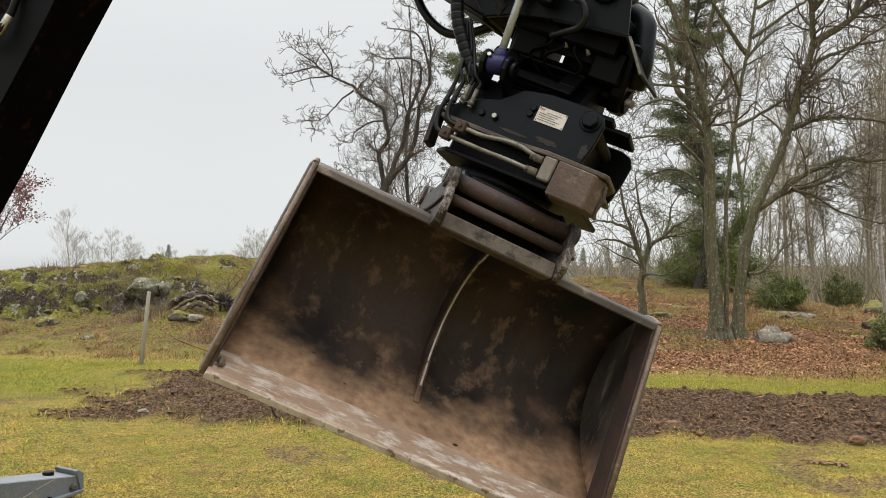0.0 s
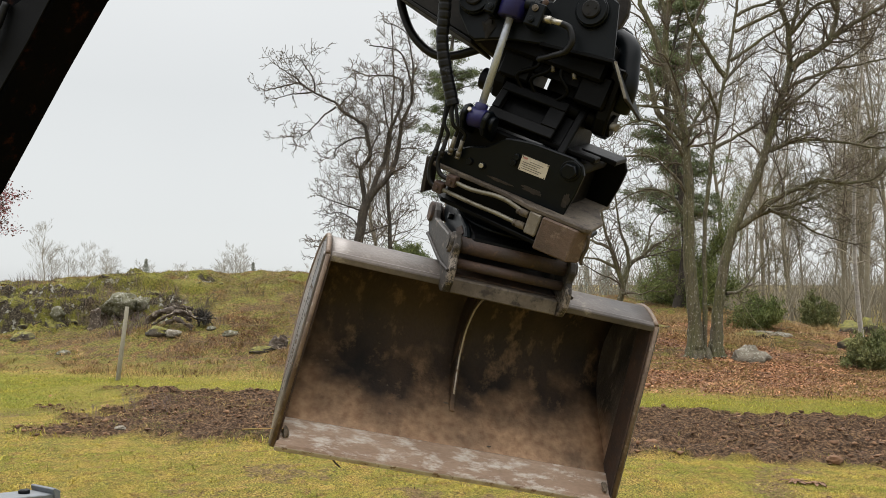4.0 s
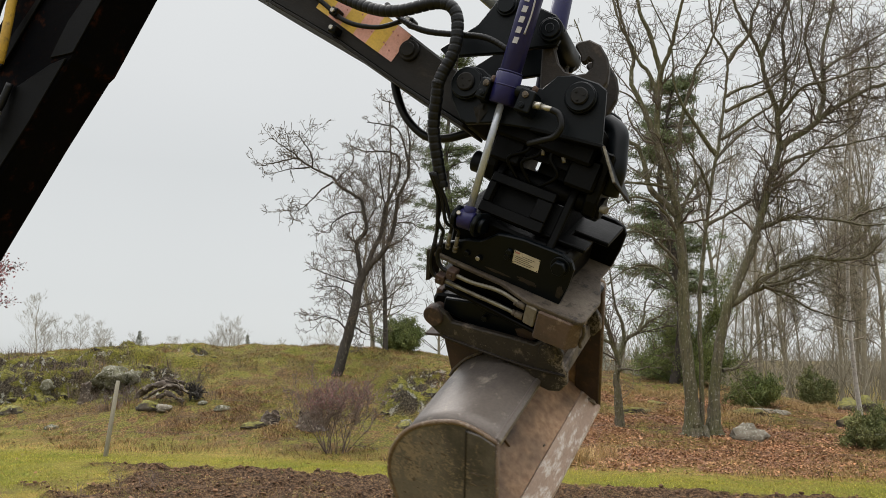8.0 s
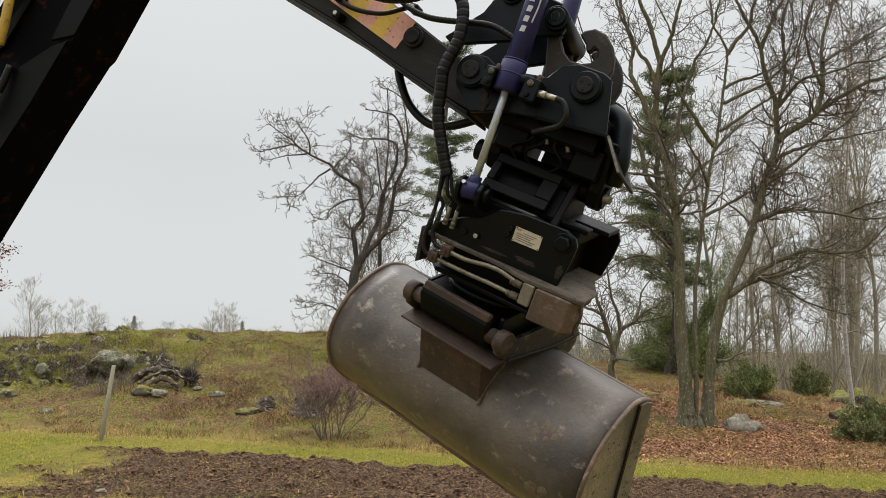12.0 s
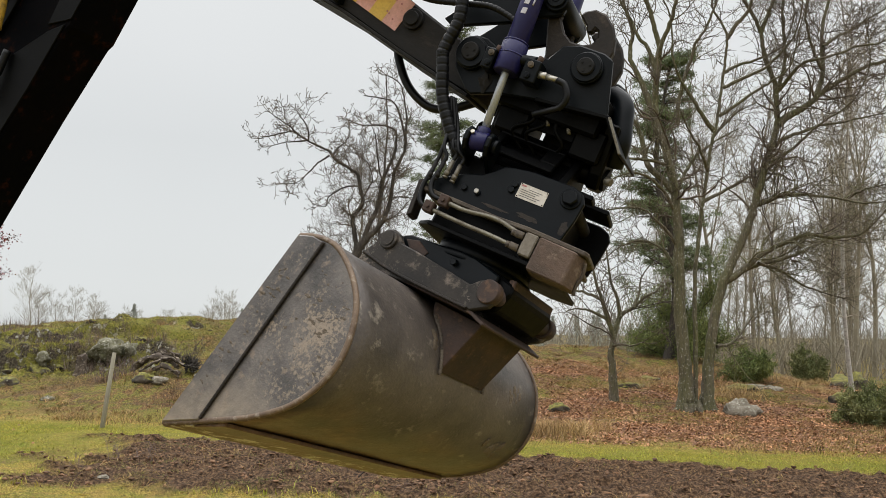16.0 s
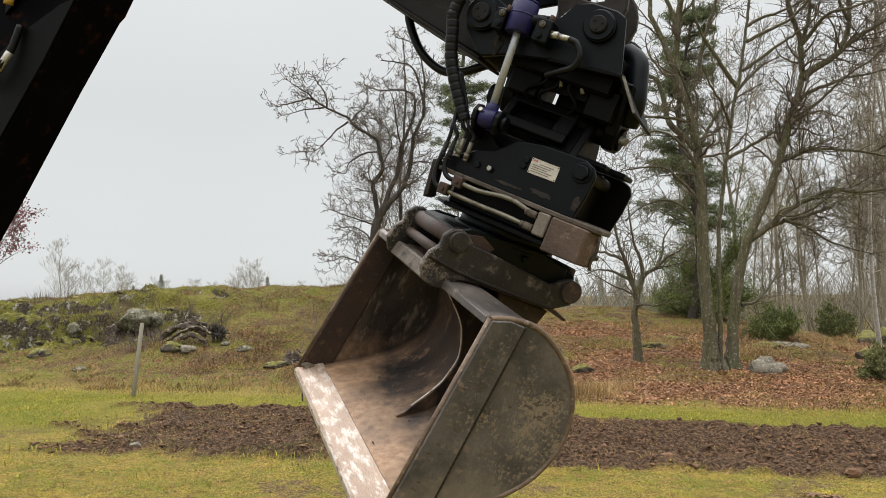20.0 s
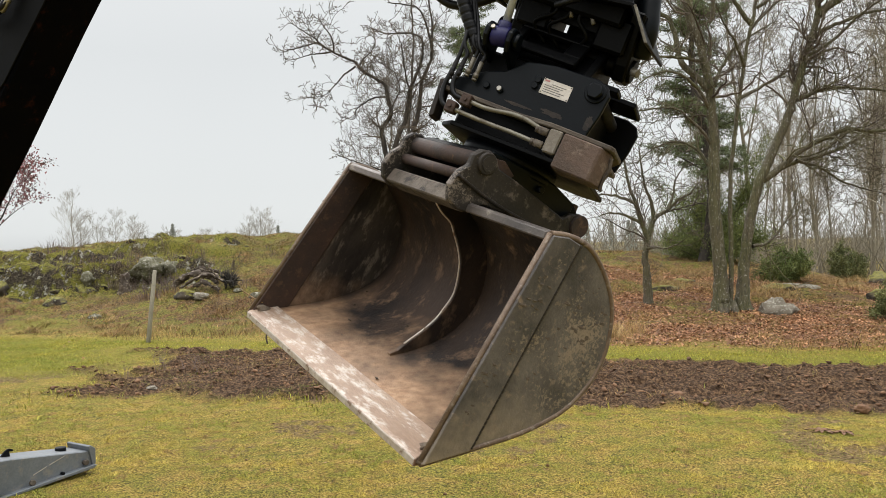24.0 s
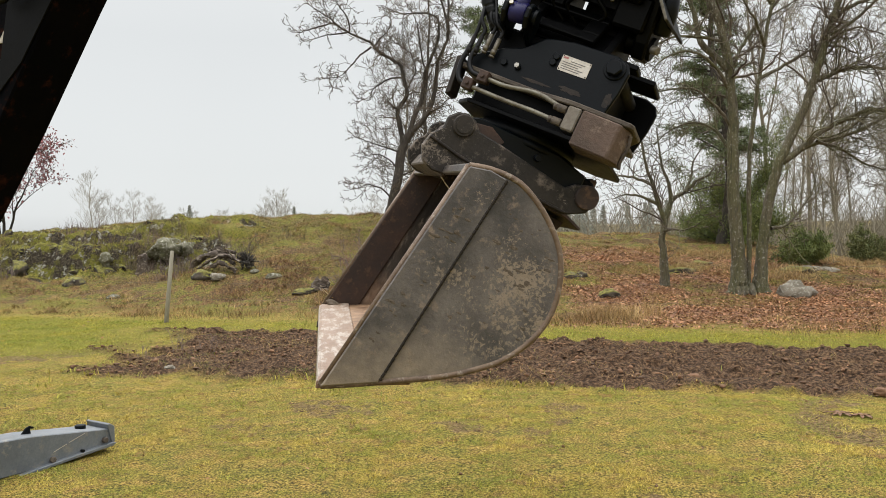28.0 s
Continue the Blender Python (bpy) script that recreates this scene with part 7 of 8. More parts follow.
    limb([(-1.02, 2.89), (-0.70, 2.99), (-0.22, 3.18), (0.14, 3.53)], 0.027, 0.008, -0.6)
    limb([(-1.06, 2.41), (-0.83, 2.27), (-0.48, 2.16)], 0.027, 0.008, 1)
    limb([(-0.43, 4.31), (-0.09, 4.52), (0.26, 4.79)], 0.027, 0.008, 0.9)
    twigs = []
    clothe(limbs[1:], twigs, rng, 0.125, 0.85, 2, 0.10, 0.10, 0.30, 0.14, 0.0060)
    t = tree_thing("oak_tree", "leaning bare oak with crooked twigs on the mound", limbs, twigs, DARKBARK, TWIG)
    crown_of("bud_fringe", [line[k][0] - limbs[0][0][0] for line in twigs for k in (-1,)], 0.008, 2, TWIG, t, rng, 1.0, 0.0, 0.022, 0.008)
    return t


def build_young_tree():
    rng = np.random.default_rng(8)
    limbs = []

    def limb(path, r0, r1, drift):
        limbs.append(reach(path, r0, r1, 16.35, drift, rng))

    limb([(4.44, 0.31), (4.42, 0.68), (4.40, 1.02), (4.38, 1.29), (4.42, 1.68), (4.31, 2.01), (4.20, 2.39), (4.07, 2.78), (3.98, 3.29), (3.90, 3.80)], 0.105, 0.012, 0)
    limb([(4.41, 1.61), (4.50, 1.83), (4.59, 2.06), (4.84, 2.22), (5.07, 2.43), (5.29, 2.54), (5.47, 2.72)], 0.070, 0.012, 0.5)
    limb([(4.57, 2.03), (4.53, 2.39), (4.40, 2.72), (4.34, 3.11), (4.29, 3.51)], 0.050, 0.012, 0)
    limb([(4.41, 1.45), (4.60, 1.49), (4.83, 1.46), (5.07, 1.54)], 0.040, 0.010, -0.9)
    limb([(4.30, 1.98), (3.98, 2.14), (3.70, 2.19), (3.42, 2.11)], 0.040, 0.010, 0.4)
    limb([(4.19, 2.38), (3.85, 2.52), (3.54, 2.56), (3.20, 2.49)], 0.040, 0.010, 0.6)
    limb([(4.84, 2.22), (4.96, 2.48), (5.02, 2.82), (5.19, 3.10)], 0.040, 0.010, 0.4)
    twigs = []
    clothe(limbs, twigs, rng, 0.15, 1.25, 2, 0.3, 0.05, 0.18, 0.2, 0.0042)
    return tree_thing("young_tree", "young forked bare tree with mossy foot", limbs, twigs, BARK, TWIG)


def build_bare(name, label, x, y, path, r, seed, bark, twig, count, length, level=2, kids=4, start=0.2, lift=0.35, forks=()):
    rng = np.random.default_rng(seed)
    z = float(land(x, y)) - 0.1
    limbs = [led([(x + a, z + b) for a, b in path], r, 0.015, y, rng)]
    for f in forks:
        limbs.append(led([(x + a, z + b) for a, b in f], r * 0.6, 0.012, y, rng, 0.15))
    twigs = []
    dress(limbs, twigs, rng, count, length, level, kids, start, 0.9, lift, 0.22)
    return tree_thing(name, label, limbs, twigs, bark, twig)


def build_pine(x, y, height, spread, low, seed, label, boughs=88):
    rng = np.random.default_rng(seed)
    z = float(land(x, y)) - 0.1
    t = holder("pine_tree", Matrix.Translation((x, y, z)), label, "tree")
    trunk = [(np.array([0.25 * math.sin(k * 0.8), 0.1 * math.cos(k), height * k / 9]), 0.17 * (1 - k / 10.5)) for k in range(10)]
    limbs, spots = [trunk], []
    for k in range(boughs):
        f = low + (1 - low) * (int(rng.uniform(0, 1) * 12) + rng.normal(0, 0.18)) / 11.5
        a = rng.uniform(0, 6.28)
        arm_length = spread * (1.12 - min(f, 1.05)) ** 0.55 * rng.uniform(0.5, 1.05)
        p = np.array([0.25 * math.sin(f * 7.2), 0.1, height * f])
        d = np.array([math.cos(a), math.sin(a), rng.uniform(0.05, 0.40)])
        line = [(p, 0.026)]
        for s in range(5):
            d = d + rng.normal(0, 0.14, 3) - np.array([0, 0, 0.05])
            p = p + d / np.linalg.norm(d) * arm_length / 5
            line.append((p, 0.022 - 0.004 * s))
            if s > 0:
                for _ in range(4):
                    spots.append(p + rng.normal(0, 0.15, 3) * (1, 1, 0.35) + np.array([0, 0, 0.05]))
        limbs.append(line)
    bough_mesh("trunk", limbs, DARKBARK, t)
    crown_of("crown", spots, 0.065, 46, NEEDLE, t, rng, 0.5, 0.6, 0.085, 0.0085)
    return t


def build_juniper(x, y, wide, tall, seed, mat, label):
    """A bush of many shoots, each clothed in short needles, ragged at the rim."""
    rng = np.random.default_rng(seed)
    z = float(land(x, y)) - 0.05
    t = holder("juniper_bush", Matrix.Translation((x, y, z)), label, "bush")
    stems = []
    for k in range(44):
        a, f = rng.uniform(0, 6.28), rng.uniform(0, 1) ** 0.6
        q = f * 1.35
        d = np.array([math.cos(a) * math.sin(q), math.sin(a) * math.sin(q), math.cos(q)])
        length = rng.uniform(0.68, 1.05) / math.hypot(math.cos(q) / tall, math.sin(q) / (wide * 0.52))
        ramify(stems, rng, (math.cos(a) * 0.06 * wide, math.sin(a) * 0.06 * wide, 0.04), d, length, 0.018, 1, 0.13 * max(0.6, tall), 0.25, 0.07, 0.004)
    spots = [p + rng.normal(0, 0.03, 3) for line in stems for p, r in line[1:] if p[2] > 0.06] + [(line[i][0] + line[i + 1][0]) / 2 for line in stems for i in range(1, len(line) - 1)]
    bough_mesh("stem", stems, DARKBARK, t)
    crown_of("crown", spots, 0.032 * max(1.0, tall * 0.8), max(10, int(30000 * max(1.0, tall / 1.6) / len(spots))), mat, t, rng, 1.3, 1.1, 0.075, 0.0075)
    return t


def build_bush():
    """Many bare upright shoots."""
    rng = np.random.default_rng(31)
    x, y = -1.05, 14.6
    t = holder("bare_bush", Matrix.Translation((x, y, float(land(x, y)) - 0.03)), "leafless reddish bush of many thin stems", "bush")
    lines = []
    for k in range(26):
        a = rng.uniform(0, 6.28)
        d = np.array([math.cos(a) * rng.uniform(0.1, 0.6), math.sin(a) * 0.4, 1.0])
        grow(lines, rng, np.array([math.cos(a) * 0.16, math.sin(a) * 0.12, 0.0]), d, rng.uniform(0.6, 1.0), rng.uniform(0.006, 0.010), 3, 0.75, 4, 0.12, 0.16)
    bough_mesh("shoot_tangle", lines, REDTWIG, t)
    ends = [line[-1][0] for line in lines if line[-1][0][2] > 0.8]
    crown_of("bud_tuft", ends, 0.06, 5, REDLEAF, t, rng, 1.0, 0.2, 0.02, 0.005)
    return t


def build_red_tree():
    rng = np.random.default_rng(41)
    x, y = -12.6, 23.5
    t = holder("red_leaved_tree", Matrix.Translation((x, y, float(land(x, y)) - 0.1)), "small tree with sparse dull red leaves", "tree")
    lines = []
    grow(lines, rng, (0, 0, 0), (0.25, 0, 1), 1.6, 0.05, 3, 0.9, 6, 0.12, 0.16)
    grow(lines, rng, (0.1, 0, 0.1), (0.9, -0.1, 0.9), 2.0, 0.04, 3, 0.8, 6, 0.1, 0.14)
    grow(lines, rng, (-0.1, 0, 0.1), (-0.5, 0.1, 1.0), 1.9, 0.04, 3, 0.8, 5, 0.1, 0.14)
    bough_mesh("trunk", lines, DARKBARK, t)
    spots = [q[0] for line in lines for q in line[1:] if q[1] < 0.02]
    pick = rng.permutation(len(spots))[:3600]
    crown_of("leaves", [spots[i] for i in pick], 0.10, 2, REDLEAF, t, rng, 1.0, -0.4, 0.075, 0.024)
    return t


def build_far_trees():
    """Thin bare wood behind the mound and to the side of the meadow."""
    kinds = []
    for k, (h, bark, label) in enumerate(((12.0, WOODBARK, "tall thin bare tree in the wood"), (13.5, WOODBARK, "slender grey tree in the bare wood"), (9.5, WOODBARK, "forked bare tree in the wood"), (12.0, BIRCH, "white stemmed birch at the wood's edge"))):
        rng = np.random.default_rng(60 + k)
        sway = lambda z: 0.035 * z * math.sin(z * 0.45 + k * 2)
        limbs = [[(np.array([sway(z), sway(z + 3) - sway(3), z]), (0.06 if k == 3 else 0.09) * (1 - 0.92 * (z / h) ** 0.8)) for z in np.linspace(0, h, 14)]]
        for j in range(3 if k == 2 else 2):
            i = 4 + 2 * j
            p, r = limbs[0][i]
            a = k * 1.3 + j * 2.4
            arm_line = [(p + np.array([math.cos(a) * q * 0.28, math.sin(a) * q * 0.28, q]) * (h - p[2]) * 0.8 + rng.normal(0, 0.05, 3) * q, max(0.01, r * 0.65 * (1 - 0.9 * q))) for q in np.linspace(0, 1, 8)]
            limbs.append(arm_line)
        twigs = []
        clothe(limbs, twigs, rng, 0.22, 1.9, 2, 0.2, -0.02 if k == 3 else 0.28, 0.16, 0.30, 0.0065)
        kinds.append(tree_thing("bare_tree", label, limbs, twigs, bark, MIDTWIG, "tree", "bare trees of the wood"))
    rng = np.random.default_rng(77)
    # birch that stands clear at the meadow's edge
    kinds[3].matrix_basis = pose(10.45, 18.2, float(land(10.45, 18.2)) - 0.1, 0, -6, 40)
    first = {3}
    for k in range(34):
        y = rng.uniform(28, 66)
        x = y * (0.27 + 0.40 * rng.uniform(0, 1) ** 0.6) + rng.uniform(-1, 1)
        kind = int(rng.choice((0, 1, 2, 3), p=(0.38, 0.36, 0.23, 0.03)))
        s = rng.uniform(0.75, 1.25)
        m = pose(x, y, float(land(x, y)) - 0.1, rng.uniform(-3, 3), rng.uniform(-3, 3), rng.uniform(0, 360)) @ Matrix.Diagonal((s, s, s, 1))
        if kind not in first:
            first.add(kind)
            kinds[kind].matrix_basis = m
        else:
            c = copy_thing(kinds[kind], Matrix.Identity(4))
            c.matrix_basis = m
    # small trees on the skyline, pale because haze is in their colour
    rng = np.random.default_rng(88)
    limbs = [led([(0, 0), (0.05, 1.4), (-0.05, 2.7), (0.05, 3.7)], 0.045, 0.01, 0, rng, 0.03)]
    twigs = []
    dress(limbs, twigs, rng, 30, 1.2, 2, 5, 0.16, 0.75, 0.4, 0.14)
    pale = tree_thing("skyline_tree", "bare tree far off on the skyline, paled for haze", limbs, twigs, HAZETWIG, HAZETWIG, "tree", "trees on the skyline")
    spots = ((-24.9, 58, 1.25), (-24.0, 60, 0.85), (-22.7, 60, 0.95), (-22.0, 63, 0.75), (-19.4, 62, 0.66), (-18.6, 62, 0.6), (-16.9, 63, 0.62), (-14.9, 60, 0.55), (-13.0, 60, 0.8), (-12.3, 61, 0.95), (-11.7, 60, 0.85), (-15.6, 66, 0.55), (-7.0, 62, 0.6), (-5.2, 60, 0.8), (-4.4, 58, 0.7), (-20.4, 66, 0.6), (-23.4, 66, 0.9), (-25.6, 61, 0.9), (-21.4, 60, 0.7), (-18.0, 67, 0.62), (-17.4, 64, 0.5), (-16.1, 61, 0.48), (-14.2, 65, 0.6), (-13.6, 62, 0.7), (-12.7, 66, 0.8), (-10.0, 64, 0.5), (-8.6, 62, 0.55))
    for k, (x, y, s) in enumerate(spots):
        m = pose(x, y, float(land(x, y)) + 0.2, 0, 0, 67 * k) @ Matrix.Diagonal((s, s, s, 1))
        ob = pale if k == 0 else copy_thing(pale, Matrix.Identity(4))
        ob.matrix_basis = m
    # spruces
    t = holder("far_spruce", Matrix.Identity(4), "small far spruce with mist in its colour", "tree", "far spruces")
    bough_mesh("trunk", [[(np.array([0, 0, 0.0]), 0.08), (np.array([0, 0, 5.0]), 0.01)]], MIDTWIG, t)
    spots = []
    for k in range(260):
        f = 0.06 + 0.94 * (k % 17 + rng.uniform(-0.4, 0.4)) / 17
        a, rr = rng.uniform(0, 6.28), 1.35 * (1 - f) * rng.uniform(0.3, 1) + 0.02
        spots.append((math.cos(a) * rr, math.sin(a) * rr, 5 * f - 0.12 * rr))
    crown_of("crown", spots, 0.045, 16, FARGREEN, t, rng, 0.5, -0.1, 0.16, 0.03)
    for k in range(34):
        if k < 3:
            x, y, s = ((-17.9, 58, 0.52), (-10.5, 58, 0.46), (-21.2, 62, 0.38))[k]
        else:
            y = rng.uniform(52, 80)
            x, s = y * rng.uniform(0.10, 0.40), rng.uniform(0.35, 0.75)
        ob = t if k == 0 else copy_thing(t, Matrix.Identity(4))
        ob.matrix_basis = pose(x, y, float(land(x, y)) - 0.1 + (0.6 if k < 3 else 0), 0, 0, 50 * k) @ Matrix.Diagonal((s, s, s, 1))


def build_undergrowth():
    rng = np.random.default_rng(91)
    lines = []
    for k in range(2600):
        y = rng.uniform(28, 95)
        x = y * (0.06 + 0.66 * rng.uniform(0, 1) ** 0.6)
        z = float(lie(x, y)) - 0.1
        h = rng.uniform(0.6, 2.8)
        p = np.array([x, y, z])
        d = np.array([rng.normal(0, 0.34), rng.normal(0, 0.34), 1.0])
        lines.append([(p, 0.02), (p + d * h * 0.5 + rng.normal(0, 0.08, 3), 0.014), (p + d * h, 0.006)])
        for _ in range(4):
            q = p + d * h * rng.uniform(0.25, 0.9)
            e = rng.normal(0, 0.5, 3) + np.array([0, 0, 0.6])
            lines.append([(q, 0.010), (q + e * h * 0.16, 0.008), (q + e * h * 0.3 + rng.normal(0, 0.05, 3), 0.006)])
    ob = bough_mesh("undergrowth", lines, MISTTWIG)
    tagged(ob, "grey leafless undergrowth of the far wood", "undergrowth", kind="stuff")


build_undergrowth()
build_big_oak()
build_leaning_oak()
build_young_tree()
build_bare("slim_tree", "slim bare tree behind the leaning oak", -0.35, 24.0, [(0, 0), (-0.05, 1.6), (-0.12, 3.2), (0.0, 4.6), (0.05, 6.2), (0.0, 7.6)], 0.075, 9, DARKBARK, TWIG, 40, 1.35, 2, 5, 0.1, 0.25)
build_bare("slim_tree", "slim grey tree beside the pine", 1.3, 26.5, [(0, 0), (0.05, 1.6), (0.1, 3.2), (0.2, 5.2)], 0.05, 10, MIDTWIG, TWIG, 26, 0.9, 2, 4, 0.1, 0.5)
build_bare("slim_tree", "small many twigged grey tree by the leaning oak", -0.75, 25.0, [(0, 0), (-0.1, 1.2), (-0.3, 2.4), (-0.25, 3.6), (-0.4, 4.8)], 0.07, 17, MIDTWIG, TWIG, 60, 1.5, 2, 5, 0.12, 0.3)
build_pine(1.9, 29.0, 11.5, 2.0, 0.30, 14, "tall pine with open dark green crown on the mound")
build_pine(7.5, 22.0, 8.7, 1.75, 0.30, 15, "broad pine with dull green crown behind the oak")
build_juniper(0.10, 25.0, 1.5, 1.25, 21, JUNIPER, "round green juniper bush on top of the mound")
build_juniper(7.9, 22.6, 2.5, 4.3, 22, JUNIPER, "tall dull green juniper behind the oak stems")
build_juniper(8.15, 18.6, 1.0, 0.78, 23, JUNIPER, "bright green juniper bush by flat rocks")
build_juniper(11.4, 22.0, 0.85, 1.15, 24, OLIVE, "dark rounded juniper in the meadow")
build_juniper(8.4, 14.2, 0.85, 0.68, 25, OLIVE, "low spreading juniper on the leafy slope")
build_bush()
build_red_tree()
build_far_trees()


# ---- stones, logs, fence and the grey beam ----
def stone(name, x, y, r, seed, squash, mat, label, sink=0.3, rough=0.45):
    bm = lump(r, seed, squash, 3, rough, 1.7)
    cuts = random.Random(int(seed * 10) + 3)
    for _ in range(6):
        n = Vector((cuts.gauss(0, 1), cuts.gauss(0, 1), cuts.gauss(0, 0.9))).normalized()
        d = r * Vector((n.x * squash[0], n.y * squash[1], n.z * squash[2])).length * cuts.uniform(0.7, 1.0)
        for v in bm.verts:
            over = v.co.dot(n) - d
            if over > 0:
                v.co -= n * over * 0.8
    for f in bm.faces:
        f.smooth = True
    bm.normal_update()
    for v in bm.verts:
        v.co += v.normal * r * 0.22 * noise.noise(v.co / r * 5.0 + Vector((seed, 0, 0)))
    ob = link_mesh(name, bm, mat)
    ob.matrix_basis = pose(x, y, float(land(x, y)) + r * squash[2] * (1 - 2 * sink), 0, 0, (seed * 53) % 360 if name == "mound_rock" else (seed * 53) % 50 - 25)
    return tagged(ob, label, "rock")


def build_slab():
    """Wedge of rock with a slanting mossy top."""
    bm = prism([(-0.46, -0.15), (-0.47, 0.06), (-0.36, 0.14), (-0.05, 0.25), (0.30, 0.34), (0.50, 0.34), (0.56, 0.10), (0.52, -0.15)], -0.28, 0.30, "y", 0.03)
    bmesh.ops.triangulate(bm, faces=bm.faces)
    for _ in range(5):
        long_edges = [e for e in bm.edges if e.calc_length() > 0.05]
        bmesh.ops.subdivide_edges(bm, edges=long_edges, cuts=1)
        bmesh.ops.triangulate(bm, faces=bm.faces)
    for v in bm.verts:
        v.co.z -= 0.25 * max(0, -0.05 - v.co.y) * (v.co.z > 0.05)
        v.co += 0.06 * noise.noise_vector(v.co * 2.7) + 0.035 * noise.noise_vector(v.co * 7.0) + 0.016 * noise.noise_vector(v.co * 19.0)
    for f in bm.faces:
        f.smooth = True
    ob = link_mesh("mossy_boulder", bm, SLABROCK)
    ob.matrix_basis = pose(1.12, 14.35, float(land(1.12, 14.35)) + 0.03, 0, 0, 4)
    return tagged(ob, "wedge of grey rock with mossy top at the mound's foot", "rock")


stone("boulder", 6.50, 15.15, 0.27, 1, (1.35, 0.9, 0.85), ROCK, "grey lichen boulder at the oak's foot", 0.42)
stone("flat_rock", 7.55, 17.6, 0.30, 2, (1.5, 0.8, 0.36), MOSSROCK, "flat mossy rock in fallen leaves", 0.68)
stone("flat_rock", 8.05, 17.75, 0.28, 3, (1.5, 0.8, 0.34), ROCK, "flat grey rock by the juniper", 0.66)
stone("mossy_rock", 9.6, 16.9, 0.3, 4, (1.3, 0.9, 0.5), MOSSROCK, "small moss topped rock on the slope")
build_slab()
stone("field_stone", -6.98, 17.3, 0.12, 6, (1.4, 1, 0.6), LICHENROCK, "pale field stone in dry grass", 0.45)
stone("field_stone", -3.7, 17.9, 0.14, 7, (1.5, 1, 0.55), LICHENROCK, "pale field stone beside the logs", 0.45)
stone("field_stone", -4.2, 18.2, 0.10, 8, (1.2, 1, 0.6), LICHENROCK, "pale field stone beside the logs", 0.45)
stone("field_stone", -2.85, 16.7, 0.17, 9, (1.6, 0.9, 0.4), MOSSROCK, "low stone in front of the stump")
stone("dirt_stone", 2.36, 8.45, 0.05, 10, (1.3, 1, 0.7), ROCK, "small pale stone on dug soil")
stone("dirt_stone", 2.52, 8.28, 0.055, 11, (1.5, 1, 0.7), SOIL, "grassy clod at the soil's edge")
stone("dirt_stone", 3.92, 7.32, 0.06, 12, (1.4, 1, 0.7), SOIL, "large dark clod at the soil's edge")
stone("dirt_stone", -3.2, 9.5, 0.05, 13, (1.4, 1, 0.6), ROCK, "small flat stone at the lawn's edge")
stone("mossy_rock", 11.2, 19.6, 0.42, 14, (1.2, 0.9, 0.7), MOSSROCK, "moss topped rock at the wood's edge", 0.4)
stone("mossy_rock", 5.3, 18.0, 0.22, 15, (1.5, 0.9, 0.5), MOSSROCK, "low moss covered rock on the leafy slope", 0.6)
stone("mossy_rock", 5.9, 18.8, 0.20, 16, (1.5, 0.9, 0.5), MOSSROCK, "low moss covered rock on the leafy slope", 0.6)
stone("field_stone", 3.15, 15.6, 0.15, 17, (1.3, 0.9, 0.9), MOSSROCK, "dark stone in the fallen leaves", 0.4)
stone("mossy_boulder", -5.25, 17.95, 0.20, 18, (1.4, 0.8, 0.7), MOSSROCK, "moss covered boulder under the logs", 0.35)
stone("field_stone", -4.92, 17.85, 0.15, 19, (1.3, 0.8, 0.7), ROCK, "pale stone leaning on the logs", 0.3)
rr = random.Random(5)
for k in range(76):
    if k < 38:
        x = rr.uniform(-13.5, -5.0)
        y = 19.5 + 0.08 * abs(x + 9) + rr.gauss(0.25, 0.45)
        r, flat = 0.07 + 0.16 * rr.random() ** 1.6, rr.uniform(0.7, 1.0)
    elif k < 60:
        x, y = rr.uniform(-13, -4.6), rr.uniform(20.6, 22.8)
        r, flat = rr.uniform(0.08, 0.2), rr.uniform(0.5, 0.8)
    else:
        x, y = rr.gauss(1.0, 0.75), 17.15 + rr.gauss(0, 0.35)
        r, flat = rr.uniform(0.10, 0.22), rr.uniform(0.6, 0.9)
    bare = k % 15 == 1 or k % 4 == 0 and k > 60
    stone("mound_rock", x, y, r, 30 + k, (rr.uniform(0.9, 1.5), rr.uniform(0.8, 1.2), flat), LICHENROCK if bare else MOSSROCK, "bare lichen grey rock of the mound" if bare else "moss covered rock of the mound", rr.uniform(0.66, 0.9), 0.6)
stone("mound_rock", -6.80, 20.45, 0.50, 120, (1.3, 0.8, 0.5), LICHENROCK, "large lichen whitened rock of the mound", 0.70, 0.75)
stone("mound_rock", -8.2, 19.9, 0.22, 121, (1.4, 0.8, 0.7), LICHENROCK, "lichen grey rock of the mound", 0.68, 0.6)


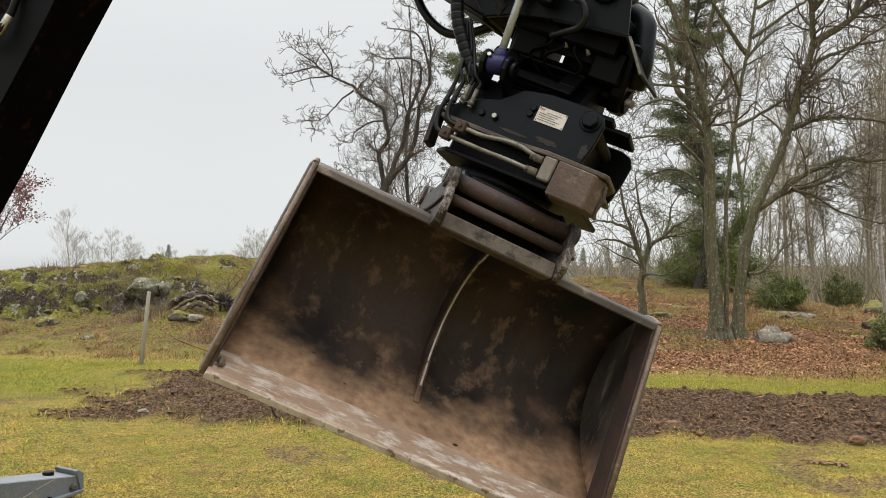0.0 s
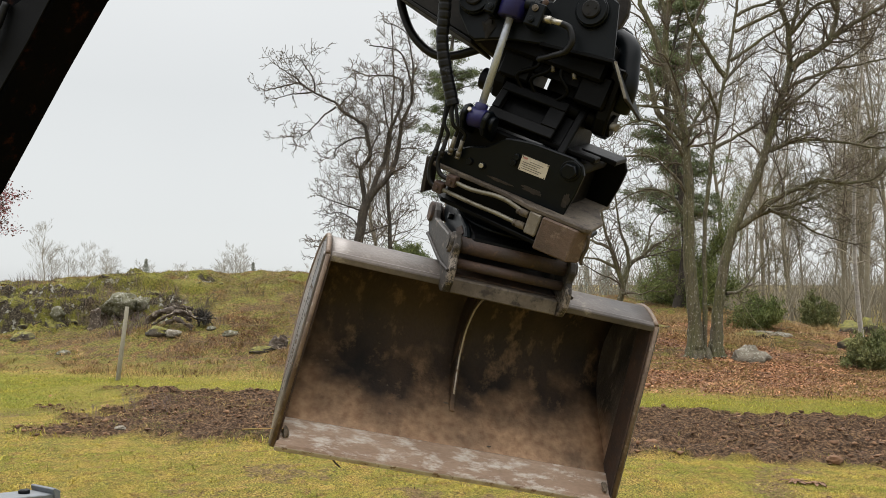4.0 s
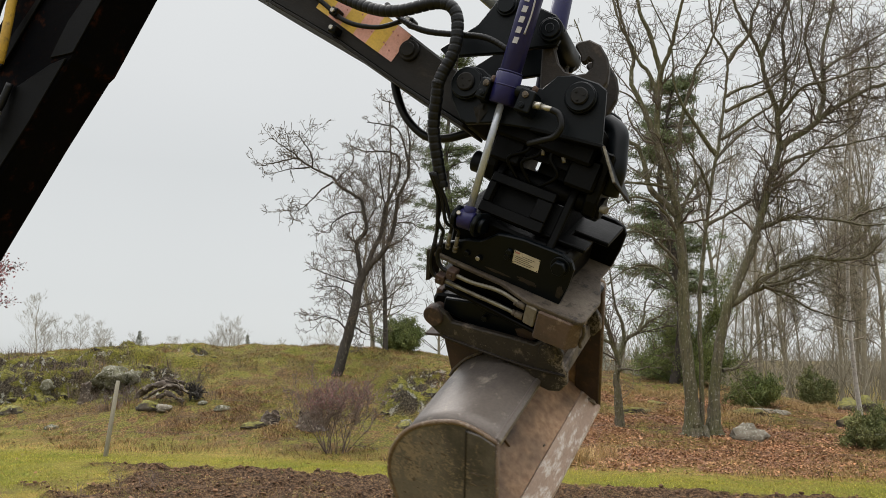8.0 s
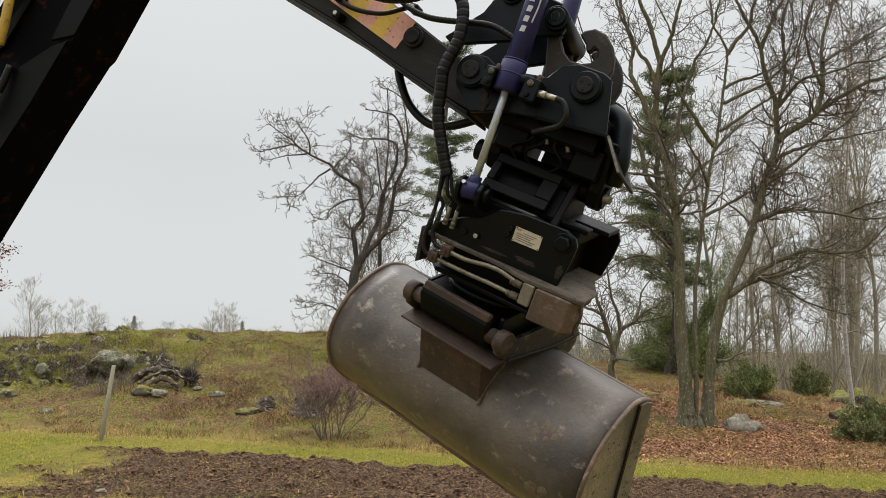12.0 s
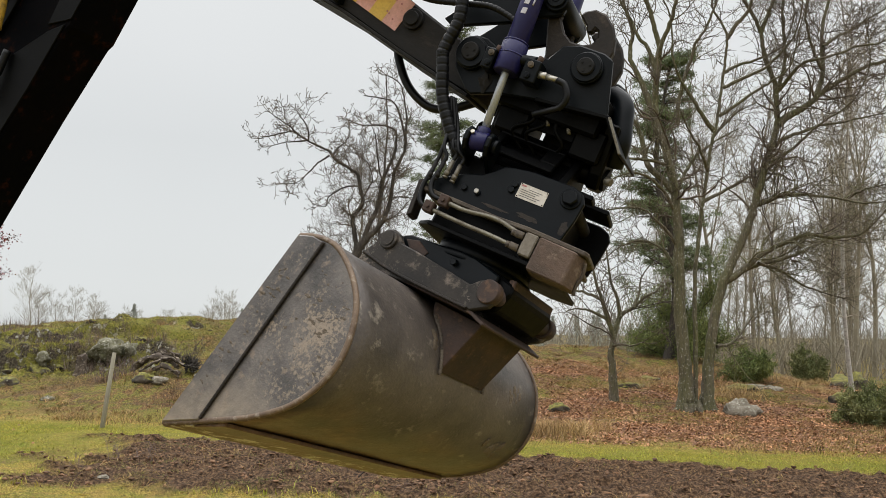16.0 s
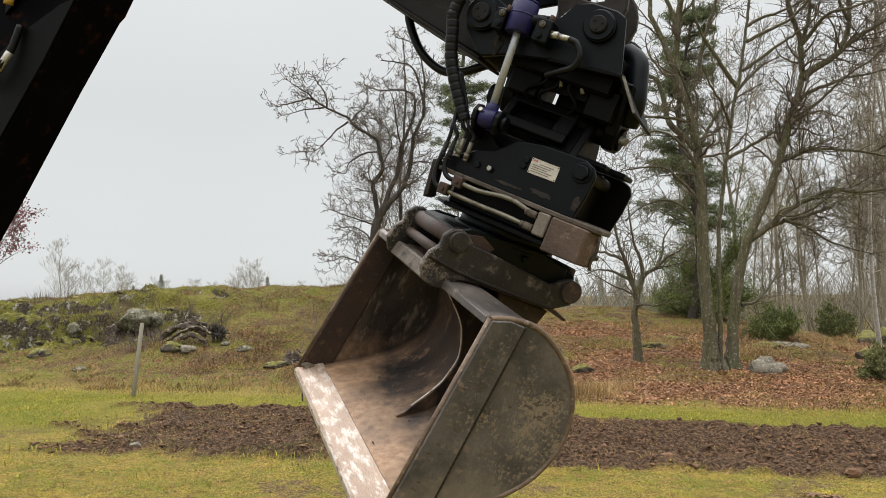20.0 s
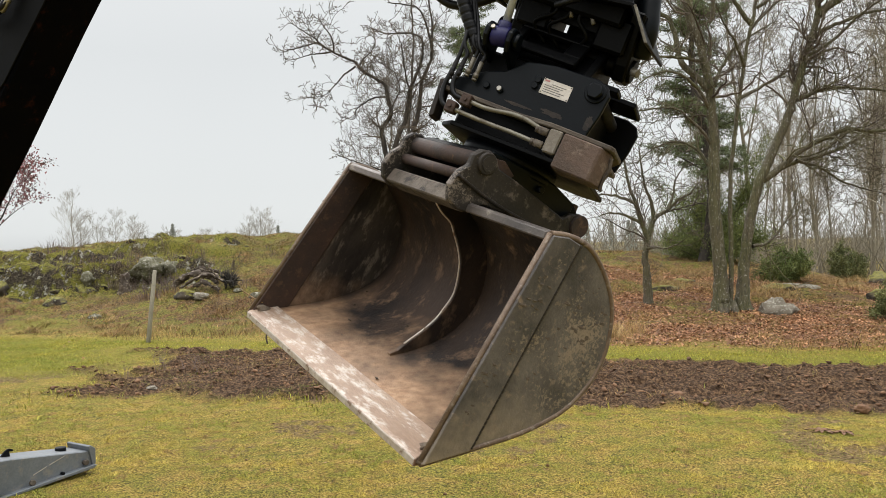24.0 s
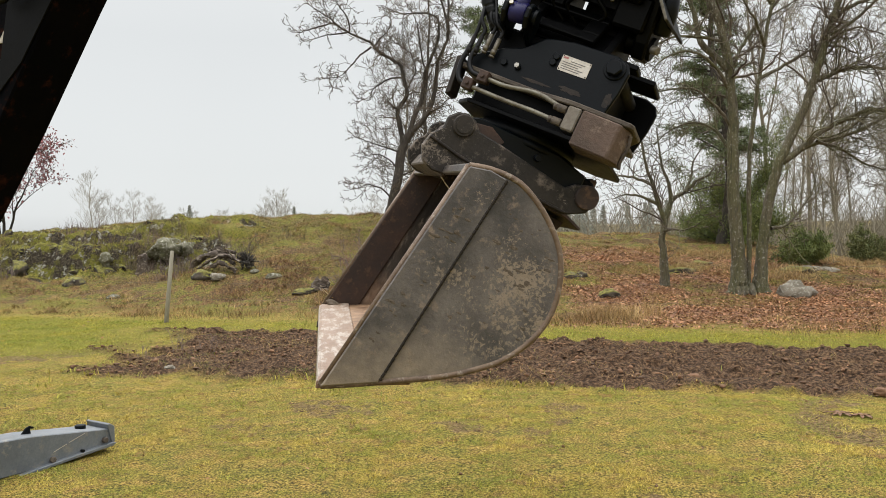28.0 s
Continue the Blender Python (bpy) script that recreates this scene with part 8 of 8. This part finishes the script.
def build_logs():
    x, y = -4.95, 18.4
    z = float(land(x, y))
    t = holder("root_pile", Matrix.Translation((x, y, z)), "heap of grey rotten logs and roots", "logs")
    rng = np.random.default_rng(9)
    logs = [((-0.66, -0.10, 0.06), (-0.40, -0.14, 0.27), (-0.02, -0.12, 0.30), (0.30, -0.16, 0.10), 0.13), ((-0.52, 0.02, 0.18), (-0.25, 0.0, 0.33), (0.05, 0.05, 0.37), (0.28, 0.05, 0.34), 0.09), ((-0.20, -0.20, 0.06), (0.02, -0.24, 0.13), (0.22, -0.28, 0.03), (0.36, -0.31, -0.06), 0.11), ((-0.48, -0.22, 0.02), (-0.18, -0.27, 0.20), (0.08, -0.22, 0.27), (0.34, -0.10, 0.22), 0.07), ((-0.30, -0.06, 0.30), (0.0, -0.10, 0.40), (0.20, -0.12, 0.33), (0.40, -0.20, 0.16), 0.06), ((-0.60, -0.02, 0.10), (-0.42, -0.06, 0.30), (-0.20, -0.04, 0.42), (-0.02, 0.0, 0.44), 0.05)]
    for a, b, c, e, r in logs:
        bm = tube([a, b, c, e], r * 0.44, 12, 12)
        for v in bm.verts:
            v.co += 0.055 * noise.noise_vector(v.co * 8) + 0.03 * noise.noise_vector(v.co * 23)
        part("log", bm, DEADWOOD, t, "split grey weathered log")
    lines = []
    for k in range(64):
        a = rng.uniform(-1.6, 2.2)
        grow(lines, rng, (0.50 + rng.normal(0, 0.06), rng.normal(0, 0.05), 0.14), (math.cos(a), rng.uniform(-0.8, 0.3), math.sin(a)), rng.uniform(0.10, 0.24), 0.026, 1, 0.9, 3, 0.0, 0.35)
    bough_mesh("roots", lines, DARKBARK, t)
    lines = []
    for k in range(12):
        grow(lines, rng, (0.55, 0.1, 0.2), (rng.uniform(-0.5, 0.5), 0.1, 1), rng.uniform(0.2, 0.55), 0.008, 1, 0.6, 3, 0.2, 0.2)
    bough_mesh("dead_brush", lines, TWIG, t)


def build_stump(x, y, r, h, label):
    z = float(land(x, y))
    t = holder("tree_stump", Matrix.Translation((x, y, z - 0.05)), label, "stump")
    bm = bmesh.new()
    seg = 18
    rings = []
    for q in (0, 0.25, 0.6, 1.0):
        rings.append([bm.verts.new((math.cos(a * 2 * math.pi / seg) * r * (1.35 - 0.5 * q ** 0.5) * (1 + 0.45 * noise.noise(Vector((a * 0.9, q * 2, x)))), math.sin(a * 2 * math.pi / seg) * r * (1.35 - 0.5 * q ** 0.5) * (1 + 0.45 * noise.noise(Vector((a * 0.9, q, x)))), h * q + (0.09 * noise.noise(Vector((a * 0.7, x, 1))) if q == 1 else 0))) for a in range(seg)])
    for u, v in zip(rings, rings[1:]):
        for k in range(seg):
            bm.faces.new((u[k], u[(k + 1) % seg], v[(k + 1) % seg], v[k]))
    bm.faces.new(rings[-1])
    bm.faces.new(rings[0][::-1])
    bmesh.ops.subdivide_edges(bm, edges=bm.edges, cuts=2, use_grid_fill=True)
    for v in bm.verts:
        v.co += 0.035 * noise.noise_vector(v.co * 11) + 0.018 * noise.noise_vector(v.co * 29)
    part("stump_wood", bm, DEADWOOD, t)


def build_weeds(x, y, count, height, label):
    """Thin dead stalks with a few side shoots."""
    rng = np.random.default_rng(int(abs(x) * 100))
    t = holder("dead_weed", Matrix.Translation((x, y, float(land(x, y)) - 0.02)), label, "weed")
    for k in range(count):
        lines = []
        ramify(lines, rng, (rng.normal(0, 0.06), rng.normal(0, 0.05), 0.0), (rng.normal(0, 0.15), rng.normal(0, 0.1), 1.0), height * rng.uniform(0.6, 1.1), 0.004, 1, 0.06, 0.2, 0.08, 0.0024)
        bough_mesh("stalk", lines, REDTWIG, t)


def build_leaf_rosette(x, y, label):
    """Withered broad leaves that lie in a ring on the grass."""
    rng = np.random.default_rng(int(x * 100))
    t = holder("withered_plant", Matrix.Translation((x, y, float(land(x, y)) + 0.006)), label, "plant")
    for k in range(9):
        a, length = k * 0.7 + rng.uniform(-0.2, 0.2), rng.uniform(0.06, 0.13)
        u, w = Vector((math.cos(a), math.sin(a), 0)), Vector((-math.sin(a), math.cos(a), 0))
        bm = bmesh.new()
        rows = []
        for q, wide, up in ((0.05, 0.004, 0.0), (0.35, 0.014, 0.010), (0.7, 0.015, 0.008), (1.0, 0.003, 0.0)):
            c = u * length * q + Vector((0, 0, up))
            rows.append([bm.verts.new(c - w * wide + Vector((0, 0, 0.006))), bm.verts.new(c), bm.verts.new(c + w * wide + Vector((0, 0, 0.006)))])
        for p, q in zip(rows, rows[1:]):
            for i in (0, 1):
                bm.faces.new((p[i], p[i + 1], q[i + 1], q[i]))
        part("leaf", bm, DOCKLEAF, t)


def build_fence():
    t = holder("wire_fence", pose(-4.86, 14.25, 0), "thin wire fence on a weathered leaning wooden post", "fence")
    base = Vector((0, 0, float(land(-4.86, 14.25)) - 0.1))
    for k, (dx, dy, top) in enumerate(((0, 0, 1.40), (-8.6, 2.0, 1.2), (13.6, -4.1, 1.2))):
        p = Vector((dx, dy, float(land(-4.86 + dx, 14.25 + dy)) - 0.15))
        bm = rod(p, p + Vector((0.15 if k == 0 else 0.02, 0, top)), 0.040, 10, 0.004, 0.032)
        part("post", bm, POSTWOOD, t, "weathered grey fence post")
    for h in (0.45, 0.72, 1.0):
        pts = []
        for q in np.linspace(0, 1, 12):
            dx, dy = -8.6 + 22.2 * q, 2.0 - 6.1 * q
            pts.append((dx, dy - 0.05, float(lie(-4.86 + dx, 14.25 + dy)) + h + 0.02 * math.sin(q * 20)))
        part("wire", tube(pts, 0.0013, 4, 3), PIPE, t, "thin fence wire")


def build_beam():
    """Tapered sheet steel arm that lies on the lawn."""
    t = holder("steel_beam", pose(-2.47, 6.02, float(land(-2.47, 6.02)) + 0.012, 0, 0, 57.0), "blue grey tapered steel beam lying on the lawn", "steel beam")
    # x towards its narrow end; the near side is at low y
    L = 1.75
    out = [(-L, 0.0), (-0.62, 0.0), (-0.04, 0.045), (0.0, 0.065), (0.0, 0.150), (-0.05, 0.160), (-0.62, 0.232), (-L, 0.285)]
    part("beam_body", prism(out, -0.02, 0.22, "y", 0.006), GALV, t)
    part("bottom_flange", prism([(-0.75, -0.008), (-0.60, -0.008), (-0.02, 0.036), (0.01, 0.055), (-0.02, 0.060), (-0.62, 0.010)], -0.06, 0.24, "y", 0.003), GALV, t)
    part("end_plate", prism([(-0.012, 0.05), (0.012, 0.06), (0.012, 0.172), (-0.03, 0.200), (-0.045, 0.192)], -0.035, 0.23, "y", 0.003), GALV, t)
    part("lifting_hook", prism([(-0.62, 0.230), (-0.55, 0.222), (-0.555, 0.258), (-0.525, 0.253), (-0.53, 0.268), (-0.56, 0.278), (-0.585, 0.268)], 0.09, 0.102, "y", 0.002), BLACK, t, "small dark hook")
    part("pipe_socket", joined(rod((-0.17, 0.11, 0.165), (-0.17, 0.11, 0.200), 0.038, 20, 0.003), rod((-0.17, 0.11, 0.198), (-0.17, 0.11, 0.202), 0.027, 20)), BLACK, t, "dark pipe socket")
    part("bolt", rod((-0.47, -0.02, 0.04), (-0.47, -0.045, 0.04), 0.022, 6, 0.003), DIRTY, t)
    part("bolt", rod((-0.07, -0.02, 0.085), (-0.07, -0.05, 0.085), 0.022, 6, 0.003), DIRTY, t)
    part("bolt", rod((-0.25, -0.02, 0.05), (-0.25, -0.05, 0.05), 0.012, 6, 0.002), BLACK, t)
    part("seam", rod((-0.86, -0.022, 0.0), (-0.86, -0.022, 0.24), 0.003, 6), GALV, t)
    part("scratch", prism([(-0.46, 0.085), (-0.36, 0.12), (-0.36, 0.124), (-0.46, 0.09)], -0.0225, -0.0205, "y", 0), PLATE, t, "bright scratch")
    part("scratch", prism([(-0.34, 0.126), (-0.22, 0.165), (-0.22, 0.169), (-0.34, 0.131)], -0.0225, -0.0205, "y", 0), PLATE, t, "bright scratch")


build_logs()
build_stump(-2.55, 17.0, 0.16, 0.26, "dark broken tree stump in dry grass")
build_stump(-1.66, 16.45, 0.25, 0.34, "low dark stump beside the bush")
build_stump(-7.1, 19.3, 0.12, 0.55, "dark old post stump on the mound")
build_weeds(-3.36, 10.55, 5, 0.30, "dead brown weed stalks at the soil's edge")
build_weeds(-3.10, 10.75, 4, 0.36, "dead brown weed stalks at the soil's edge")
build_weeds(-3.75, 10.3, 4, 0.22, "dead brown weed stalks at the soil's edge")
build_leaf_rosette(3.21, 6.64, "rust red withered leaf rosette in the lawn")
build_leaf_rosette(3.36, 6.58, "rust red withered leaf rosette in the lawn")
build_fence()
build_beam()
motions()
